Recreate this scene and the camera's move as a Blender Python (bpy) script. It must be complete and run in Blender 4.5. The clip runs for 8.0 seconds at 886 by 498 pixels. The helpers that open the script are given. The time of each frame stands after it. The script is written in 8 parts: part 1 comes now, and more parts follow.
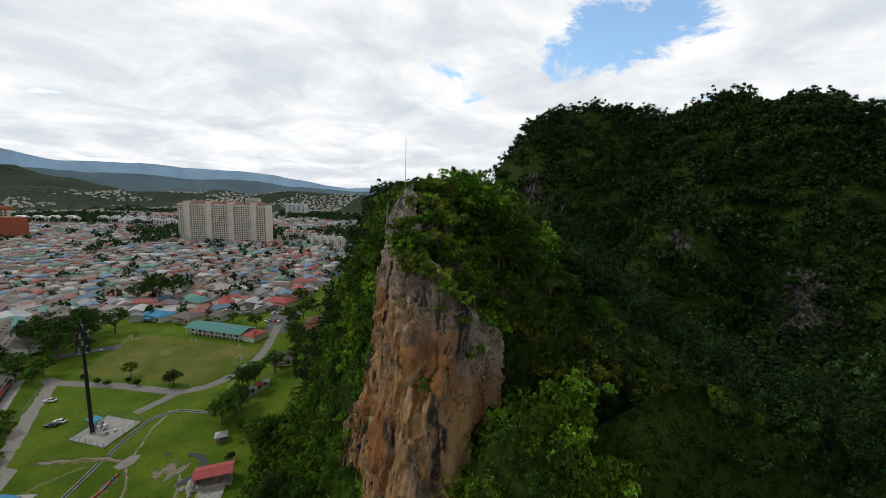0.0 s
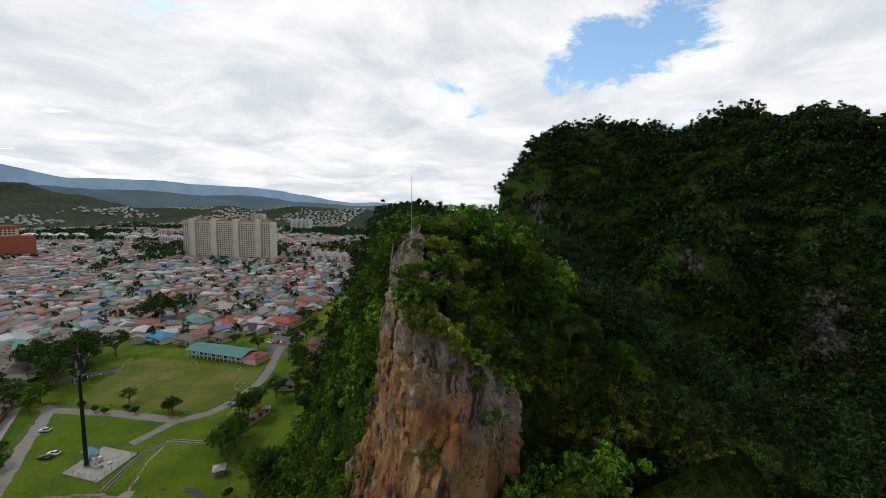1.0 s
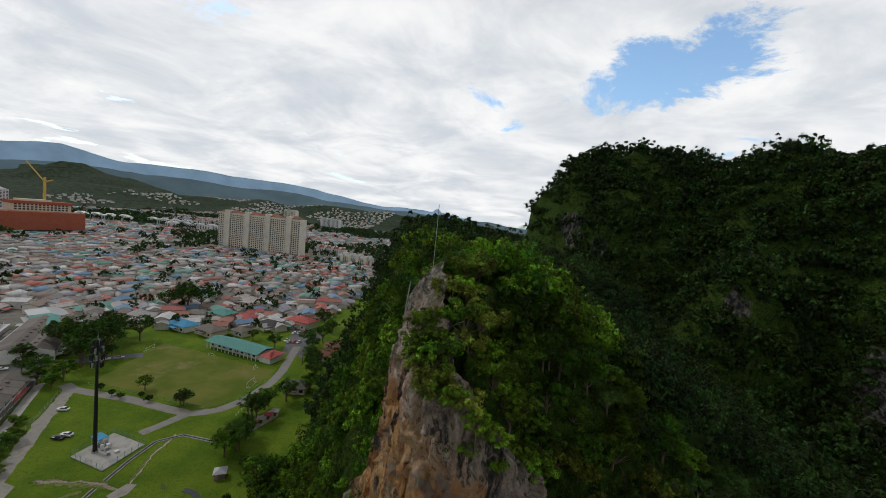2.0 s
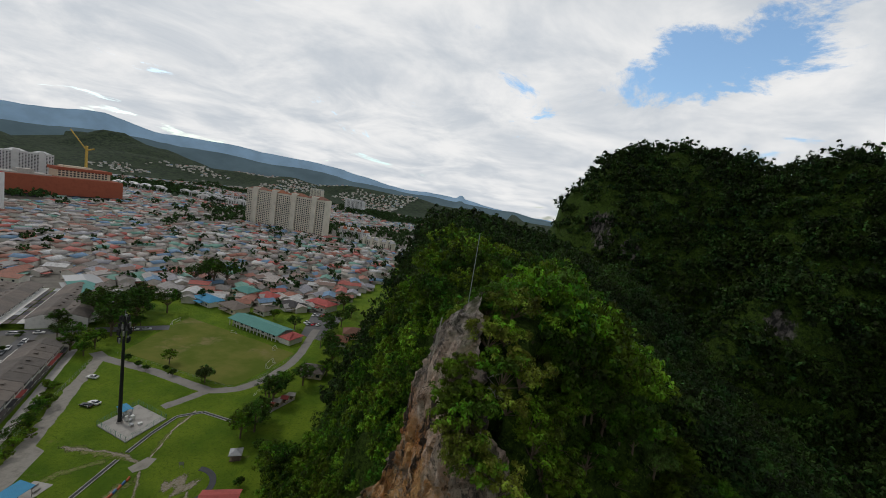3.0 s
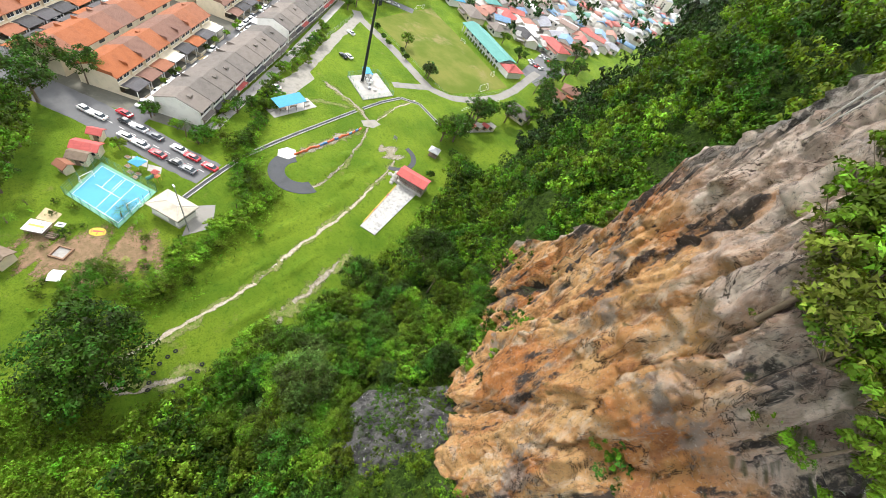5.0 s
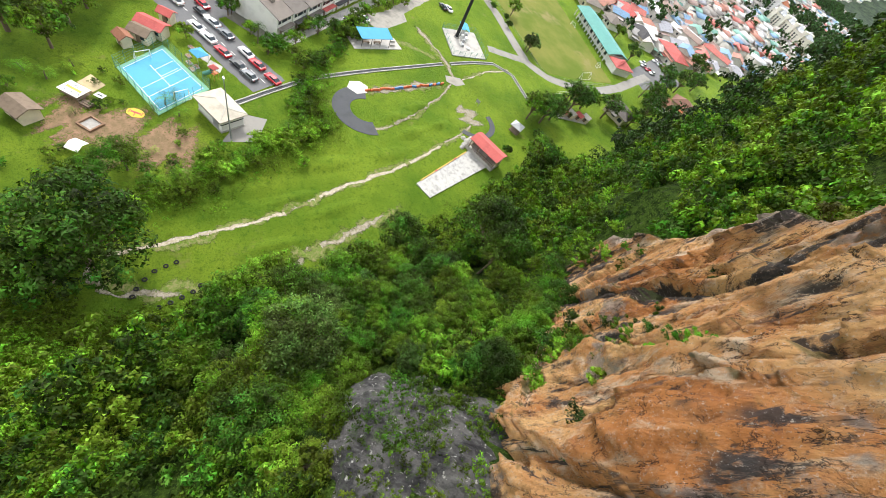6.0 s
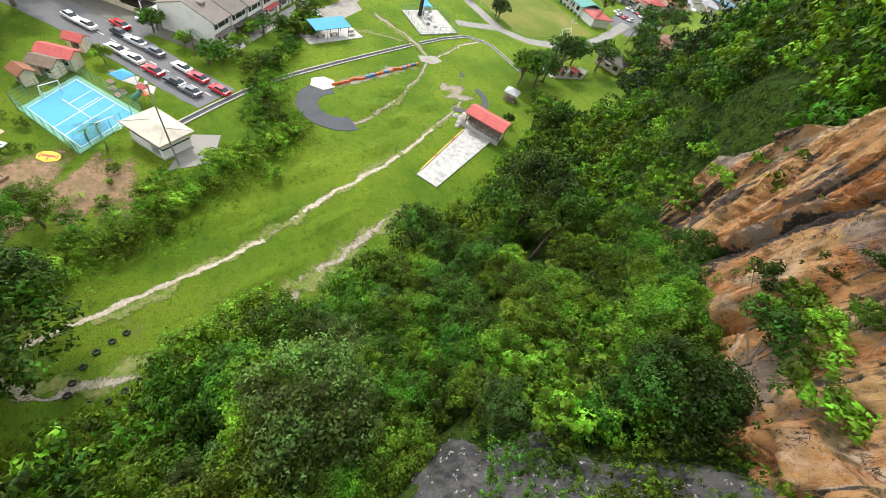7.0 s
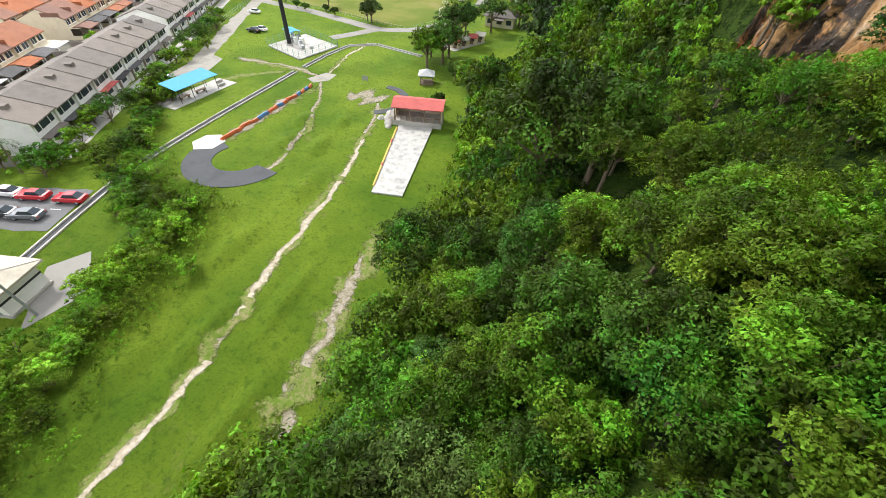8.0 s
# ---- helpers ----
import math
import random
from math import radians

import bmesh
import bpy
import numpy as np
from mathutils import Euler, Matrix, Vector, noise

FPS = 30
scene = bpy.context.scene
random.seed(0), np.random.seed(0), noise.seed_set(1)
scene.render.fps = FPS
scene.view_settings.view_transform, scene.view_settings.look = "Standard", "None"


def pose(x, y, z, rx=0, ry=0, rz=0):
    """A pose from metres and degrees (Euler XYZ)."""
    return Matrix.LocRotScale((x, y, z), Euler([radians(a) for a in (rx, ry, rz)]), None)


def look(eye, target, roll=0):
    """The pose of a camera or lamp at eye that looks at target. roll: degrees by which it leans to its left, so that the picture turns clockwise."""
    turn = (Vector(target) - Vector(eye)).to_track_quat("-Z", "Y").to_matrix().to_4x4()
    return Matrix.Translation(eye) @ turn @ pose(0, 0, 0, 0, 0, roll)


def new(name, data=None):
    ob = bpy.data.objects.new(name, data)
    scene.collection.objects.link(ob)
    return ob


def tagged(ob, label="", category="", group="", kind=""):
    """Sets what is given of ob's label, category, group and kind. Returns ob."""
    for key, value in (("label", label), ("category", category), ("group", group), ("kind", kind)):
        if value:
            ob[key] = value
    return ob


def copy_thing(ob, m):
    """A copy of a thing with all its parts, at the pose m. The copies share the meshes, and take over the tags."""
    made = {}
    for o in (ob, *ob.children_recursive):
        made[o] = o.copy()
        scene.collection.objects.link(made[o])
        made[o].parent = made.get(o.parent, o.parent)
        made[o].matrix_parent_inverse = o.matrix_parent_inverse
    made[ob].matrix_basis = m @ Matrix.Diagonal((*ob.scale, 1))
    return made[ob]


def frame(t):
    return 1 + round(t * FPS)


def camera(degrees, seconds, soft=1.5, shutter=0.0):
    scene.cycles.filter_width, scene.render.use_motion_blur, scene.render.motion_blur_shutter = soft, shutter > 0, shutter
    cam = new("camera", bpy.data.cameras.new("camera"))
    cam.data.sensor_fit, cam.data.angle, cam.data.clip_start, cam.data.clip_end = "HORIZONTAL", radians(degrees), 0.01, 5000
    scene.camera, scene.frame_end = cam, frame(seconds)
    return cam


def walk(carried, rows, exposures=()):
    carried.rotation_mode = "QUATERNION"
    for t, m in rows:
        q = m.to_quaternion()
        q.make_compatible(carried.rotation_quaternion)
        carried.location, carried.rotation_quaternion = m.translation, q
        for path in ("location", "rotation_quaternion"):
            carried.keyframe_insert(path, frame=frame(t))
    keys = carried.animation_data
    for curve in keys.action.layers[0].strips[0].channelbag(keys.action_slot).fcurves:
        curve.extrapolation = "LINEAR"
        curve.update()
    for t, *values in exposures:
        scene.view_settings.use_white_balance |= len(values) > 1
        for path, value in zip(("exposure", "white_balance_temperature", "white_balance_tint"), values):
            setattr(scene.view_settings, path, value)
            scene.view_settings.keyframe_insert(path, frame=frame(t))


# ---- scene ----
cam = camera(98.94, 8.0, soft=0.6)
# seconds, x, y, z, yaw, pitch, roll
ROWS = [
    (0.0, -1.63, -4.10, 84.87, 2.06, -7.66, 1.32),
    (0.5, -2.12, -1.55, 86.11, 1.99, -8.14, 1.18),
    (1.0, -2.42, -0.13, 87.91, 2.72, -5.66, 0.86),
    (1.5, -2.79, 2.29, 89.51, 4.03, -4.61, 2.27),
    (2.8, -4.55, 9.49, 92.85, 9.30, -4.53, 9.52),
    (3.0, -5.49, 9.87, 93.69, 9.46, -6.95, 8.81),
    (3.5, -7.08, 11.47, 93.26, 15.39, -17.01, 6.25),
    (4.0, -8.23, 13.29, 92.03, 20.58, -28.93, 4.50),
    (4.5, -10.08, 14.98, 89.41, 21.55, -40.11, 11.64),
    (5.0, -11.69, 17.41, 83.98, 25.93, -47.20, 28.66),
    (5.2, -12.53, 17.62, 82.05, 27.46, -48.74, 35.69),
    (6.3, -16.10, 24.82, 62.23, 35.33, -50.98, 35.76),
    (6.5, -17.39, 25.51, 59.33, 35.23, -50.88, 33.00),
    (7.0, -20.85, 27.39, 51.24, 34.98, -49.35, 23.44),
    (7.5, -25.20, 29.85, 43.32, 32.86, -47.83, 12.32),
    (8.0, -30.84, 31.87, 36.01, 27.52, -44.07, 3.43),
]
EXPOSURES = [(0.0, -1.45), (1.5, -1.5), (3.0, -1.72), (3.5, -1.75), (4.0, -0.45), (4.5, 0.4), (5.0, 0.65), (6.5, 0.52), (8.0, 0.58)]
walk(cam, [(t, pose(x, y, z, 0, 0, yaw) @ pose(0, 0, 0, 90 + pitch, 0, 0) @ pose(0, 0, 0, 0, 0, roll))
           for t, x, y, z, yaw, pitch, roll in ROWS], EXPOSURES)

# ---- sky and sun ----
SUN_AZ, SUN_EL = radians(-78), radians(50)   # azimuth from +y towards +x


def build_world():
    w = bpy.data.worlds.new("sky")
    w.use_nodes = True
    scene.world = w
    nt = w.node_tree
    n, l = nt.nodes, nt.links
    n.clear()
    out = n.new("ShaderNodeOutputWorld")
    bg = n.new("ShaderNodeBackground")
    sky = n.new("ShaderNodeTexSky")
    sky.sky_type = "NISHITA"
    sky.sun_disc = False
    sky.sun_elevation, sky.sun_rotation = SUN_EL, SUN_AZ
    sky.air_density, sky.dust_density = 1.0, 1.5
    tc = n.new("ShaderNodeTexCoord")
    sep = n.new("ShaderNodeSeparateXYZ")
    l.new(tc.outputs["Generated"], sep.inputs[0])
    # project the dome on a flat cloud layer
    mx = n.new("ShaderNodeMath"); mx.operation = "MAXIMUM"; mx.inputs[1].default_value = 0.0
    l.new(sep.outputs[2], mx.inputs[0])
    ad = n.new("ShaderNodeMath"); ad.operation = "ADD"; ad.inputs[1].default_value = 0.16
    l.new(mx.outputs[0], ad.inputs[0])
    dx = n.new("ShaderNodeMath"); dx.operation = "DIVIDE"
    dy = n.new("ShaderNodeMath"); dy.operation = "DIVIDE"
    l.new(sep.outputs[0], dx.inputs[0]); l.new(ad.outputs[0], dx.inputs[1])
    l.new(sep.outputs[1], dy.inputs[0]); l.new(ad.outputs[0], dy.inputs[1])
    cmb = n.new("ShaderNodeCombineXYZ")
    l.new(dx.outputs[0], cmb.inputs[0]); l.new(dy.outputs[0], cmb.inputs[1])

    def noise_tex(scale, detail, rough, offset=(0, 0, 0), dist=0.0):
        mp = n.new("ShaderNodeMapping")
        mp.inputs["Location"].default_value = offset
        l.new(cmb.outputs[0], mp.inputs[0])
        t = n.new("ShaderNodeTexNoise")
        t.inputs["Scale"].default_value, t.inputs["Detail"].default_value = scale, detail
        t.inputs["Roughness"].default_value, t.inputs["Distortion"].default_value = rough, dist
        l.new(mp.outputs[0], t.inputs["Vector"])
        return t.outputs[0]

    def ramp(src, lo, hi, a, b):
        r = n.new("ShaderNodeMapRange")
        r.interpolation_type = "SMOOTHSTEP"
        r.inputs[1].default_value, r.inputs[2].default_value, r.inputs[3].default_value, r.inputs[4].default_value = lo, hi, a, b
        l.new(src, r.inputs[0])
        return r.outputs[0]

    # a blue gap among the clouds
    gap = n.new("ShaderNodeVectorMath"); gap.operation = "DISTANCE"
    l.new(cmb.outputs[0], gap.inputs[0]); gap.inputs[1].default_value = (0.75, 1.72, 0)
    near = ramp(gap.outputs["Value"], 0.05, 0.62, 0.20, 0.0)
    thin = n.new("ShaderNodeMath"); thin.operation = "SUBTRACT"
    l.new(noise_tex(1.5, 9, 0.66, (4.3, 1.7, 0), 0.5), thin.inputs[0]); l.new(near, thin.inputs[1])
    cover = ramp(thin.outputs[0], 0.31, 0.40, 0.0, 1.0)
    shade = ramp(noise_tex(1.6, 6, 0.6, (9.1, 3.3, 0), 0.4), 0.3, 0.7, 0.0, 1.0)
    cloud = n.new("ShaderNodeMix"); cloud.data_type = "RGBA"
    cloud.inputs[6].default_value, cloud.inputs[7].default_value = (0.66, 0.71, 0.77, 1), (1.02, 1.02, 1.02, 1)
    l.new(shade, cloud.inputs[0])
    skymul = n.new("ShaderNodeMix"); skymul.data_type = "RGBA"; skymul.blend_type = "MULTIPLY"
    skymul.inputs[0].default_value = 1.0
    skymul.inputs[7].default_value = (0.200, 0.225, 0.225, 1)
    l.new(sky.outputs[0], skymul.inputs[6])
    mix = n.new("ShaderNodeMix"); mix.data_type = "RGBA"
    # thick cloud is duller overhead and away from the sun
    over = ramp(sep.outputs[2], 0.40, 0.85, 1.0, 0.42)
    north = ramp(sep.outputs[1], -0.6, 0.5, 0.62, 1.0)
    dull = n.new("ShaderNodeMath"); dull.operation = "MULTIPLY"
    l.new(over, dull.inputs[0]); l.new(north, dull.inputs[1])
    glow = n.new("ShaderNodeMix"); glow.data_type = "RGBA"; glow.blend_type = "MULTIPLY"; glow.inputs[0].default_value = 1.0
    l.new(cloud.outputs[2], glow.inputs[6]); l.new(dull.outputs[0], glow.inputs[7])
    l.new(cover, mix.inputs[0]); l.new(skymul.outputs[2], mix.inputs[6]); l.new(glow.outputs[2], mix.inputs[7])
    l.new(mix.outputs[2], bg.inputs[0])
    bg.inputs[1].default_value = 2.8
    l.new(bg.outputs[0], out.inputs[0])
    sun = bpy.data.lights.new("sun", "SUN")
    sun.energy, sun.angle, sun.color = 2.7, radians(9), (1.0, 0.96, 0.9)
    ob = new("sun", sun)
    d = Vector((math.sin(SUN_AZ) * math.cos(SUN_EL), math.cos(SUN_AZ) * math.cos(SUN_EL), math.sin(SUN_EL)))
    ob.matrix_world = look(d * 500, (0, 0, 0))


build_world()

# ---- materials ----
class Nodes:
    """A small wrapper to write node materials briefly."""

    def __init__(self, name):
        self.mat = bpy.data.materials.new(name)
        self.mat.use_nodes = True
        self.nt = self.mat.node_tree
        self.nt.nodes.clear()
        self.out = self.nt.nodes.new("ShaderNodeOutputMaterial")
        g = self.nt.nodes.new("ShaderNodeNewGeometry")
        self.pos, self.normal, self.island = g.outputs["Position"], g.outputs["Normal"], g.outputs["Random Per Island"]
        self.geo = g
        self._random = None

    def node(self, kind, **inputs):
        nd = self.nt.nodes.new(kind)
        for k, v in inputs.items():
            self.put(nd.inputs[k.replace("_", " ")], v)
        return nd

    def put(self, socket, v):
        if isinstance(v, bpy.types.NodeSocket):
            self.nt.links.new(v, socket)
        elif isinstance(v, tuple) and len(v) == 3 and socket.type == "RGBA":
            socket.default_value = (*v, 1)
        else:
            socket.default_value = v

    def random(self):
        return self.nt.nodes.new("ShaderNodeObjectInfo").outputs["Random"]

    def noise(self, scale, detail=4, rough=0.55, stretch=(1, 1, 1), dist=0.0, shift=(0, 0, 0)):
        mp = self.node("ShaderNodeMapping", Vector=self.pos, Scale=stretch, Location=shift)
        t = self.node("ShaderNodeTexNoise", Vector=mp.outputs[0], Scale=scale, Detail=float(detail), Roughness=rough, Distortion=dist)
        return t.outputs[0]

    def voronoi(self, scale, stretch=(1, 1, 1), out="Distance", feature="F1"):
        mp = self.node("ShaderNodeMapping", Vector=self.pos, Scale=stretch)
        t = self.node("ShaderNodeTexVoronoi", Vector=mp.outputs[0], Scale=scale)
        t.feature = feature
        return t.outputs[out]

    def remap(self, v, lo, hi, a=0.0, b=1.0, smooth=True):
        r = self.nt.nodes.new("ShaderNodeMapRange")
        r.interpolation_type = "SMOOTHSTEP" if smooth else "LINEAR"
        for i, x in enumerate((v, lo, hi, a, b)):
            self.put(r.inputs[i], x)
        return r.outputs[0]

    def math(self, op, a, b=0.0):
        m = self.nt.nodes.new("ShaderNodeMath")
        m.operation = op
        self.put(m.inputs[0], a)
        self.put(m.inputs[1], b)
        return m.outputs[0]

    def mix(self, f, a, b, mode="MIX"):
        m = self.nt.nodes.new("ShaderNodeMix")
        m.data_type, m.blend_type = "RGBA", mode
        self.put(m.inputs[0], f)
        self.put(m.inputs[6], a)
        self.put(m.inputs[7], b)
        return m.outputs[2]

    def hsv(self, col, h=0.5, s=1.0, v=1.0):
        return self.node("ShaderNodeHueSaturation", Color=col, Hue=h, Saturation=s, Value=v).outputs[0]

    def axis(self, i):
        s = self.node("ShaderNodeSeparateXYZ", Vector=self.pos)
        return s.outputs[i]

    def up(self):
        s = self.node("ShaderNodeSeparateXYZ", Vector=self.normal)
        return s.outputs[2]

    def bump(self, h, dist=0.1, strength=0.6):
        return self.node("ShaderNodeBump", Height=h, Distance=dist, Strength=strength).outputs[0]

    def principled(self, color, rough=0.8, metal=0.0, normal=None, spec=0.3, **kw):
        p = self.node("ShaderNodeBsdfPrincipled", Base_Color=color, Roughness=rough, Metallic=metal, **kw)
        p.inputs["Specular IOR Level"].default_value = spec
        if normal is not None:
            self.put(p.inputs["Normal"], normal)
        self.nt.links.new(p.outputs[0], self.out.inputs[0])
        return self.mat


def leaf_material(name, dark, light, sat=1.0):
    m = Nodes(name)
    big = m.remap(m.noise(0.11, 3, 0.5), 0.35, 0.65)
    mid = m.remap(m.noise(0.5, 3, 0.5, shift=(7, 3, 1)), 0.3, 0.7)
    c = m.mix(big, dark, light)
    c = m.mix(m.math("MULTIPLY", mid, 0.5), c, tuple(0.45 * a for a in dark))
    crown = m.node("ShaderNodeSeparateColor", Color=m.voronoi(0.24, (1, 1, 0.5), "Color")).outputs[0]
    c = m.hsv(c, m.remap(crown, 0, 1, 0.485, 0.515), 1.0, m.remap(crown, 0, 1, 0.55, 1.35))
    spray = m.node("ShaderNodeSeparateColor", Color=m.voronoi(1.15, (1, 1, 0.8), "Color")).outputs[1]
    c = m.hsv(c, m.remap(spray, 0, 1, 0.488, 0.512), 1.0, m.remap(spray, 0, 1, 0.52, 1.5))
    c = m.hsv(c, m.remap(m.island, 0, 1, 0.49, 0.515), sat, m.remap(m.island, 0, 1, 0.62, 1.38))
    d = m.node("ShaderNodeBsdfPrincipled", Base_Color=c, Roughness=0.6)
    d.inputs["Specular IOR Level"].default_value = 0.12
    t = m.node("ShaderNodeBsdfTranslucent", Color=m.hsv(c, 0.49, 1.1, 1.3))
    mx = m.node("ShaderNodeMixShader", Fac=0.20)
    m.nt.links.new(d.outputs[0], mx.inputs[1])
    m.nt.links.new(t.outputs[0], mx.inputs[2])
    m.nt.links.new(mx.outputs[0], m.out.inputs[0])
    return m.mat


def plain(name, color, rough=0.7, metal=0.0, dirt=0.35, scale=1.5, bumpy=0.0, spec=0.3, vary=0.0):
    """Paint, plaster, metal or concrete with stains at two scales."""
    m = Nodes(name)
    c = m.mix(m.math("MULTIPLY", m.remap(m.noise(scale, 5, 0.65), 0.42, 0.75), dirt), color, tuple(0.45 * a for a in color))
    c = m.mix(m.math("MULTIPLY", m.remap(m.noise(scale * 9, 3, 0.6, shift=(3, 9, 2)), 0.5, 0.8), dirt * 0.6), c, tuple(min(1, 1.25 * a + 0.02) for a in color))
    if vary:
        c = m.hsv(c, m.remap(m.random(), 0, 1, 0.5 - 0.03 * vary, 0.5 + 0.03 * vary), 1.0, m.remap(m.random(), 0, 1, 1 - 0.3 * vary, 1 + 0.3 * vary))
    nrm = m.bump(m.noise(scale * 12, 3, 0.6), bumpy, 0.6) if bumpy else None
    return m.principled(c, rough, metal, nrm, spec)


MAT = {}
MAT["leaf_a"] = leaf_material("leaf_mid_green", (0.056, 0.124, 0.009), (0.140, 0.228, 0.014))
MAT["leaf_b"] = leaf_material("leaf_dark_green", (0.034, 0.080, 0.009), (0.076, 0.142, 0.014))
MAT["leaf_c"] = leaf_material("leaf_light_green", (0.115, 0.215, 0.013), (0.205, 0.305, 0.026))
MAT["leaf_d"] = leaf_material("leaf_grey_green", (0.054, 0.105, 0.016), (0.110, 0.180, 0.030), 0.95)
MAT["leaf_olive"] = leaf_material("leaf_olive", (0.095, 0.125, 0.014), (0.215, 0.235, 0.030))
# leaves of the hills and the outcrop's back, darkened to hold shade
MAT["leaf_shaded"] = leaf_material("leaf_of_hill_forest_shaded", (0.017, 0.038, 0.009), (0.046, 0.080, 0.015))
MAT["leaf_town"] = leaf_material("leaf_of_town_trees", (0.030, 0.068, 0.018), (0.060, 0.110, 0.028))
MAT["bark"] = plain("bark", (0.16, 0.12, 0.085), 0.9, bumpy=0.05, scale=3)


def terrain_material():
    m = Nodes("grass_and_undergrowth")
    lawn = m.mix(m.remap(m.noise(0.06, 5, 0.6), 0.35, 0.65), (0.092, 0.170, 0.011), (0.178, 0.260, 0.020))
    lawn = m.mix(m.math("MULTIPLY", m.remap(m.noise(0.9, 6, 0.75, shift=(5, 1, 0)), 0.5, 0.66), 0.6), lawn, (0.042, 0.095, 0.007))
    lawn = m.mix(m.math("MULTIPLY", m.remap(m.noise(0.33, 5, 0.7, shift=(9, 9, 0)), 0.52, 0.66), 0.5), lawn, (0.135, 0.235, 0.016))
    lawn = m.mix(m.math("MULTIPLY", m.remap(m.noise(3.0, 6, 0.75, shift=(2, 6, 0)), 0.50, 0.66), 0.65), lawn, (0.040, 0.105, 0.010))
    lawn = m.mix(m.math("MULTIPLY", m.remap(m.noise(0.16, 6, 0.7, shift=(1, 8, 0)), 0.60, 0.72), 0.6), lawn, (0.200, 0.195, 0.060))
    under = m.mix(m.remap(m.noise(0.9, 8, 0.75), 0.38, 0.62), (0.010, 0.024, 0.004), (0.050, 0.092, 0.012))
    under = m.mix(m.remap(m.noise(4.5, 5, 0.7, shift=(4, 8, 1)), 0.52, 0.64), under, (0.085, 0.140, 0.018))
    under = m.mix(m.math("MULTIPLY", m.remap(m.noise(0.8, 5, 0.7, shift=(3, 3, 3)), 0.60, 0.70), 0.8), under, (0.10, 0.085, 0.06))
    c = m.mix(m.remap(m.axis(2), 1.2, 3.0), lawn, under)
    # woods on the far hills
    away = m.node("ShaderNodeVectorMath")
    away.operation = "LENGTH"
    m.put(away.inputs[0], m.pos)
    woods = m.mix(m.remap(m.noise(0.045, 8, 0.75), 0.40, 0.60), (0.014, 0.027, 0.016), (0.045, 0.066, 0.034))
    c = m.mix(m.remap(away.outputs["Value"], 620, 760), c, woods)
    # bare limestone shows on the steepest parts of the hill
    stone = m.mix(m.remap(m.noise(0.55, 8, 0.75, stretch=(1, 1, 0.25)), 0.42, 0.62), (0.022, 0.022, 0.021), (0.185, 0.168, 0.155))
    stone = m.mix(m.remap(m.noise(0.30, 6, 0.7, stretch=(1, 1, 0.4), shift=(3, 1, 7)), 0.52, 0.60), stone, (0.020, 0.030, 0.012))
    bare = 0.0
    for bx, by, bz, br in ((131, 140, 46, 11), (138, 147, 54, 9), (126, 133, 38, 8), (48, 253, 94, 9), (91, 157, 70, 5), (74, 196, 50, 6), (60, 232, 82, 7), (46, 243, 88, 7)):
        v = m.node("ShaderNodeVectorMath")
        v.operation = "DISTANCE"
        m.put(v.inputs[0], m.pos)
        v.inputs[1].default_value = (bx, by, bz)
        dist = m.math("ADD", v.outputs["Value"], m.math("MULTIPLY", m.math("SUBTRACT", m.noise(0.22, 6, 0.75, stretch=(1, 1, 0.45)), 0.5), 18.0))
        bare = m.math("MAXIMUM", bare, m.remap(dist, br - 1.5, br + 0.5, 1.0, 0.0))
    c = m.mix(bare, c, stone)
    hgt = m.math("ADD", m.noise(1.2, 8, 0.75), m.math("MULTIPLY", m.noise(6.0, 5, 0.7), 0.6))
    return m.principled(c, 0.9, normal=m.bump(hgt, 0.55, 1.0), spec=0.1)


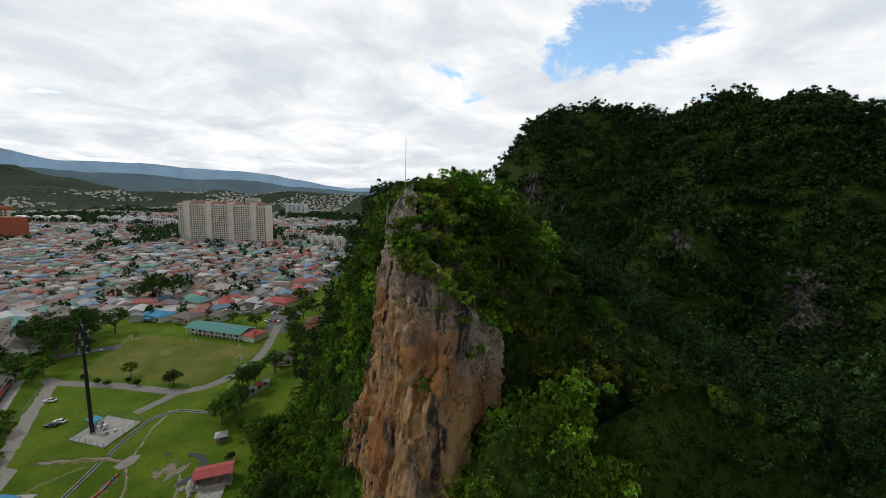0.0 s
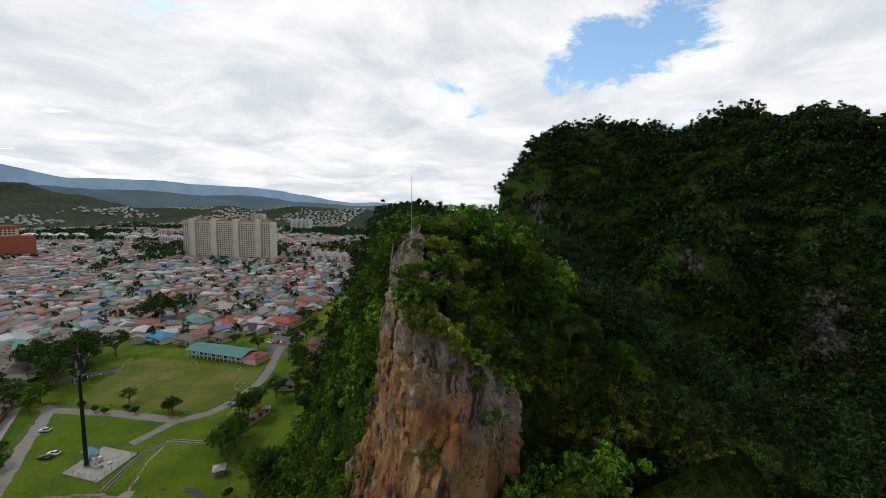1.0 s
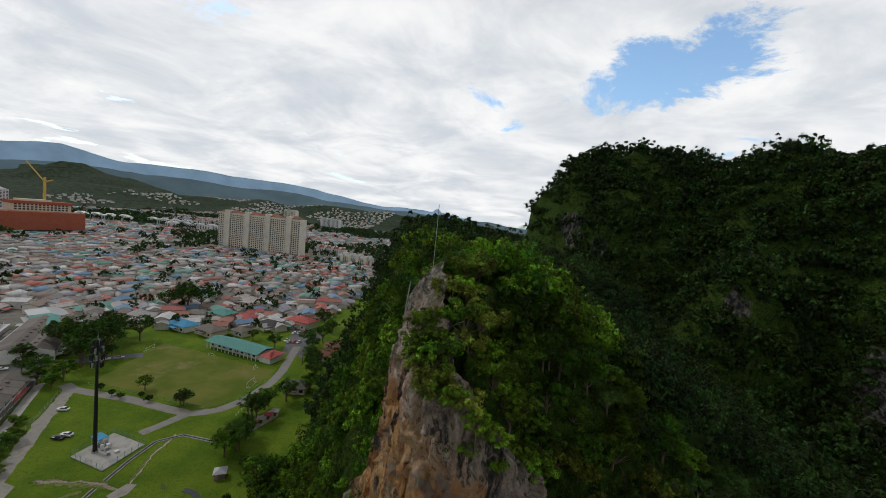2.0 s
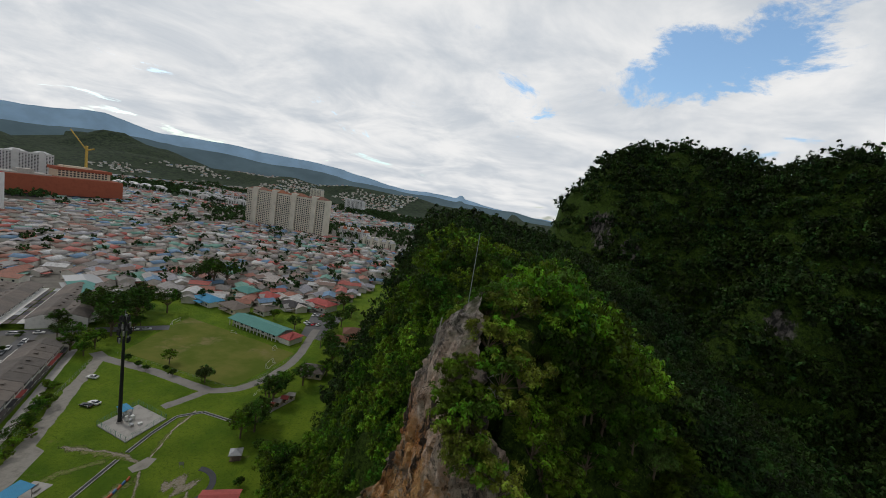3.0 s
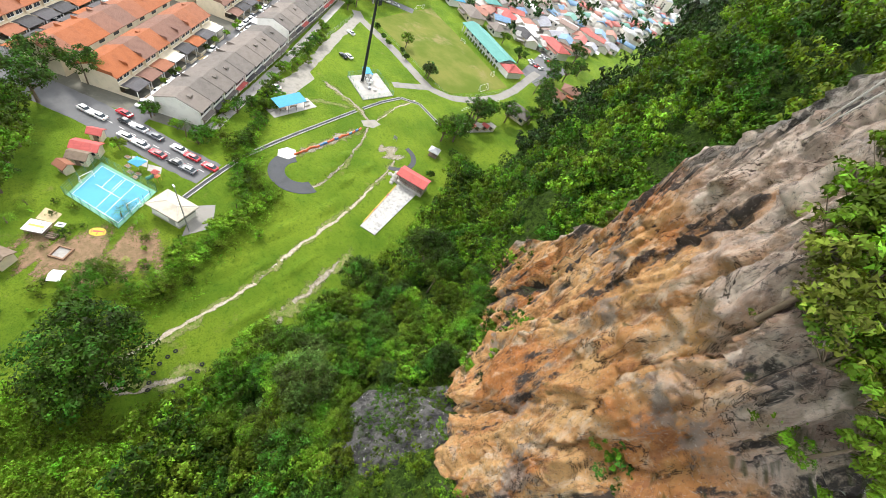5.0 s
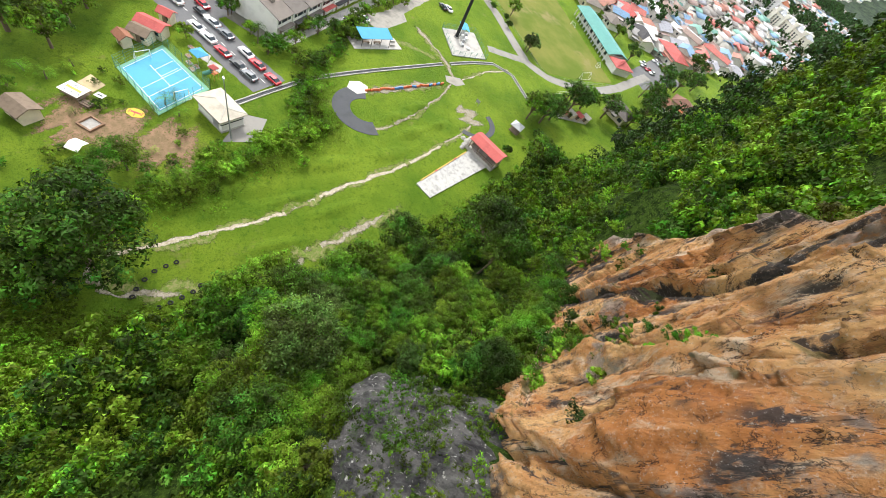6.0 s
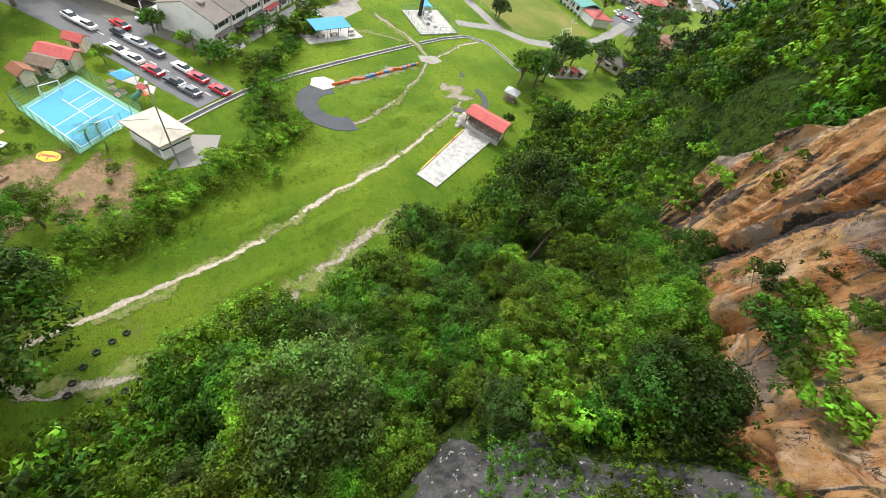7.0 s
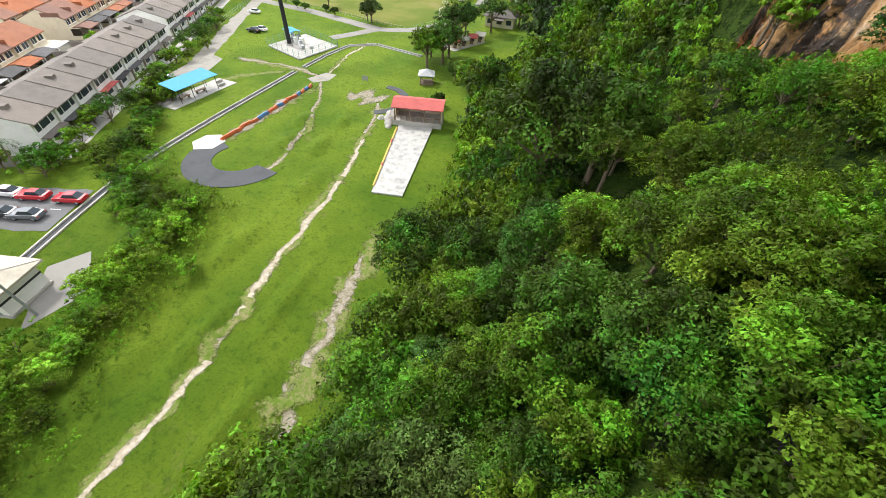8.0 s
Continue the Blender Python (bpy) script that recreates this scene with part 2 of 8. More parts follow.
def rock_material():
    """Limestone: a grey and white weathered crust under the rim, rust-orange below, with black water stains that run down."""
    m = Nodes("stained_limestone")
    at = m.nt.nodes.new("ShaderNodeAttribute")
    at.attribute_name = "crust"
    deep = m.math("ADD", at.outputs["Fac"], m.math("MULTIPLY", m.math("SUBTRACT", m.noise(0.13, 6, 0.68, stretch=(1, 1, 0.6)), 0.5), 26.0))
    # rust, ochre and pale flowstone
    orange = m.mix(m.remap(m.noise(0.16, 7, 0.66, stretch=(1, 1, 0.45), dist=0.8), 0.36, 0.62), (0.600, 0.240, 0.080), (0.800, 0.480, 0.215))
    orange = m.mix(m.remap(m.noise(0.45, 8, 0.72, stretch=(1, 1, 0.4), shift=(9, 2, 4), dist=0.6), 0.50, 0.66), orange, (0.780, 0.600, 0.430))
    orange = m.mix(m.math("MULTIPLY", m.remap(m.noise(0.9, 7, 0.74, stretch=(1, 1, 0.3), shift=(3, 8, 1), dist=0.5), 0.52, 0.66), 0.75), orange, (0.400, 0.165, 0.080))
    orange = m.mix(m.math("MULTIPLY", m.remap(m.noise(4.0, 6, 0.75, shift=(2, 2, 9)), 0.54, 0.68), 0.6), orange, (0.300, 0.120, 0.060))
    # pale pink, worn rock between the two
    pink = m.mix(m.remap(m.noise(0.7, 8, 0.74, stretch=(1, 1, 0.5), dist=0.5), 0.36, 0.62), (0.480, 0.340, 0.270), (0.820, 0.680, 0.580))
    pink = m.mix(m.remap(m.noise(2.4, 7, 0.75, shift=(5, 5, 5)), 0.54, 0.66), pink, (0.250, 0.200, 0.180))
    # grey crust: pale chips on black
    grey = m.mix(m.remap(m.noise(1.1, 9, 0.78, stretch=(1, 1, 0.6), dist=0.4), 0.42, 0.60), (0.120, 0.110, 0.105), (0.640, 0.585, 0.535))
    chips = m.remap(m.voronoi(2.6, (1, 1, 0.7)), 0.16, 0.30, 1.0, 0.0)
    grey = m.mix(m.math("MULTIPLY", chips, m.remap(m.noise(0.5, 5, 0.65, shift=(5, 1, 3)), 0.40, 0.54)), grey, (0.740, 0.715, 0.670))
    grey = m.mix(m.remap(m.noise(3.2, 7, 0.78, shift=(1, 4, 2)), 0.56, 0.64), grey, (0.045, 0.044, 0.045))
    c = m.mix(m.remap(deep, 1.0, 6.0), pink, orange)
    c = m.mix(m.remap(deep, -5.0, -1.5, 1.0, 0.0), c, grey)
    # dull grey slabs within the orange
    c = m.mix(m.math("MULTIPLY", m.remap(m.noise(0.21, 7, 0.66, stretch=(1, 1, 0.6), shift=(6, 3, 1)), 0.57, 0.63), 0.7), c, (0.300, 0.280, 0.270))
    # black stains that run down
    streak = m.remap(m.noise(0.62, 8, 0.70, stretch=(1, 1, 0.10), shift=(2, 7, 5), dist=0.35), 0.55, 0.60)
    patch = m.remap(m.noise(0.13, 4, 0.6, shift=(4, 4, 1)), 0.46, 0.56)
    c = m.mix(m.math("MULTIPLY", m.math("MULTIPLY", streak, patch), 0.92), c, (0.060, 0.057, 0.060))
    # broad black bands where water runs most
    band = m.remap(m.noise(0.20, 7, 0.62, stretch=(1, 1, 0.13), shift=(11, 5, 2), dist=0.8), 0.56, 0.60)
    gap = m.remap(m.noise(0.5, 5, 0.7, shift=(3, 7, 7)), 0.40, 0.52)
    c = m.mix(m.math("MULTIPLY", m.math("MULTIPLY", band, gap), 0.93), c, (0.055, 0.052, 0.055))
    # the black band along the long fissure
    sp = m.nt.nodes.new("ShaderNodeAttribute")
    sp.attribute_name = "fissure_black"
    fissure_mix = m.math("ADD", sp.outputs["Fac"], m.math("MULTIPLY", m.math("SUBTRACT", m.noise(0.7, 7, 0.72, dist=0.5), 0.5), 1.3))
    c = m.mix(m.math("MULTIPLY", m.remap(fissure_mix, 0.42, 0.56), 0.95), c, (0.042, 0.040, 0.042))
    # pale scars and dark pits at small scale
    speck = m.remap(m.noise(6.0, 5, 0.75, shift=(6, 6, 2)), 0.57, 0.66)
    c = m.mix(m.math("MULTIPLY", speck, 0.6), c, (0.720, 0.640, 0.560))
    dark = m.remap(m.noise(4.6, 6, 0.78, shift=(1, 9, 6)), 0.57, 0.66)
    c = m.mix(m.math("MULTIPLY", dark, 0.7), c, (0.095, 0.070, 0.058))
    # thin broken cracks
    n1 = m.math("ABSOLUTE", m.math("SUBTRACT", m.noise(0.38, 7, 0.7, stretch=(1, 1, 0.5), shift=(8, 8, 8), dist=1.0), 0.5))
    crack = m.math("MULTIPLY", m.remap(n1, 0.0, 0.014, 1.0, 0.0), m.remap(m.noise(0.5, 3, 0.5), 0.42, 0.56))
    c = m.mix(crack, c, (0.055, 0.040, 0.034))
    # moss and dry weeds on the ledges
    c = m.mix(m.math("MULTIPLY", m.remap(m.up(), 0.45, 0.80), 0.7), c, (0.070, 0.095, 0.030))
    h = m.math("ADD", m.noise(0.8, 10, 0.78, stretch=(1, 1, 0.5), dist=0.4), m.math("MULTIPLY", m.noise(4.0, 7, 0.78), 0.5))
    h = m.math("SUBTRACT", h, m.math("MULTIPLY", crack, 0.4))
    return m.principled(c, 0.9, normal=m.bump(h, 0.8, 1.0), spec=0.15)


def dark_rock_material():
    m = Nodes("dark_grey_limestone")
    c = m.mix(m.remap(m.noise(0.5, 6, 0.7, stretch=(1, 1, 0.5)), 0.35, 0.65), (0.030, 0.029, 0.031), (0.120, 0.115, 0.112))
    c = m.mix(m.remap(m.noise(2.2, 5, 0.7, shift=(1, 4, 2)), 0.60, 0.66), c, (0.380, 0.370, 0.350))
    c = m.mix(m.math("MULTIPLY", m.remap(m.noise(0.7, 5, 0.7, shift=(5, 5, 2)), 0.55, 0.65), 0.6), c, (0.050, 0.075, 0.025))
    h = m.math("ADD", m.noise(1.2, 8, 0.72), m.math("MULTIPLY", m.voronoi(1.5), 0.4))
    return m.principled(c, 0.9, normal=m.bump(h, 0.5, 1.0), spec=0.15)


MAT["rock_dark"] = dark_rock_material()
MAT["terrain"] = terrain_material()
MAT["rock"] = rock_material()

# ---- land forms ----
def smooth(t):
    t = np.clip(t, 0.0, 1.0)
    return t * t * (3 - 2 * t)


def hash2(ix, iy, seed):
    v = (ix.astype(np.int64) * 374761393 + iy.astype(np.int64) * 668265263 + seed * 974634777) & 0xFFFFFFFF
    v = ((v ^ (v >> 13)) * 1274126177) & 0xFFFFFFFF
    return ((v ^ (v >> 16)) & 0xFFFF) / 65535.0


def vnoise(x, y, seed=0):
    """Value noise, 0 to 1, on arrays."""
    ix, iy = np.floor(x), np.floor(y)
    fx, fy = smooth(x - ix), smooth(y - iy)
    a, b = hash2(ix, iy, seed), hash2(ix + 1, iy, seed)
    c, d = hash2(ix, iy + 1, seed), hash2(ix + 1, iy + 1, seed)
    return (a * (1 - fx) + b * fx) * (1 - fy) + (c * (1 - fx) + d * fx) * fy


def fbm(x, y, octaves=4, seed=0, gain=0.5):
    s, amp, tot = 0.0, 1.0, 0.0
    for o in range(octaves):
        s = s + amp * (vnoise(x * 2 ** o, y * 2 ** o, seed + 17 * o) - 0.5)
        tot += amp
        amp *= gain
    return s / tot * 2


# the cliff's line in plan, from its south-east end northwards, with the heights of its rim and foot
CX = np.array([3.5, 0.8, -3.2, -6.4, -8.3, -9.1, -10.6, -11.9, -13.3, -15.5, -18.0, -20.5, -24.0])
CY = np.array([36.5, 32.8, 31.4, 33.2, 37.4, 40.2, 44.5, 50.0, 56.0, 61.5, 66.5, 71.0, 76.0])
CT = np.array([70, 73.5, 77, 78.5, 83.0, 86.4, 82.5, 76, 66, 55.5, 48, 42.0, 35.0])
CB = np.array([67, 64, 57, 50, 46.5, 44, 42, 39, 37, 33.0, 30.0, 27.5, 25.0])
CS = np.concatenate([[0], np.cumsum(np.hypot(np.diff(CX), np.diff(CY)))])


def cliff_at(s):
    """Plan place and outward normal, rim and foot of the cliff at the length s along it."""
    e = 1.5
    x, y = (np.interp(s, CS, CX) + np.interp(s - e, CS, CX) + np.interp(s + e, CS, CX)) / 3, (np.interp(s, CS, CY) + np.interp(s - e, CS, CY) + np.interp(s + e, CS, CY)) / 3
    tx, ty = np.interp(s + e, CS, CX) - np.interp(s - e, CS, CX), np.interp(s + e, CS, CY) - np.interp(s - e, CS, CY)
    n = np.hypot(tx, ty) + 1e-9
    return x, y, -ty / n, tx / n, np.interp(s, CS, CT), np.interp(s, CS, CB)


_SS = np.linspace(0, CS[-1], 160)
_PX, _PY, _NX, _NY, _PT, _PB = cliff_at(_SS)


def cliff_side(x, y):
    """Signed way behind (plus) or before (minus) the cliff's line, and the rim's height there."""
    shape = x.shape
    x, y = x.ravel(), y.ravel()
    d2 = (x[:, None] - _PX) ** 2 + (y[:, None] - _PY) ** 2
    i = d2.argmin(1)
    inside = -((x - _PX[i]) * _NX[i] + (y - _PY[i]) * _NY[i])
    dist = np.sqrt(d2[np.arange(len(x)), i])
    d = dist * np.where(inside >= 0, 1, -1)
    # past its south-east end the wall runs out into the wooded flank
    past = i == 0
    turn = np.arccos(np.clip(inside / (dist + 1e-9), -1, 1))
    g = np.where(turn < FLANK, np.cos(math.pi / 2 * turn / FLANK), -np.sin(math.pi / 2 * (turn - FLANK) / (math.pi - FLANK)))
    d = np.where(past, dist * g, d)
    return d.reshape(shape), _PT[i].reshape(shape), _PB[i].reshape(shape), np.where(past, dist, 0.0).reshape(shape)


FLANK = radians(150)


def foot_x(y):
    return np.interp(y, [-150, -60, 0, 30, 60, 90, 120, 170, 230, 320, 420], [-95, -62, -44, -43, -48, -58, -72, -84, -92, -95, -60])


def height(x, y):
    """The height of the ground."""
    x, y = np.asarray(x, float), np.asarray(y, float)
    d, rim, base, past = cliff_side(x, y)
    up = x - foot_x(y)
    n1 = fbm(x / 14, y / 14, 4, 3)
    n2 = fbm(x / 60, y / 60, 3, 9)
    # wooded slope at the cliff's foot
    slope = 33 * np.clip(up / 38, 0, 1.15) ** 1.3
    slope = slope + 26 * np.exp(-(((x - 5.5) / 10) ** 2 + ((y - 28) / 9) ** 2))
    steep = 33 * np.clip(up / 32, 0, 1.2) ** 1.15 + 7 * np.exp(-(((x + 33) / 6) ** 2 + ((y - 28) / 7) ** 2))
    mid = smooth((y - 14) / 12)
    slope = slope * (1 - mid) + np.maximum(slope, steep) * mid
    slope = np.where(d < 0, np.maximum(slope, (base - 1.0 + 1.5 * d) * smooth((d + 20) / 8)), slope)
    # the outcrop's top
    dx, dy = (x + 5), (y - 42.5)
    r = np.sqrt((np.where(dx > 0, 0.72, 1.0) * dx) ** 2 + (np.where(dy > 0, 0.5, 1.05) * dy) ** 2)
    dome = 86.0 - 0.78 * r + 1.2 * n1
    top = np.minimum(dome, rim - 0.5 + 1.25 * np.maximum(d, 0))
    back = smooth((d - 1.0 + 0.6 * past) / (1.5 + 1.2 * past))
    south = slope * (1 - back) + np.maximum(top, slope * 0.6) * back
    # ridge to the north
    ridge = 81 * smooth((up - 8) / 43) - 0.16 * np.maximum(x + 20, 0) - 0.75 * np.maximum(x - 28, 0)
    ridge = ridge + 4 * n2 * smooth(up / 40)
    w = smooth((y - 66) / 34)
    h = south * (1 - w) + np.maximum(ridge, 0) * w
    # fall away to the valley in the east and south
    h = np.where(x > 0, np.maximum(h, 22), h)
    # the great hill
    az = np.degrees(np.arctan2(x, y))
    rr = np.hypot(x, y)
    crest = np.interp(az, [2, 4.5, 5.2, 6.4, 8.7, 10.9, 13.9, 17.6, 21.8, 25.2, 27.2, 29.2, 30, 32.7, 35.9, 38, 42, 45, 70, 100, 140, 160], [0, 55, 102, 117, 130, 140, 146, 147, 147, 143, 139, 141, 146, 149, 146, 141, 139, 133, 112, 80, 40, 0])
    start = np.interp(az, [5, 15, 30, 60, 100, 140], [235, 190, 165, 150, 140, 120])
    g = smooth((rr - start) / (290 - start + 1e-6))
    great = crest * (0.22 + 0.78 * g) * np.where(az < 160, 1, 0) * smooth((rr - start + 70) / 70)
    great = np.where(rr > 330, crest * (1 - 0.15 * smooth((rr - 330) / 150)), great)
    great = great * (1 - smooth((rr - 620) / 200))
    bold = g * smooth((crest - 20) / 60)
    great = great + (9 * n2 + 11 * fbm(x / 26, y / 26, 2, 15) - 9 * np.abs(fbm(x / 34, y / 34, 2, 27)) + 3 * n1) * bold * (1 - 0.5 * smooth((rr - 270) / 40))
    knob = 84 * np.exp(-(((x - 98) / 34) ** 2 + ((y - 168) / 30) ** 2))
    h = np.maximum(h, np.maximum(great, knob))
    # level land in the west, with wooded hills far off
    flat = smooth(up / 6)
    h = h * flat + np.where(up > 2, 0.8 * n1 * flat, 0)
    far = 0.0
    for fx, fy, fr, fh in FAR_HILLS:
        far = far + fh * np.exp(-(((x - fx) / fr) ** 2 + ((y - fy) / (0.7 * fr)) ** 2))
    far = far * (1 + 0.5 * fbm(x / 220, y / 220, 3, 61)) * smooth((np.hypot(x, y) - 900) / 500)
    return np.where(up < 0, far, np.maximum(h, far))


# x, y, spread and height of the wooded hills behind the town
FAR_HILLS = [(-2700, 1350, 420, 170), (-2100, 1900, 380, 95), (-1500, 2300, 420, 85), (-900, 2500, 380, 80), (-350, 2300, 420, 75), (-3000, 2400, 700, 190), (-1900, 900, 330, 80), (-2500, 300, 500, 150)]


def mesh_from(name, verts, faces, mats, smooth_shade=True, mat_index=None):
    """A mesh from arrays of vertices and of faces that all have as many corners."""
    me = bpy.data.meshes.new(name)
    verts, faces = np.asarray(verts, np.float32), np.asarray(faces, np.int32)
    k = faces.shape[1]
    me.vertices.add(len(verts)); me.loops.add(faces.size); me.polygons.add(len(faces))
    me.vertices.foreach_set("co", verts.ravel())
    me.loops.foreach_set("vertex_index", faces.ravel())
    me.polygons.foreach_set("loop_start", np.arange(len(faces), dtype=np.int32) * k)
    if smooth_shade:
        me.polygons.foreach_set("use_smooth", np.ones(len(faces), bool))
    for m in mats if isinstance(mats, (list, tuple)) else [mats]:
        me.materials.append(m)
    if mat_index is not None:
        me.polygons.foreach_set("material_index", np.asarray(mat_index, np.int32))
    me.update(calc_edges=True)
    me.validate()
    return me


def grid_faces(nu, nv):
    i = np.arange(nu - 1)[:, None] * nv + np.arange(nv - 1)[None]
    i = i.ravel()
    return np.stack([i, i + nv, i + nv + 1, i + 1], 1)


def build_ground():
    # one sheet, fine near the outcrop and coarse towards the horizon
    xs = np.unique(np.concatenate([np.linspace(-4800, -700, 60), np.linspace(-700, -90, 30), np.linspace(-90, 50, 121), np.linspace(50, 460, 110), np.linspace(460, 4800, 24)]))
    ys = np.unique(np.concatenate([np.linspace(-4800, -150, 24), np.linspace(-150, -10, 40), np.linspace(-10, 140, 121), np.linspace(140, 460, 80), np.linspace(460, 4800, 60)]))
    X, Y = np.meshgrid(xs, ys, indexing="ij")
    Z = height(X, Y)
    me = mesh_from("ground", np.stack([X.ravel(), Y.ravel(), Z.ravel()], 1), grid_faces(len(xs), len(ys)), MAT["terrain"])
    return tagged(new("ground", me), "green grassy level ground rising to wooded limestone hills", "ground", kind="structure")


ground = build_ground()


def facets(s, z, cs, cz, seed, tilt=0.5):
    """Broken rock: the depth of flat, tilted blocks about cs wide and cz high."""
    u, v = s / cs, z / cz
    iu, iv = np.floor(u), np.floor(v)
    best = np.full(u.shape, 9e9)
    depth = np.zeros(u.shape)
    for a in (-1, 0, 1):
        for b in (-1, 0, 1):
            gu, gv = iu + a, iv + b
            du, dv = u - gu - hash2(gu, gv, seed), v - gv - hash2(gu, gv, seed + 1)
            r = du * du + dv * dv
            h = (hash2(gu, gv, seed + 2) - 0.5) + tilt * (du * (hash2(gu, gv, seed + 3) - 0.5) * 2 + dv * (hash2(gu, gv, seed + 4) - 0.5) * 2)
            depth = np.where(r < best, h, depth)
            best = np.minimum(best, r)
    return depth


def gully_z(s):
    """Height of the overgrown gully that climbs the face southwards."""
    return np.interp(s, [22, 24, 25, 26.8, 29, 31], [60, 54, 50, 45.5, 40.5, 38])


def build_cliff():
    ns, nz = 420, 270
    s = np.linspace(0.5, CS[-1] + 1, ns)
    x, y, nx, ny, rim, base = cliff_at(s)
    v = np.linspace(0, 1, nz)
    S, V = np.meshgrid(s, v, indexing="ij")
    Z = (base - 11)[:, None] + (rim + 0.6 - base + 11)[:, None] * V
    # leans out towards the foot
    low = np.maximum(Z, base[:, None] - 2)
    lean = (0.12 * np.maximum(50 - low, 0)) * np.interp(s, [0, CS[-3], CS[-1]], [1, 0.8, 0.1])[:, None] + 0.05 * np.maximum(80 - low, 0) - 0.5
    warp = 1.6 * fbm(S / 6, Z / 9, 4, 37)
    warp2 = 0.5 * fbm(S / 1.5, Z / 2.0, 3, 39)
    A, B = S + warp + warp2 + 0.12 * Z, Z - warp
    bulge = 1.3 * fbm(S / 13, Z / 22, 3, 5)
    flute = -1.4 * np.abs(fbm(A / 4.6, Z / 34, 4, 12, 0.6)) + 0.6
    block = 1.0 * facets(A, B + 0.3 * A, 4.2, 26.0, 21, 0.9) + 0.62 * facets(A, B + 0.5 * A, 1.6, 11.0, 31, 1.0)
    fine = 0.45 * facets(A, B - 0.3 * A, 0.8, 4.6, 41, 1.0) + 0.26 * facets(A, B - 0.5 * A, 0.42, 1.5, 51, 1.0) + 0.22 * fbm(S / 0.5, Z / 0.7, 3, 55)
    rough = 0.55 + 0.45 * smooth((Z - 62 + 14 * fbm(S / 9, Z / 9, 3, 61)) / 10)
    off = lean + bulge + flute + block + fine * rough
    # a long slanting fissure with a black band below it, and a green gully that climbs the face
    zc = np.interp(S, [28.5, 33, 36, 37.6, 39.2, 40.3, 42.5, 45.1, 48], [63, 54, 48.6, 45.9, 42.5, 38.5, 34, 29, 25]) + 0.9 * fbm(S / 2.5, Z / 40, 3, 93)
    seen = smooth((S - 31) / 5) * smooth((49 - S) / 3)
    off = off - 1.5 * np.exp(-((Z - zc) / 1.1) ** 2) * seen + 0.8 * np.exp(-((Z - zc - 2.2) / 1.2) ** 2) * seen
    fissure_black = np.clip(1.25 - np.abs(Z - zc + 1.2) / (2.9 + 1.6 * fbm(S / 2, Z / 5, 3, 95)), 0, 1) * seen
    zg = gully_z(S) + 0.7 * fbm(S / 2, Z / 30, 3, 97)
    there = smooth((S - 20.5) / 2) * smooth((31 - S) / 2)
    off = off + there * (1.1 * smooth((zg - Z) / 0.8 + 0.5) * np.exp(-np.maximum(zg - Z, 0) / 6) - 0.7 * np.exp(-((Z - zg - 0.8) / 0.8) ** 2))
    tuck = smooth((V - 0.94) / 0.06)
    off = off * (1 - 0.5 * tuck) - 2.2 * tuck ** 2
    X, Y = x[:, None] + nx[:, None] * off, y[:, None] + ny[:, None] * off
    me = mesh_from("cliff", np.stack([X.ravel(), Y.ravel(), Z.ravel()], 1), grid_faces(ns, nz), MAT["rock"], False)
    # how deep under the weathered rim a place lies: the crust reaches farther down on the south-eastern nose
    crust = (rim[:, None] - Z) - np.interp(s, [0, 6, 12, 16, 20, 26, 34, 44, CS[-1]], [2.5, 2, 1.5, 2.5, 5.5, 2.0, -2, -4, -4])[:, None]
    at = me.attributes.new("crust", "FLOAT", "POINT")
    at.data.foreach_set("value", crust.ravel().astype(np.float32))
    at = me.attributes.new("fissure_black", "FLOAT", "POINT")
    at.data.foreach_set("value", fissure_black.ravel().astype(np.float32))
    return tagged(new("cliff", me), "sheer orange and grey limestone cliff face with black stains", "cliff", kind="structure")


cliff = build_cliff()


def on_slabs(x, y):
    """Where the dark slabs leave no room for trees."""
    return np.hypot((x + 15.0) / 5.6, (y - 35.0) / 6.6) < 1


def build_outcrop():
    """Dark limestone slabs that break through the wood below the wall."""
    root = tagged(new("rock_outcrop"), "bare dark grey limestone slabs among the trees", "rock")
    for i, (cx, cy, rx, ry, up) in enumerate([(-14.2, 36.4, 4.4, 4.0, 1.3), (-12.0, 33.6, 3.6, 3.4, 1.2), (-16.6, 37.6, 3.0, 2.6, 1.0), (-12.2, 39.6, 3.0, 2.6, 1.2), (-21.5, 42.5, 2.0, 1.8, 0.9), (-16.2, 32.6, 4.0, 3.6, 1.2), (-18.8, 35.6, 2.6, 2.8, 1.0), (-13.2, 29.6, 3.2, 3.0, 1.0)]):
        nu, nv = 60, 40
        a, r = np.meshgrid(np.linspace(0, 2 * math.pi, nu), np.linspace(0.02, 1, nv), indexing="ij")
        wob = 1 + 0.35 * fbm(2 * np.cos(a) + 5 * i, 2 * np.sin(a), 3, 70 + i)
        x, y = cx + rx * r * wob * np.cos(a), cy + ry * r * wob * np.sin(a)
        z = height(x, y) + up * (1 - r ** 3) * 1.6 - 0.6 + 1.2 * fbm(x / 1.7, y / 1.7, 4, 81) * (1 - r ** 4) + 0.35 * fbm(x / 0.5, y / 0.5, 3, 82)
        ob = new("rock_slab", mesh_from("rock_slab", np.stack([x.ravel(), y.ravel(), z.ravel()], 1), grid_faces(nu, nv), MAT["rock_dark"]))
        ob.parent = root


build_outcrop()

# ---- trees ----
RNG = np.random.default_rng(7)


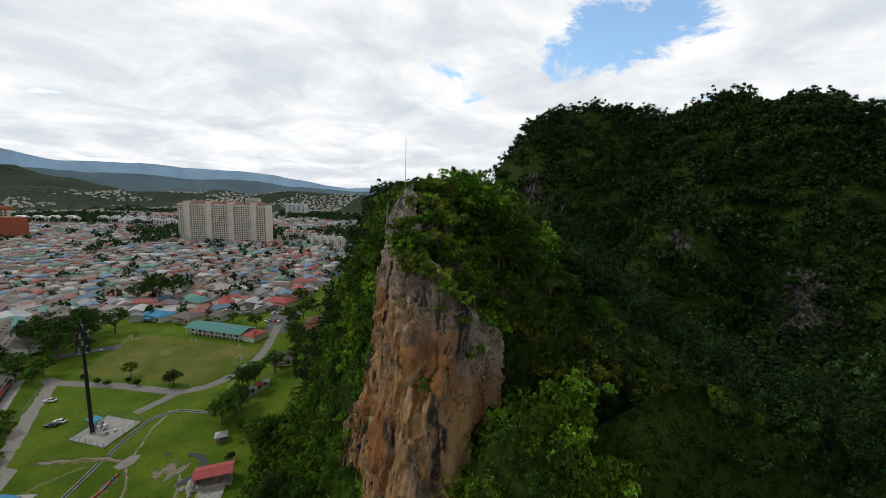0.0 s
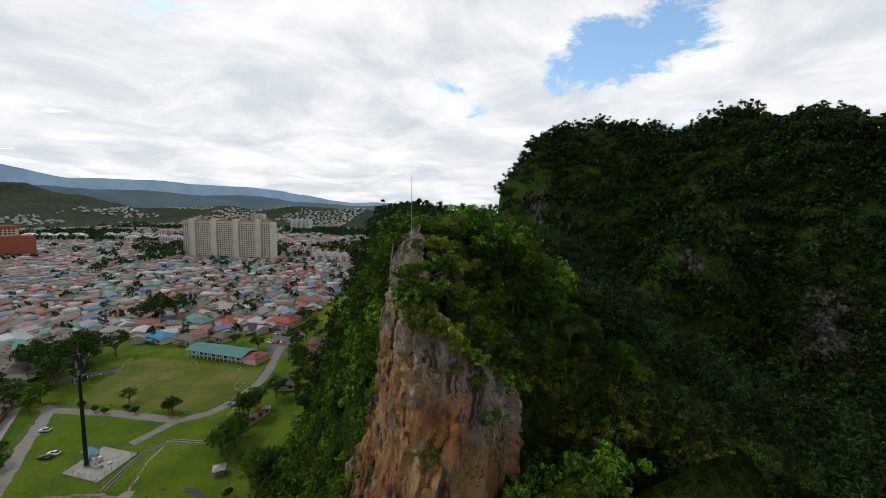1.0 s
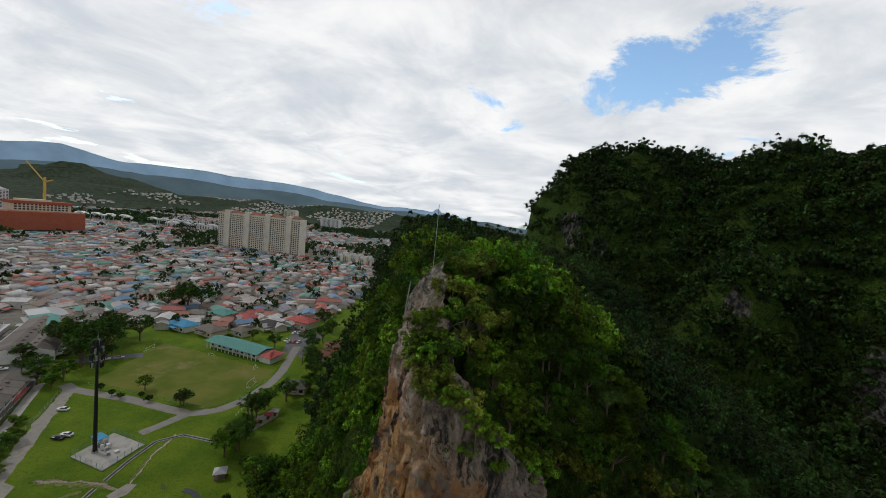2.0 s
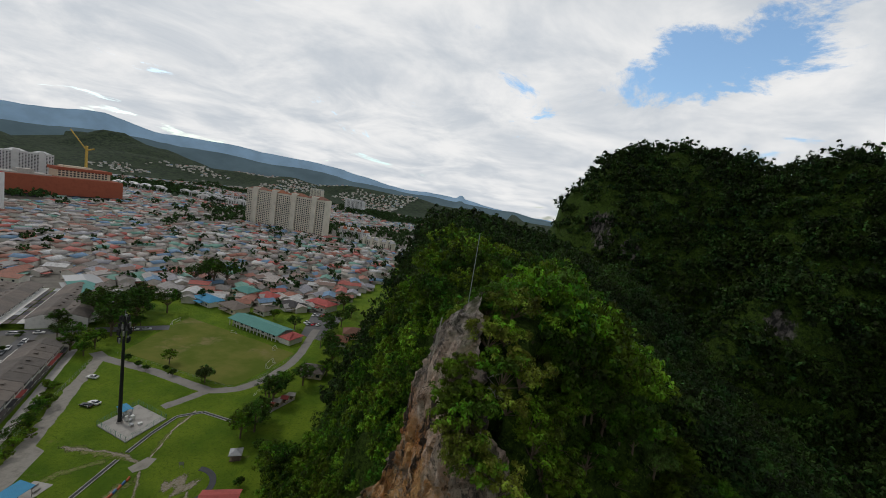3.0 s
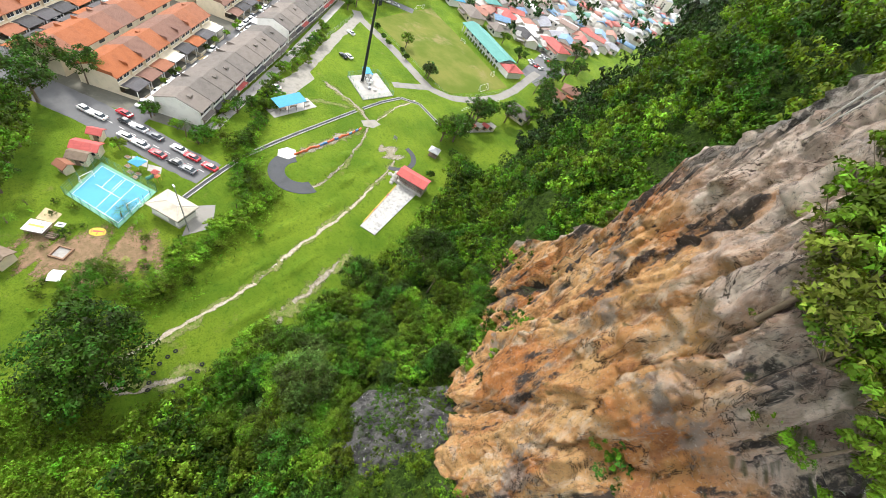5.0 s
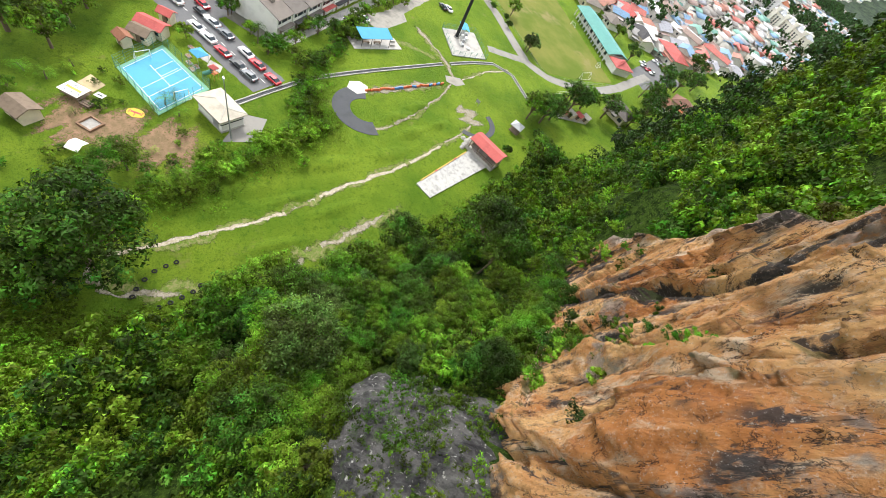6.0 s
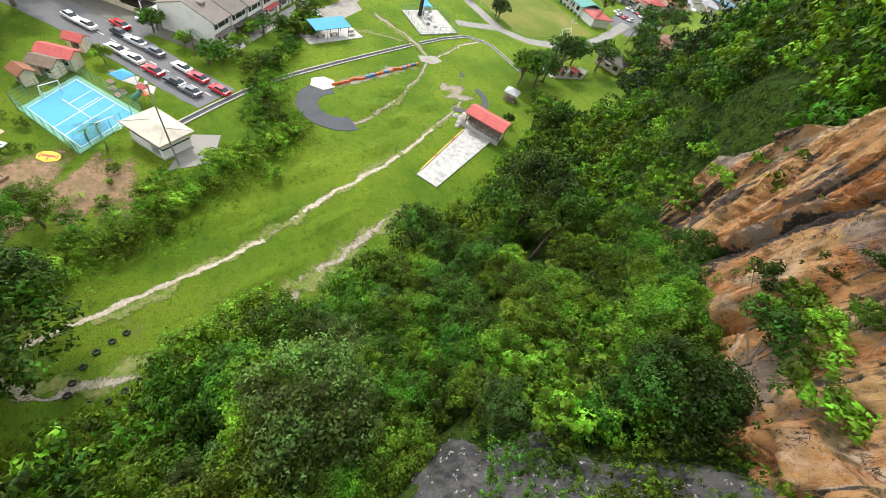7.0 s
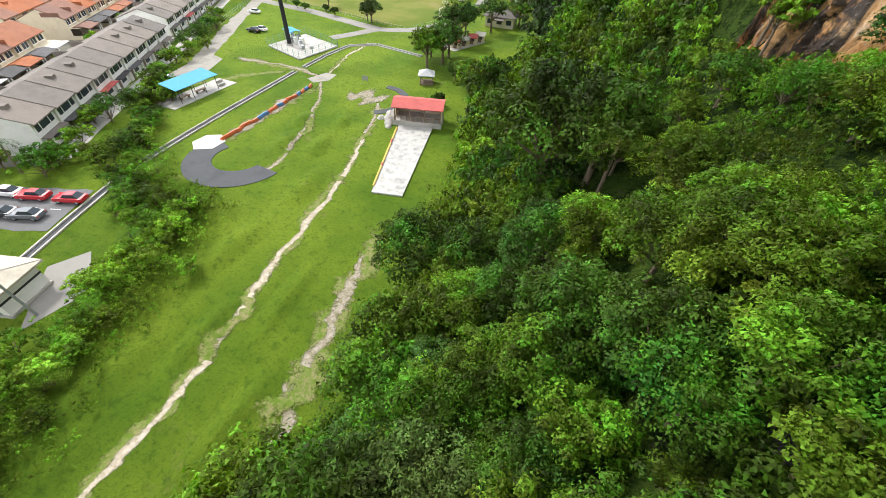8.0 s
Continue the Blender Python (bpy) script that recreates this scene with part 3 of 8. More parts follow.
def leaf_quads(centres, normals, size, rng, aspect=0.62):
    """Small leaf sprays: bent quads at the centres, turned roughly to their normals."""
    n = len(centres)
    t = rng.normal(size=(n, 3))
    t -= (t * normals).sum(1, keepdims=True) * normals
    t /= np.linalg.norm(t, axis=1, keepdims=True) + 1e-9
    b = np.cross(normals, t)
    L, W = size[:, None] * 0.5, size[:, None] * 0.5 * aspect
    v = np.stack([centres - t * L - b * W, centres - t * L * 0.6 + b * W, centres + t * L - normals * L * 0.3], 1)
    f = np.arange(3 * n).reshape(n, 3)
    return v.reshape(-1, 3), f


def crown_arrays(rng, radius, tall, clumps, per_clump, leaf, ragged=0.35, dome=0.25):
    """A crown of leaf clumps on limbs, with an uneven outline and gaps. Its foot is at z = 0."""
    u = rng.normal(size=(clumps, 3))
    u[:, 2] = np.abs(u[:, 2]) * 1.1 - dome
    u /= np.linalg.norm(u, axis=1, keepdims=True)
    rad = rng.uniform(1 - ragged, 1.0 + 0.25 * ragged, clumps)
    rad[: clumps // 4] *= rng.uniform(0.35, 0.8, clumps // 4)
    c = u * rad[:, None] * (radius, radius, tall * 0.5)
    c[:, 2] += tall * 0.5
    cs = rng.uniform(0.15, 0.30, clumps) * radius
    w = rng.normal(size=(clumps, per_clump, 3))
    w /= np.linalg.norm(w, axis=2, keepdims=True)
    w[..., 2] = np.where(rng.random((clumps, per_clump)) < 0.75, np.abs(w[..., 2]), w[..., 2])
    p = c[:, None] + w * (cs[:, None, None] * rng.uniform(0.55, 1.05, (clumps, per_clump, 1))) * (1, 1, 0.75)
    nrm = 1.2 * w + (0, 0, 0.25) + 0.30 * rng.normal(size=w.shape)
    nrm /= np.linalg.norm(nrm, axis=2, keepdims=True)
    size = leaf * rng.uniform(0.6, 1.35, clumps * per_clump)
    return (*leaf_quads(p.reshape(-1, 3), nrm.reshape(-1, 3), size, rng), c)


def tube(pts, radii, sides=6):
    pts = np.asarray(pts, float)
    verts, faces = [], []
    for i, (p, r) in enumerate(zip(pts, radii)):
        d = pts[min(i + 1, len(pts) - 1)] - pts[max(i - 1, 0)]
        d = d / (np.linalg.norm(d) + 1e-9)
        a = np.cross(d, (0.3, 1, 0.2)); a /= np.linalg.norm(a)
        b = np.cross(d, a)
        for k in range(sides):
            t = 2 * math.pi * k / sides
            verts.append(p + r * (math.cos(t) * a + math.sin(t) * b))
    for i in range(len(pts) - 1):
        for k in range(sides):
            k2 = (k + 1) % sides
            faces.append((i * sides + k, i * sides + k2, (i + 1) * sides + k2, (i + 1) * sides + k))
    return np.array(verts), np.array(faces)


def join(parts):
    vs, fs, n = [], [], 0
    for v, f in parts:
        vs.append(v); fs.append(np.asarray(f) + n); n += len(v)
    return np.concatenate(vs), np.concatenate(fs)


def part_mesh(name, me, parent, label=""):
    ob = new(name, me)
    ob.parent = parent
    return tagged(ob, label)


def make_tree(seed, radius, tall, trunk_h, mat, label, clumps=60, per_clump=34, leaf=0.55, ragged=0.35, dome=0.25, category="tree"):
    rng = np.random.default_rng(seed)
    v, f, c = crown_arrays(rng, radius, tall, clumps, per_clump, leaf, ragged, dome)
    v = v + (0, 0, trunk_h)
    c = c + (0, 0, trunk_h)
    root = tagged(new("shrub" if category == "shrub" else "tree"), label, category)
    r0 = 0.035 * (tall + trunk_h)
    fork = np.array([0.1, 0.05, trunk_h + 0.15 * tall])
    limbs = [tube([(0, 0, -1.2), (0.05, 0, trunk_h * 0.5), fork, fork + (0.1, 0.1, 0.45 * tall)], [r0 * 1.25, r0, r0 * 0.8, r0 * 0.25])]
    for k in rng.choice(len(c), min(11, len(c)), replace=False):
        mid = (fork + c[k]) / 2 + (0, 0, -0.06 * tall)
        limbs.append(tube([fork - (0, 0, 0.1 * tall), mid, c[k]], [r0 * 0.45, r0 * 0.25, r0 * 0.08], 5))
    part_mesh("trunk", mesh_from("trunk", *join(limbs), MAT["bark"]), root)
    part_mesh("crown", mesh_from("crown", v, f, mat, False), root)
    return root


KINDS = []
for i, (rad, tall, tr, mat, lab, lf, rag) in enumerate([
        (4.2, 6.5, 2.5, "leaf_a", "round green broadleaf tree on the wooded slope", 0.50, 0.35),
        (5.0, 7.5, 3.0, "leaf_b", "dense dark green broadleaf tree on the wooded slope", 0.52, 0.3),
        (3.4, 5.0, 2.0, "leaf_c", "bright light green young tree on the wooded slope", 0.46, 0.4),
        (3.8, 5.5, 2.2, "leaf_d", "greyish green feathery tree on the wooded slope", 0.36, 0.4),
        (4.6, 6.0, 2.4, "leaf_a", "spreading green tree with gaps on the slope", 0.44, 0.55),
        (3.0, 4.2, 1.4, "leaf_b", "small dark green tree on the slope", 0.40, 0.4)]):
    KINDS.append(make_tree(40 + i, rad, tall, tr, MAT[mat], lab, clumps=120 if rad > 3.5 else 90, per_clump=46, leaf=lf * 0.78, ragged=rag))
FINE = []   # the same kinds with small leaves, for the stretch of wood that is seen closest
for i, (rad, tall, tr, mat, lab, lf, rag) in enumerate([
        (4.2, 6.5, 2.5, "leaf_a", "round green broadleaf tree in the wood below the cliff", 0.31, 0.35),
        (4.6, 7.0, 3.0, "leaf_b", "dense dark green broadleaf tree in the wood below the cliff", 0.33, 0.3),
        (3.4, 5.0, 2.0, "leaf_c", "bright light green young tree in the wood below the cliff", 0.30, 0.4),
        (3.8, 5.5, 2.2, "leaf_d", "greyish green feathery tree in the wood below the cliff", 0.25, 0.4),
        (4.6, 6.0, 2.4, "leaf_a", "spreading green tree with gaps in the wood below the cliff", 0.29, 0.55),
        (3.0, 4.2, 1.4, "leaf_b", "small dark green tree in the wood below the cliff", 0.28, 0.4)]):
    FINE.append(make_tree(140 + i, rad, tall, tr, MAT[mat], lab, clumps=150 if rad > 3.5 else 110, per_clump=62, leaf=lf, ragged=rag))
LOW = []   # for places that stay far off
for i, (rad, tall, tr, mat, lab) in enumerate([
        (4.2, 6.5, 2.5, "leaf_a", "round green broadleaf tree by the lawn"),
        (5.0, 7.5, 3.0, "leaf_b", "dense dark green broadleaf tree beside the houses"),
        (3.4, 5.0, 2.0, "leaf_c", "bright light green young tree by the road"),
        (3.8, 5.5, 2.2, "leaf_d", "greyish green feathery tree beside the field"),
        (4.6, 6.0, 2.4, "leaf_a", "spreading green tree with gaps by the lawn"),
        (3.0, 4.2, 1.4, "leaf_b", "small dark green tree by the path")]):
    LOW.append(make_tree(60 + i, rad, tall, tr, MAT[mat], lab, clumps=70, per_clump=40, leaf=0.55, ragged=0.4))
SHRUBS = []
for i, (rad, tall, mat, lab) in enumerate([
        (1.7, 2.2, "leaf_a", "low green shrub growing on the limestone"),
        (1.4, 1.8, "leaf_c", "low bright green shrub growing on the slope"),
        (1.9, 2.4, "leaf_b", "low dark green shrub growing on the slope"),
        (1.8, 2.2, "leaf_olive", "low olive-green shrub on the outcrop's crest")]):
    SHRUBS.append(make_tree(80 + i, rad, tall, 0.3, MAT[mat], lab, clumps=30, per_clump=54, leaf=0.20, ragged=0.5, category="shrub"))


def place(kind, x, y, z, scale=1.0, turn=0.0, group="", first={}):
    """A tree of that kind at a place: the first stays the original, the others are copies."""
    m = Matrix.Translation((x, y, z)) @ Matrix.Rotation(turn, 4, "Z")
    if kind.name not in first:
        first[kind.name] = True
        kind.matrix_basis = m
        kind.scale = (scale,) * 3
        ob = kind
    else:
        ob = copy_thing(kind, m)
        ob.scale = (scale * 1.0, scale * 1.0, scale * random.uniform(0.9, 1.15))
    if group:
        tagged(ob, group=group)
    return ob


def zat(x, y):
    return float(height(np.array([x]), np.array([y]))[0])


def scatter(x0, x1, y0, y1, step, rng):
    """Jittered places on a grid."""
    gx, gy = np.meshgrid(np.arange(x0, x1, step), np.arange(y0, y1, step), indexing="ij")
    p = np.stack([gx.ravel(), gy.ravel()], 1) + rng.uniform(-0.42, 0.42, (gx.size, 2)) * step
    return p


REST = []   # places of crowns beyond those that stand as single trees


def nearest_to_flight(x, y):
    """Way in plan from the stretch of wood that is seen closest, below the wall."""
    return np.hypot((x + 27) / 1.0, (y - 44) / 1.25)


def near_forest():
    rng = np.random.default_rng(3)
    p = np.concatenate([scatter(-80, 48, -30, 118, 4.2, rng), scatter(-75, -15, 60, 118, 4.4, rng), scatter(-44, -6, 22, 62, 4.4, rng)])
    d, rim, base, past = cliff_side(p[:, 0], p[:, 1])
    up = p[:, 0] - foot_x(p[:, 1])
    z = height(p[:, 0], p[:, 1])
    keep = (up > 1.5) & ((d < np.where((p[:, 1] > 59) & (p[:, 1] < 80), -4.2, -2.6)) | (d > 26) | ((d > 0) & (p[:, 1] > 64)) | ((p[:, 0] > 9.5) & (p[:, 1] < 40)) | ((past > 4) & (d < 1)))
    # the dark outcrop stays bare
    keep &= ~on_slabs(p[:, 0], p[:, 1])
    # only scrub at the wood's southern end, and room for a palm
    keep &= ~((p[:, 0] < -27) & (p[:, 1] < 11) & (rng.random(len(p)) < 0.8)) & (np.hypot(p[:, 0] + 32, p[:, 1] - 62.6) > 2.6)
    p, z, d = p[keep], z[keep], d[keep]
    order = np.argsort(nearest_to_flight(p[:, 0], p[:, 1]))
    for i, ((x, y), zz, dd) in enumerate(zip(p[order], z[order], d[order])):
        k = rng.choice(6, p=[0.36, 0.08, 0.22, 0.10, 0.20, 0.04] if x > -34 and dd < 0 and 20 < y < 46 else [0.28, 0.05, 0.40, 0.06, 0.17, 0.04] if y < 14 else [0.28, 0.14, 0.20, 0.10, 0.20, 0.08])
        s = rng.uniform(0.72, 1.08)
        if x > 4 and k == 2:
            k = 0
        if dd > 0 or x > 5:
            s *= 0.85
        elif dd > -14:
            s *= np.interp(dd, [-14, -3.5], [0.62, 0.34])
        elif dd > -30:
            s *= np.interp(dd, [-30, -14], [0.8, 0.62])
        if y < 8:
            s *= 0.8
        if i < 124:
            place((FINE if i < 64 else KINDS)[k], x, y, zz - 0.3, s, rng.uniform(0, 6.28), "trees of the wooded slope")
        else:
            REST.append((x, y, zz + 1.0 * s, s, k))


near_forest()


def crest_thicket():
    """Small trees and shrubs crowded on the outcrop's top, spilling over its rim."""
    rng = np.random.default_rng(17)
    p = np.concatenate([scatter(-14, 44, 24, 70, 2.6, rng), scatter(-12, 14, 30, 60, 2.6, rng)])
    d, rim, base, past = cliff_side(p[:, 0], p[:, 1])
    z = height(p[:, 0], p[:, 1])
    keep = (d > 1.5) & (d <= 27) & (p[:, 1] <= 66)
    trees = 0
    order = np.argsort(d[keep])
    for (x, y), zz, dd in zip(p[keep][order], z[keep][order], d[keep][order]):
        if dd < 5.6:
            place(SHRUBS[rng.choice([0, 0, 1, 3, 3])], x, y, zz - 0.4, rng.uniform(0.6, 1.0) if dd < 2.6 else rng.uniform(0.9, 1.5), rng.uniform(0, 6.28), "thicket on the outcrop's crest")
        elif trees < 60:
            trees += 1
            place(KINDS[rng.choice([0, 2, 3, 4, 5])], x, y, zz - 0.6, rng.uniform(0.36, 0.48) if dd < 9 else rng.uniform(0.45, 0.6), rng.uniform(0, 6.28), "thicket on the outcrop's crest")
        elif rng.random() < 0.6:
            REST.append((x, y, zz + 0.4, rng.uniform(0.5, 0.8), rng.integers(6)))


crest_thicket()


def cliff_shrubs():
    """Shrubs that root on ledges of the wall."""
    rng = np.random.default_rng(29)
    for s, zf, sc in [(9.5, 0.46, 0.9), (10.3, 0.50, 0.7), (24, 0.12, 0.9), (26, 0.14, 0.7), (28, 0.16, 0.6), (30, 0.2, 0.6), (33, 0.3, 0.5), (21, 0.3, 0.5), (36, 0.5, 0.5), (19, 0.08, 0.9), (41, 0.3, 0.6), (5, 0.5, 0.9), (13.2, 0.88, 0.6), (9, 0.84, 0.6), (6, 0.85, 0.6), (25, -0.05, 1.3), (27.5, 0.0, 1.1), (28.6, -0.07, 1.4), (30, -0.02, 1.2), (32, 0.02, 1.0), (34.5, -0.03, 1.2), (29.2, 0.06, 0.8), (38.6, -0.04, 0.6), (37.5, 0.0, 0.55), (36.4, 0.04, 0.5), (35.4, 0.07, 0.5), (34.4, 0.1, 0.55), (33.4, 0.14, 0.5), (32.3, 0.17, 0.6), (31.2, 0.22, 0.55), (30, 0.25, 0.5), (53.5, 0.5, 1.0), (54.6, 0.2, 1.2), (55.5, 0.3, 1.2)]:
        x, y, nx, ny, rim, base = (float(np.asarray(a)) for a in cliff_at(np.array(s)))
        z = base + zf * (rim - base)
        lean = 0.12 * max(50 - z, 0) + 0.05 * max(80 - z, 0) - 0.3
        place(SHRUBS[rng.integers(3)], x + nx * lean, y + ny * lean, z - 0.6, sc, rng.uniform(0, 6.28), "shrubs rooted on the cliff's ledges")
    for s in np.arange(23.4, 30.6, 0.36):
        x, y, nx, ny, rim, base = (float(np.asarray(a)) for a in cliff_at(np.array(s)))
        z = float(gully_z(s))
        lean = 0.12 * max(50 - z, 0) + 0.05 * max(80 - z, 0) + 0.7
        place(SHRUBS[rng.choice([0, 1, 1])], x + nx * lean, y + ny * lean, z - 0.5, rng.uniform(0.28, 0.62), rng.uniform(0, 6.28), "shrubs rooted on the cliff's ledges")


cliff_shrubs()


def foot_trees():
    """Small trees crowded against the foot of the wall."""
    rng = np.random.default_rng(33)
    for s in np.arange(25, 45, 0.9):
        x, y, nx, ny, rim, base = (float(np.asarray(a)) for a in cliff_at(np.array(s)))
        o = rng.uniform(4.4, 6.2)
        px, py = x + nx * o, y + ny * o
        place(FINE[rng.choice([0, 0, 1, 2, 4, 5])], px, py, zat(px, py) - 0.5, rng.uniform(0.36, 0.6), rng.uniform(0, 6.28), "trees of the wooded slope")


foot_trees()


def rim_shrubs():
    """Shrubs that hang over the rim."""
    rng = np.random.default_rng(57)
    for s, o, sc in [(10.5, 0.2, 1.0), (11.6, 0.4, 1.1), (12.6, 0.5, 1.2), (13.6, 0.6, 1.2), (14.6, 0.4, 1.1), (15.6, 0.0, 1.0), (13.0, -0.8, 1.3), (14.4, -0.9, 1.3), (16.2, -1.2, 1.0), (9.2, -0.3, 1.0), (8.0, 0.2, 0.9), (6.5, -0.3, 1.0), (2.0, -0.3, 1.1), (3.4, -0.5, 1.1), (0.8, 0.2, 1.2), (22.5, -2.4, 1.0), (24.5, -2.6, 1.1), (27.0, -2.4, 1.1)]:
        x, y, nx, ny, rim, base = (float(np.asarray(a)) for a in cliff_at(np.array(s)))
        place(SHRUBS[rng.choice([0, 1, 3])], x + nx * o, y + ny * o, rim - 1.3, sc, rng.uniform(0, 6.28), "thicket on the outcrop's crest")


rim_shrubs()


def rock_rosettes():
    """Pale grey-green rosette plants that cling to the weathered crust."""
    rng = np.random.default_rng(71)
    n = len(cliff.data.vertices)
    co, no = np.empty(n * 3, np.float32), np.empty(n * 3, np.float32)
    cliff.data.vertices.foreach_get("co", co)
    cliff.data.vertices.foreach_get("normal", no)
    co, no = co.reshape(-1, 3), no.reshape(-1, 3)
    crust = np.empty(n, np.float32)
    cliff.data.attributes["crust"].data.foreach_get("value", crust)
    grow = fbm(co[:, 0] / 4 + co[:, 1] / 5, co[:, 2] / 5, 4, 91)
    p = np.clip((grow + 0.12) * 0.10, 0, 0.09) * (crust < -1.0) * (co[:, 1] < 43) * (co[:, 0] > -10)
    pick = rng.random(n) < p
    base, out = co[pick], no[pick]
    k = 7
    c = np.repeat(base, k, 0) + rng.normal(size=(len(base) * k, 3)) * 0.13 + np.repeat(out, k, 0) * 0.12
    nrm = np.repeat(out, k, 0) + 0.7 * rng.normal(size=c.shape) + (0, 0, 0.3)
    nrm /= np.linalg.norm(nrm, axis=1, keepdims=True)
    v, f = leaf_quads(c, nrm, rng.uniform(0.22, 0.5, len(c)), rng, 0.45)
    tagged(new("rock_rosettes", mesh_from("rock_rosettes", v, f, MAT["leaf_pale"], False)), "pale grey-green rosette plants clinging to the rock", "plants", kind="stuff")


MAT["leaf_pale"] = leaf_material("leaf_pale_grey_green", (0.17, 0.21, 0.14), (0.34, 0.38, 0.29), 0.7)
rock_rosettes()


def dead_branches():
    """Bare white branches that lie against the rock and stand dead in the thicket."""
    for pts, r in (([(-9.7, 40.1, 84.3), (-9.9, 40.1, 82.6), (-10.1, 40.2, 80.6)], 0.06), ([(-9.6, 39.5, 82.6), (-9.9, 39.4, 81.2)], 0.04)):
        b = thing("dead_branch", "bare white dead branch leaning on the rock", "branch")
        part("stem", [tube(pts, [r, r * 0.9, r * 0.6][:len(pts)], 6)], MAT["dead_wood"], b)
    rng = np.random.default_rng(83)
    for x, y, s in ((-7.6, 36.6, 0.6), (-7.2, 35.8, 0.55), (-5.2, 37.0, 0.8), (-4.4, 36.0, 0.75), (-6.4, 38.6, 0.7)):
        z = zat(x, y) + 0.6
        b = thing("dead_bush", "leafless pale grey dead bush in the thicket", "bush")
        for k in range(11):
            d = rng.normal(size=3) * (1, 1, 0.5) + (0, 0, 0.5)
            d = s * d / np.linalg.norm(d)
            q = np.array((x, y, z))
            bend = q + d * 0.6 + rng.normal(size=3) * 0.12
            tip = q + d * 1.2 + rng.normal(size=3) * 0.2
            part("twig", [tube([q, bend, tip], [0.024, 0.016, 0.007], 5)] + [tube([bend, bend + 0.4 * s * (d + rng.normal(size=3) * 0.6)], [0.013, 0.005], 4) for _ in range(2)], MAT["dead_wood"], b)


MAT["dead_wood"] = plain("bleached_dead_wood", (0.36, 0.34, 0.31), 0.9, dirt=0.4)


def bank_shrubs():
    """Bright shrubs crowded on the bank below the wall."""
    rng = np.random.default_rng(63)
    for i in range(26):
        x, y = rng.uniform(-23.5, -15.5), rng.uniform(37.5, 51)
        if on_slabs(x, y):
            continue
        place(SHRUBS[rng.choice([0, 1, 1])], x, y, zat(x, y) - 0.3, rng.uniform(1.2, 1.8), rng.uniform(0, 6.28), "shrubs on the bank below the wall")


bank_shrubs()


def crown_cloud(name, places, rng, radius, mat, label, per=(9, 13), leaf=1.2, category="forest"):
    """Far woods in one mesh: every crown is a heap of leaf clumps."""
    bases = [crown_arrays(rng, 1.0, 1.5, per[0], per[1], leaf / radius, 0.4, 0.2)[:2] for _ in range(6)]
    vs, fs, n = [], [], 0
    for x, y, z, s in places:
        v, f = bases[rng.integers(6)]
        a = rng.uniform(0, 6.28)
        c, si = math.cos(a), math.sin(a)
        r = radius * s
        q = np.stack([(v[:, 0] * c - v[:, 1] * si) * r + x, (v[:, 0] * si + v[:, 1] * c) * r + y, v[:, 2] * r * 1.3 + z], 1)
        vs.append(q); fs.append(f + n); n += len(v)
    me = mesh_from(name, np.concatenate(vs), np.concatenate(fs), mat, False)
    return tagged(new(name, me), label, category, kind="stuff")


def steepness(x, y):
    e = 1.5
    return np.hypot(height(x + e, y) - height(x - e, y), height(x, y + e) - height(x, y - e)) / (2 * e)


def steep_growth():
    """More crowns where the flanks are steep."""
    rng = np.random.default_rng(8)
    p = np.concatenate([scatter(-60, 60, 20, 120, 3.0, rng)])
    x, y = p.T
    d, rim, base, past = cliff_side(x, y)
    up = x - foot_x(y)
    g = steepness(x, y)
    keep = (up > 6) & (rng.random(len(x)) < np.clip((g - 0.7) * 0.5, 0, 0.9)) & ((d < -6) | (past > 5) | (d > 16) | ((y > 64) & (d > 2)))
    keep &= ~on_slabs(x, y) & (nearest_to_flight(x, y) > 17)
    for a, b, z in zip(x[keep], y[keep], height(x[keep], y[keep])):
        REST.append((a, b, z - 0.5, rng.uniform(0.45, 0.75), rng.integers(6)))


steep_growth()


def mid_forest():
    rng = np.random.default_rng(5)
    for k, (mat, label) in enumerate([("leaf_a", "mid green forest on the flanks of the outcrop"), ("leaf_b", "dark green forest on the flanks of the outcrop"), ("leaf_c", "light green forest on the flanks of the outcrop")]):
        q = [(x, y, z, s) for x, y, z, s, kk in REST if kk % 3 == k and x <= 14]
        crown_cloud("slope_forest", q, rng, 4.2, MAT[mat], label, (30, 22), 0.62)
    # crowns on the shaded back take darker leaves: the shade is in their colour
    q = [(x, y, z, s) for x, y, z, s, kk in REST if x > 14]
    crown_cloud("slope_forest", q, rng, 4.2, MAT["leaf_shaded"], "dense dark green forest on the outcrop's back, shade in its colour", (30, 22), 0.55)


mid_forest()


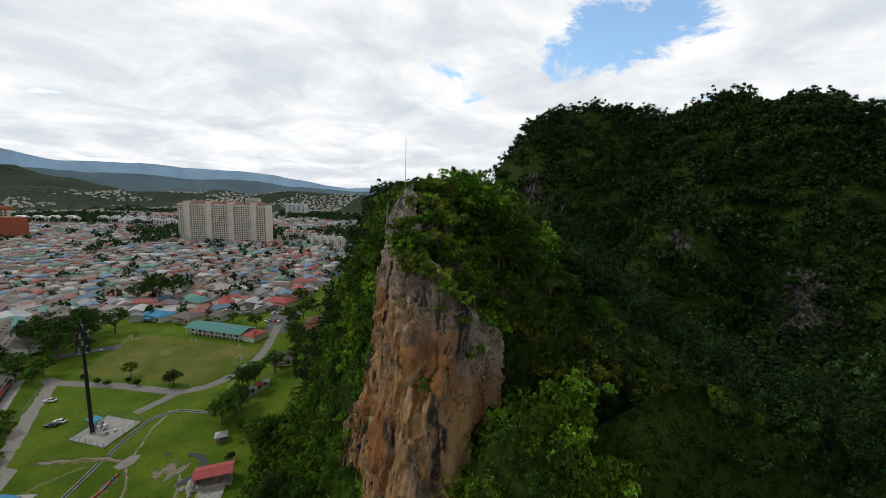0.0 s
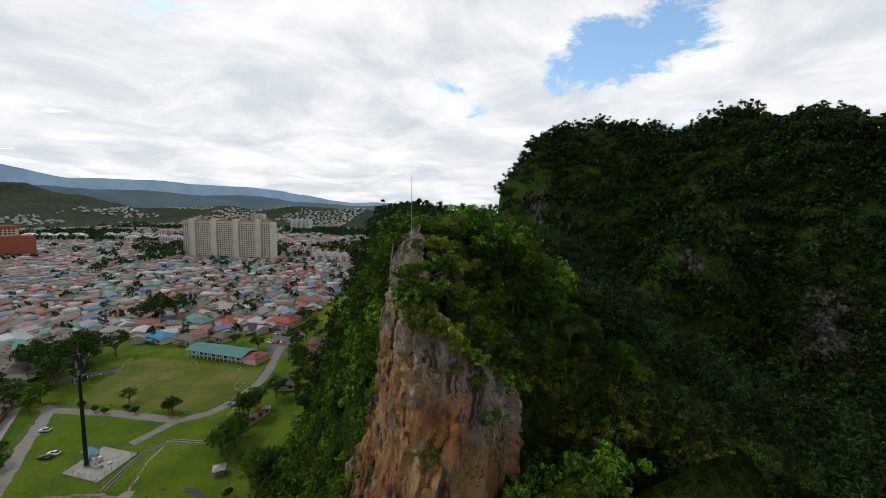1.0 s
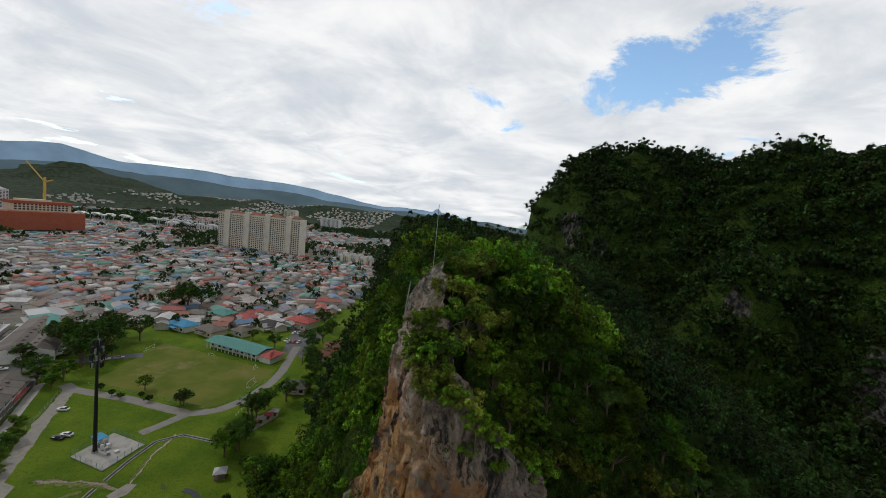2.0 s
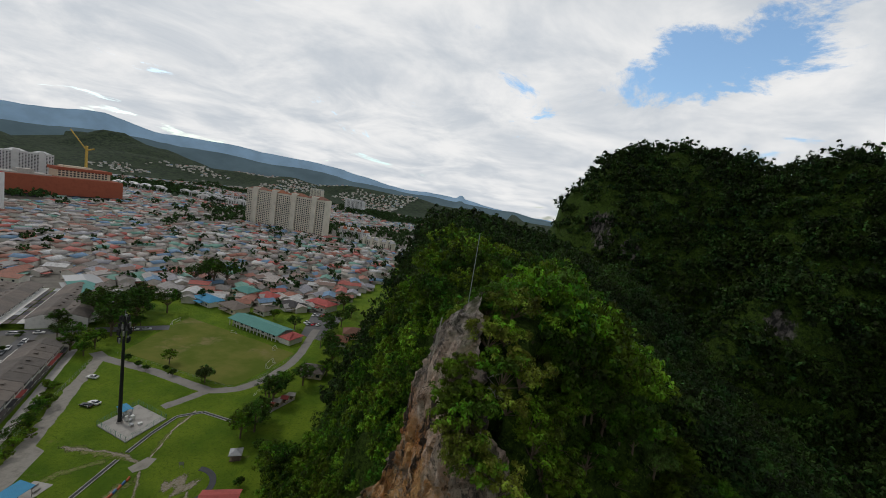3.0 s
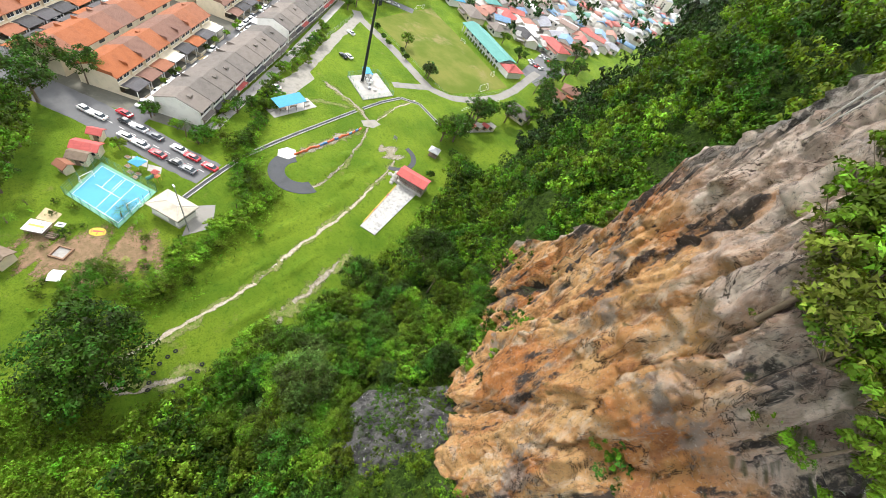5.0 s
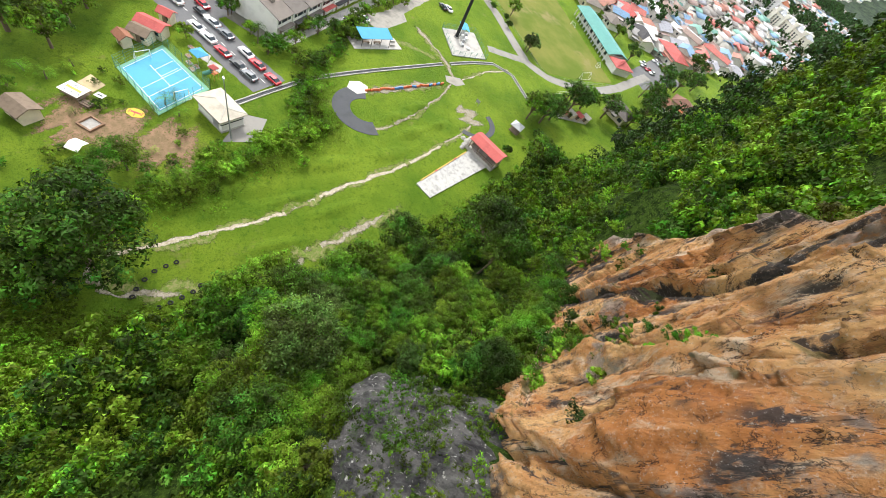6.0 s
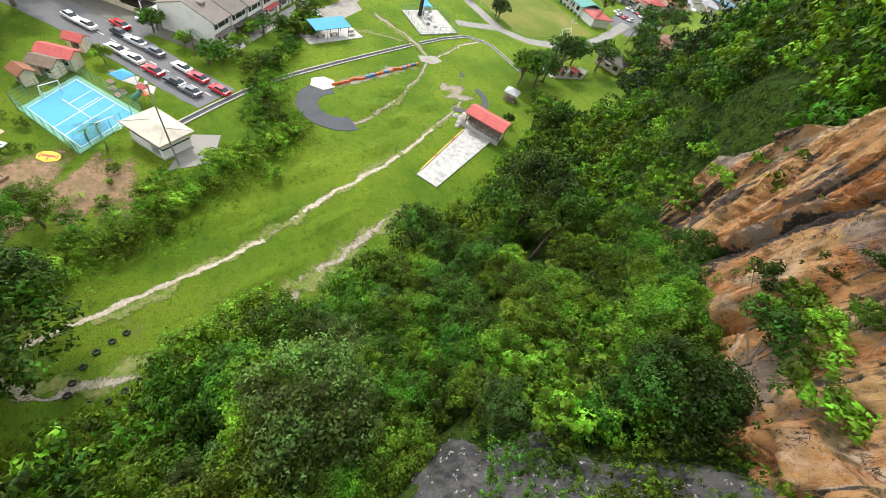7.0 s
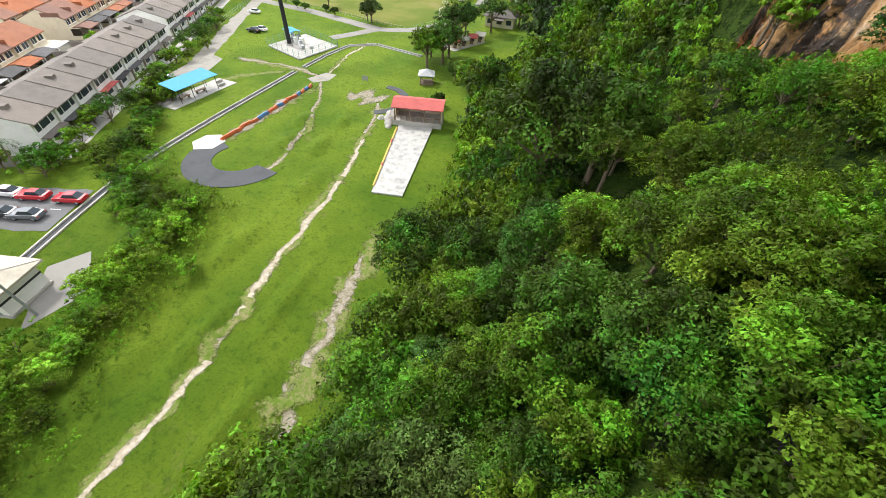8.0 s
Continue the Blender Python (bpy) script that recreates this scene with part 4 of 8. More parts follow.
def hill_forest():
    rng = np.random.default_rng(11)
    p = np.concatenate([scatter(-100, 310, 60, 320, 4.8, rng), scatter(20, 250, 0, 60, 5.6, rng)])
    z = height(p[:, 0], p[:, 1])
    up = p[:, 0] - foot_x(p[:, 1])
    r = np.hypot(p[:, 0], p[:, 1])
    near = (p[:, 0] > -80) & (p[:, 0] < 48) & (p[:, 1] < 118) & (p[:, 1] > -30)
    keep = (up > 2.5) & ~near & (r < 308) & (z > 2)
    # more crowns where the hill is steep
    e = scatter(20, 230, 60, 300, 4.4, rng)
    g = steepness(e[:, 0], e[:, 1])
    e = e[(rng.random(len(e)) < np.clip((g - 0.6) * 0.8, 0, 1)) & (np.hypot(e[:, 0], e[:, 1]) < 300) & (e[:, 0] > 48)]
    p, z = np.concatenate([p[keep], e]), np.concatenate([z[keep], height(e[:, 0], e[:, 1])])
    keep = np.ones(len(p), bool)
    # bare rock walls in the hill
    for bx, by, br in BARE:
        keep &= np.hypot(p[:, 0] - bx, p[:, 1] - by) > br
    q = np.column_stack([p[keep], z[keep] - 2.5, rng.choice([0.55, 0.75, 0.95, 1.2, 1.4], keep.sum())])
    far = np.hypot(q[:, 0], q[:, 1]) > 150
    crown_cloud("hill_forest", q[~far], rng, 4.4, MAT["leaf_shaded"], "dense dark green forest in the valley beside the outcrop, shade in its colour", (26, 20), 0.55)
    crown_cloud("hill_forest", q[far], rng, 4.4, MAT["leaf_shaded"], "dense dark green forest covering the limestone hills, shade in its colour", (16, 14), 1.05)


BARE = [(131, 140, 6), (137, 147, 5), (127, 134, 4.5), (48, 253, 3.5), (91, 157, 2.5), (74, 196, 2.5), (60, 232, 2.5), (46, 243, 2.5)]
hill_forest()

# ---- building helpers ----
def box(x0, x1, y0, y1, z0, z1):
    v = np.array([(x, y, z) for z in (z0, z1) for y in (y0, y1) for x in (x0, x1)], float)
    f = np.array([(0, 2, 3, 1), (4, 5, 7, 6), (0, 1, 5, 4), (2, 6, 7, 3), (0, 4, 6, 2), (1, 3, 7, 5)])
    return v, f


def gable(x0, x1, y0, y1, z, rise, thick=0.18):
    """A saddle roof whose ridge runs along x, with thickness."""
    ym = (y0 + y1) / 2
    prof = [(y0, z - thick), (y0, z), (ym, z + rise), (y1, z), (y1, z - thick), (ym, z + rise - thick)]
    v = np.array([(x, *p) for x in (x0, x1) for p in prof], float)
    f = [(1, 2, 8, 7), (2, 3, 9, 8), (0, 1, 7, 6), (3, 4, 10, 9), (5, 0, 6, 11), (4, 5, 11, 10), (0, 5, 2, 1), (5, 4, 3, 2), (6, 7, 8, 11), (11, 8, 9, 10)]
    return v, np.array(f)


def hip(x0, x1, y0, y1, z, rise, inset=None, thick=0.15):
    ym, i = (y0 + y1) / 2, inset if inset is not None else (y1 - y0) / 2
    v = np.array([(x0, y0, z - thick), (x1, y0, z - thick), (x1, y1, z - thick), (x0, y1, z - thick), (x0, y0, z), (x1, y0, z), (x1, y1, z), (x0, y1, z), (x0 + i, ym, z + rise), (x1 - i, ym, z + rise)], float)
    f = [(0, 3, 2, 1), (0, 1, 5, 4), (1, 2, 6, 5), (2, 3, 7, 6), (3, 0, 4, 7), (4, 5, 9, 8), (6, 7, 8, 9), (5, 6, 9, 9), (7, 4, 8, 8)]
    return v, np.array(f)


def pent_wall(x0, x1, y0, y1, z1, rise):
    """Walls with gable ends under a roof whose ridge runs along x."""
    ym = (y0 + y1) / 2
    v = np.array([(x, y, z) for x in (x0, x1) for y, z in ((y0, 0), (y0, z1), (ym, z1 + rise), (y1, z1), (y1, 0))], float)
    f = [(0, 5, 6, 1), (4, 3, 8, 9), (0, 1, 3, 4), (1, 2, 3, 3), (5, 9, 8, 6), (6, 8, 7, 7), (0, 4, 9, 5), (1, 6, 7, 2), (2, 7, 8, 3)]
    return v, np.array(f)


def obj_mesh(name, parts, mat, smooth_shade=False):
    """One mesh from several arrays; corner-doubled quads become triangles."""
    v, f = join(parts) if isinstance(parts, list) else parts
    bm_faces = [tuple(dict.fromkeys(int(i) for i in q)) for q in f]
    me = bpy.data.meshes.new(name)
    me.from_pydata([tuple(map(float, p)) for p in v], [], [q for q in bm_faces if len(q) > 2])
    me.materials.append(mat)
    me.update()
    if smooth_shade:
        for p in me.polygons:
            p.use_smooth = True
    bm = bmesh.new()
    bm.from_mesh(me)
    bmesh.ops.recalc_face_normals(bm, faces=bm.faces)
    bm.to_mesh(me)
    bm.free()
    return me


def part(name, parts, mat, parent, label="", smooth_shade=False):
    ob = new(name, obj_mesh(name, parts, mat, smooth_shade))
    ob.parent = parent
    return tagged(ob, label)


def thing(name, label, category, m=None, group="", kind=""):
    ob = tagged(new(name), label, category, group, kind)
    if m is not None:
        ob.matrix_basis = m
    return ob


def roof_material(name, color, rib=0.3, vary=0.0, dirt=0.4):
    m = Nodes(name)
    c = m.mix(m.math("MULTIPLY", m.remap(m.noise(0.5, 5, 0.65), 0.4, 0.7), dirt), color, tuple(0.5 * a for a in color))
    c = m.mix(m.math("MULTIPLY", m.remap(m.noise(4.0, 4, 0.7, shift=(2, 2, 2)), 0.5, 0.75), dirt), c, tuple(min(1, 1.3 * a + 0.03) for a in color))
    if vary:
        c = m.hsv(c, 0.5, m.remap(m.random(), 0, 1, 1 - 0.4 * vary, 1 + 0.1 * vary), m.remap(m.random(), 0, 1, 1 - 0.35 * vary, 1 + 0.35 * vary))
    mp = m.node("ShaderNodeTexCoord")
    w = m.node("ShaderNodeTexWave", Vector=mp.outputs["Object"], Scale=1.0 / rib / 6.28 * 3.14, Distortion=0.0)
    return m.principled(c, 0.75, normal=m.bump(w.outputs[1], 0.05, 0.5), spec=0.25)


MAT["roof_grey"] = roof_material("weathered_brown_grey_roof_tiles", (0.175, 0.150, 0.132), vary=0.5)
MAT["roof_clay"] = roof_material("orange_clay_roof_tiles", (0.275, 0.098, 0.046), vary=0.7)
MAT["roof_red"] = roof_material("faded_red_metal_roof", (0.480, 0.110, 0.100))
MAT["roof_blue"] = roof_material("blue_metal_roof", (0.080, 0.330, 0.560), dirt=0.15)
MAT["roof_teal"] = roof_material("teal_metal_roof", (0.110, 0.300, 0.270), dirt=0.2)
MAT["roof_dark"] = roof_material("dark_porch_roof", (0.085, 0.080, 0.085), vary=0.6)
MAT["wall_white"] = plain("white_painted_render", (0.74, 0.73, 0.70), 0.8, dirt=0.3, scale=0.6)
MAT["wall_cream"] = plain("cream_painted_render", (0.66, 0.58, 0.44), 0.8, dirt=0.3, scale=0.6)
MAT["glass"] = plain("dark_window_glass", (0.035, 0.045, 0.055), 0.15, dirt=0.1, spec=0.5)
MAT["concrete"] = plain("weathered_concrete", (0.44, 0.42, 0.39), 0.9, dirt=0.6, scale=0.35, bumpy=0.02)
MAT["asphalt"] = plain("grey_asphalt", (0.150, 0.150, 0.155), 0.9, dirt=0.35, scale=0.25, bumpy=0.02)
MAT["old_road"] = plain("pale_worn_road", (0.270, 0.255, 0.235), 0.9, dirt=0.4, scale=0.25, bumpy=0.02)
MAT["tarmac"] = plain("dark_track_tarmac", (0.075, 0.078, 0.085), 0.9, dirt=0.45, scale=0.3, bumpy=0.02)
MAT["gravel"] = plain("pale_gravel_and_dirt", (0.310, 0.290, 0.255), 0.95, dirt=0.6, scale=0.5, bumpy=0.05)
MAT["dirt"] = plain("reddish_bare_earth", (0.270, 0.165, 0.105), 0.95, dirt=0.6, scale=0.3, bumpy=0.06)
MAT["white"] = plain("white_paint", (0.80, 0.80, 0.78), 0.6, dirt=0.15)
MAT["metal_grey"] = plain("grey_galvanised_metal", (0.36, 0.37, 0.38), 0.5, 0.5, dirt=0.3)
MAT["metal_black"] = plain("black_painted_steel", (0.030, 0.032, 0.036), 0.55, 0.2, dirt=0.2)
MAT["wood"] = plain("weathered_wood", (0.20, 0.15, 0.11), 0.85, dirt=0.5, bumpy=0.03)

dead_branches()

# the terraces run along U; W points away from the lawn
U, W = Vector((-0.660, 0.751, 0)), Vector((-0.751, -0.660, 0))
TERRACE = Vector((-117.5, 45.5, 0))


def terrace_pose(u, w, flip=False):
    """A pose whose x runs along the terrace; its -y (front) faces the lawn, or away from it when flipped."""
    p = TERRACE + U * u + W * w
    x, y = (U, W) if not flip else (-U, -W)
    m = Matrix((( x.x, y.x, 0, p.x), (x.y, y.y, 0, p.y), (0, 0, 1, 0), (0, 0, 0, 1)))
    return m


def make_terrace_house(label, roof, width, depth, wall, porch_mat, second, distant=False, porch=True):
    """A two-storey terrace house: x along the row, front towards -y."""
    h = thing("terrace_house", label, "house")
    hw = width / 2
    part("wall", [pent_wall(-hw, hw, 0, depth, 5.2, 2.2), box(-hw - 0.08, -hw + 0.10, -0.6, 0, 0, 5.0), box(-hw + 0.1, hw, -2.9, -0.02, 2.75, 2.95)], wall, h)
    part("roof", [gable(-hw - 0.05, hw + 0.05, -0.7, depth + 0.7, 5.15, 2.45), box(-hw - 0.02, -hw + 0.16, 0.2, depth * 0.45, 5.6, 6.6) if second else box(-0.5, 0.6, depth * 0.62, depth * 0.72, 6.0, 7.3)], roof, h)
    if distant:
        for x0, x1 in ((-hw + 0.7, -0.35), (0.5, hw - 0.7)):
            part("window", [box(x0, x1, -0.05, 0.02, 3.5, 4.7)], MAT["glass"], h, "dark glazed window")
        part("porch_roof", [box(-hw + 0.4, hw - 0.4, -5.2, -0.3, 2.8, 2.92)], porch_mat, h, "car porch roof")
        return h
    for x0, x1 in ((-hw + 0.7, -0.35), (0.5, hw - 0.7)):
        w = part("window", [box(x0, x1, -0.05, 0.02, 3.5, 4.7)], MAT["glass"], h, "dark glazed window")
        part("frame", [box(x0 - 0.08, x1 + 0.08, -0.09, 0.0, 4.7, 4.8), box(x0 - 0.08, x1 + 0.08, -0.12, 0.0, 3.38, 3.5), box((x0 + x1) / 2 - 0.04, (x0 + x1) / 2 + 0.04, -0.08, 0.0, 3.5, 4.7)], MAT["white"], w)
    part("window", [box(-1.2, 1.2, depth - 0.02, depth + 0.05, 3.5, 4.6)], MAT["glass"], h, "dark glazed window")
    part("door", [box(-hw + 0.9, hw - 1.2, -0.06, 0.02, 0.1, 2.3)], MAT["wood"], h, "sliding front door behind the porch")
    if not porch:
        # the row beside the lawn turns its back with kitchen windows and awnings to the lane
        for x0, x1 in ((-hw + 0.6, -1.5), (1.5, hw - 0.6)):
            part("window", [box(x0, x1, depth - 0.02, depth + 0.05, 3.5, 4.7)], MAT["glass"], h, "dark glazed window")
        part("window", [box(-1.9, 0.3, depth - 0.02, depth + 0.05, 0.9, 2.2)], MAT["glass"], h, "dark glazed window")
        part("back_door", [box(1.0, 2.0, depth - 0.02, depth + 0.06, 0.05, 2.1)], MAT["wood"], h)
        part("awning", [box(-hw + 0.3, hw - 0.3, depth + 0.05, depth + 1.5, 2.55, 2.66)], porch_mat, h, "lean-to awning over the back door")
        return h
    part("porch_roof", [gable(-hw + 0.3, hw - 0.3, -5.4, -0.3, 2.85, 0.55, 0.12) if second else box(-hw + 0.4, hw - 0.4, -5.2, -0.3, 2.8, 2.92)], porch_mat, h, "car porch roof")
    for x in (-hw + 0.5, hw - 0.5):
        part("post", [box(x - 0.1, x + 0.1, -5.1, -4.9, 0, 2.85)], MAT["white"], h)
    part("front_wall", [box(-hw, hw * 0.1, -6.3, -6.15, 0, 1.0), box(-hw - 0.07, -hw + 0.07, -6.3, -0.6, 0, 1.1)], wall, h)
    part("gate", [box(hw * 0.1 + 0.05 + i * 0.3, hw * 0.1 + 0.11 + i * 0.3, -6.25, -6.2, 0.05, 1.15) for i in range(9)], MAT["metal_grey"], h)
    return h


def terraces():
    porches = [MAT["roof_dark"], MAT["roof_clay"], MAT["roof_grey"], MAT["metal_grey"], MAT["roof_red"]]
    grey = [make_terrace_house("white terrace house with a brown-grey tiled roof", MAT["roof_grey"], 6.4, 12.2, MAT["wall_white"], porches[[2, 0, 4][i]], i == 1, porch=False) for i in range(3)]
    clay = [make_terrace_house("cream terrace house with an orange clay-tiled roof", MAT["roof_clay"], 6.4, 10.0, MAT["wall_cream"], porches[[1, 0, 3][i]], i != 2) for i in range(3)]
    far_grey = [make_terrace_house("white terrace house with a brown-grey tiled roof", MAT["roof_grey"], 6.4, 12.5, MAT["wall_white"], porches[[2, 0, 3][i]], False, True) for i in range(3)]
    far_clay = [make_terrace_house("cream terrace house with an orange clay-tiled roof", MAT["roof_clay"], 6.4, 11.5, MAT["wall_cream"], porches[[1, 0, 3][i]], False, True) for i in range(3)]
    used = set()
    rng = random.Random(4)

    def put(kinds, u, w, flip, group):
        k = kinds[rng.randrange(3)]
        m = terrace_pose(u, w, flip)
        if k.name not in used:
            used.add(k.name)
            k.matrix_basis = m
            tagged(k, group=group)
        else:
            tagged(copy_thing(k, m), group=group)

    for i in range(9):
        put(grey, 5.0 + 6.45 * i, 8.6 - 0.35 * i, True, "grey-roofed terrace beside the lawn")
    for i in range(9):
        put(grey, 69.5 + 6.45 * i, 7.2 - 0.3 * i, True, "grey-roofed terrace beside the lawn")
    for u0, n in ((4, 8), (66, 10)):
        for i in range(n):
            put(clay, u0 + 3.2 + 6.45 * i, 20.0, False, "orange-roofed terrace across the street")
            put(clay, u0 + 3.2 + 6.45 * i, 43.6, True, "orange-roofed terrace backing on the first")
    for u0, n in ((12, 8), (66, 12)):
        for i in range(n):
            put(clay, u0 + 6.45 * i, 55.5, False, "orange-roofed terrace on the second street")
            put(clay, u0 + 6.45 * i, 79.5, True, "orange-roofed terrace on the third street")
    for w0, fl in ((-8, False), (15, True), (26, False), (49, True), (60, False), (83, True)):
        for i in range(10):
            put(far_grey if w0 < 55 else far_clay, 160 + 6.45 * i, w0, fl, "terraces beyond the cross street")
    for w0, fl in ((94, False), (118, True), (130, False), (154, True)):
        for i in range(10):
            put(far_clay, 166 + 6.45 * i, w0, fl, "terraces beyond the cross street")
    for w0, fl in ((93, False), (117, True), (130, False), (154, True)):
        for i in range(17):
            put(far_clay if w0 < 120 else far_grey, 40 + 6.45 * i + (6 if i > 8 else 0), w0, fl, "terraces on the farther streets")


terraces()


def flat_poly(name, pts, z, mat, label, category, kind="structure", lift=0.05):
    """A thin sheet of made ground, a little thick."""
    bm = bmesh.new()
    top = [bm.verts.new((x, y, z)) for x, y in pts]
    low = [bm.verts.new((x, y, -0.2)) for x, y in pts]
    bm.faces.new(top)
    for i in range(len(pts)):
        j = (i + 1) % len(pts)
        bm.faces.new((low[i], low[j], top[j], top[i]))
    bmesh.ops.recalc_face_normals(bm, faces=bm.faces)
    me = bpy.data.meshes.new(name)
    bm.to_mesh(me)
    bm.free()
    me.materials.append(mat)
    return tagged(new(name, me), label, category, kind=kind)


# low humps of the lawn: place, half widths, height, turn
MOUNDS = [(-87, 74, 3.2, 7, 0.9, 0.3), (-81, 76, 2.6, 6, 0.8, 0.35), (-91, 82, 2.6, 6.5, 0.8, 0.25), (-84, 86, 2.4, 5, 0.7, 0.4), (-74, 66, 3, 8, 0.7, 0.2), (-72, 50, 3, 9, 0.8, 0.15), (-59.5, 48, 2.2, 9, 0.6, 0.2), (-53, 34, 2.2, 9, 0.7, 0.1), (-67, 34, 3, 10, 0.7, 0.1), (-63.5, 40, 2.0, 7, 0.6, 0.2)]


def mound_height(x, y):
    z = np.zeros_like(np.asarray(x, float))
    for mx, my, rx, ry, h, a in MOUNDS:
        c, s = math.cos(a), math.sin(a)
        px, py = (x - mx) * c + (y - my) * s, -(x - mx) * s + (y - my) * c
        r = np.hypot(px / rx, py / ry)
        z = np.maximum(z, h * (1 - smooth(r)) - 0.02 * (r < 1))
    return np.maximum(z, 0)


def ribbon(name, pts, width, z, mat, label, category, rag=0.25, step=0.8, kind="structure", seed=1, soft=False):
    """A path of uneven width along a smooth line."""
    p = np.array(pts, float)
    t = np.concatenate([[0], np.cumsum(np.hypot(*np.diff(p, axis=0).T))])
    s = np.arange(0, t[-1], step)
    x, y = np.interp(s, t, p[:, 0]), np.interp(s, t, p[:, 1])
    k = np.ones(7) / 7
    x, y = (np.convolve(np.pad(a, 3, "edge"), k, "valid") for a in (x, y))
    dx, dy = np.gradient(x), np.gradient(y)
    n = np.hypot(dx, dy) + 1e-9
    wl = width / 2 * (1 + rag * 2 * fbm(s / 2.3, s * 0 + seed, 3, seed)) + rag * fbm(s / 9, s * 0, 2, seed + 5)
    wr = width / 2 * (1 + rag * 2 * fbm(s / 2.3, s * 0 + seed + 9, 3, seed + 1)) - rag * fbm(s / 9, s * 0, 2, seed + 5)
    a = np.stack([x - dy / n * wl, y + dx / n * wl, mound_height(x - dy / n * wl, y + dx / n * wl) + z], 1)
    b = np.stack([x + dy / n * wr, y - dx / n * wr, mound_height(x + dy / n * wr, y - dx / n * wr) + z], 1)
    if soft:
        # five rows across, with a value that fades to both edges
        q = np.stack([a + (b - a) * k for k in (0, 0.25, 0.5, 0.75, 1)], 1)
        me = mesh_from(name, q.reshape(-1, 3), grid_faces(len(s), 5), mat)
        fade = np.tile(np.array([0, 0.6, 1, 0.6, 0], np.float32), (len(s), 1)) * smooth(np.minimum(s, s[-1] - s) / min(2 * width, s[-1] / 4) + 0.15)[:, None]
        at = me.attributes.new("fade", "FLOAT", "POINT")
        at.data.foreach_set("value", fade.ravel().astype(np.float32))
        return tagged(new(name, me), label, category, kind=kind)
    v = np.stack([a, b], 1).reshape(-1, 3)
    i = np.arange(len(s) - 1) * 2
    me = mesh_from(name, v, np.stack([i, i + 1, i + 3, i + 2], 1), mat)
    return tagged(new(name, me), label, category, kind=kind)


def tp(u, w):
    p = TERRACE + U * u + W * w
    return (p.x, p.y)


flat_poly("quarter_ground", [tp(-2, -3.5), tp(150, -9), tp(152, 60), tp(240, 60), tp(240, 175), tp(20, 175), tp(20, 95), tp(-2, 60)], 0.02, plain("paved_yards_and_verges", (0.155, 0.150, 0.125), 0.95, dirt=0.7, scale=0.12, bumpy=0.04), "grey paved yards and verges between the terraces", "ground")
# streets between the terraces
ribbon("road", [tp(-9, 11.8), tp(60, 11.2), tp(153, 10.4)], 6.0, 0.04, MAT["asphalt"], "grey asphalt street between the terraces", "road", 0.02)
ribbon("road", [tp(-12, 49.5), tp(153, 49.5)], 7, 0.045, MAT["asphalt"], "grey asphalt street between orange-roofed terraces", "road", 0.02)
ribbon("road", [tp(152, -45), tp(152, 120)], 7, 0.05, MAT["asphalt"], "asphalt cross street behind the terraces", "road", 0.02)
ribbon("road", [(-96.4, 43.6), (-105.4, 38.6), (-118.4, 32.6), (-131.4, 25.6), (-147.4, 15.1), (-190, -16)], 9.5, 0.055, MAT["asphalt"], "asphalt street with parked cars before the terrace ends", "road", 0.03)
ribbon("pavement", [tp(-1, -5.9), tp(60, -9.0), tp(128, -9.9)], 3.2, 0.035, MAT["concrete"], "concrete back lane beside the grey-roofed terrace", "pavement", 0.05)


# ---- the town ----
TOWN_COLOURS = [(0.388, 0.372, 0.364), (0.248, 0.229, 0.217), (0.496, 0.449, 0.426), (0.465, 0.139, 0.116), (0.388, 0.178, 0.132), (0.171, 0.295, 0.449), (0.171, 0.357, 0.295), (0.62, 0.62, 0.62), (0.295, 0.209, 0.178), (0.341, 0.341, 0.38)]


def town_roof_material(name, per_island):
    m = Nodes(name)
    r = m.nt.nodes.new("ShaderNodeValToRGB")
    r.color_ramp.interpolation = "CONSTANT"
    el = r.color_ramp.elements
    while len(el) < len(TOWN_COLOURS):
        el.new(0.5)
    for i, c in enumerate(TOWN_COLOURS):
        el[i].position = i / len(TOWN_COLOURS)
        el[i].color = (*c, 1)
    m.put(r.inputs[0], m.island if per_island else m.random())
    c = m.mix(m.math("MULTIPLY", m.remap(m.noise(0.8, 4, 0.7), 0.45, 0.7), 0.5), r.outputs[0], (0.12, 0.10, 0.09))
    return m.principled(c, 0.7, spec=0.25)


MAT["town_roof"] = town_roof_material("town_roofs", False)
MAT["town_roof_far"] = town_roof_material("town_roofs_far", True)
MAT["wall_town"] = plain("town_walls", (0.68, 0.65, 0.59), 0.85, dirt=0.5, scale=0.2)


def in_town(x, y):
    west = x < np.interp(y, [150, 230, 260, 420, 640, 900], [-400, -215, -128, -130, -170, -230])
    field = (x > -215) & (y < 232)
    left = (y > np.interp(x, [-900, -420, -330, -215], [150, 205, 215, 226]))
    u, w = (x - TERRACE.x) * U.x + (y - TERRACE.y) * U.y, (x - TERRACE.x) * W.x + (y - TERRACE.y) * W.y
    behind = (u > 246) & (w > 30) & (y < 640)
    return (west & left & ~field) | behind


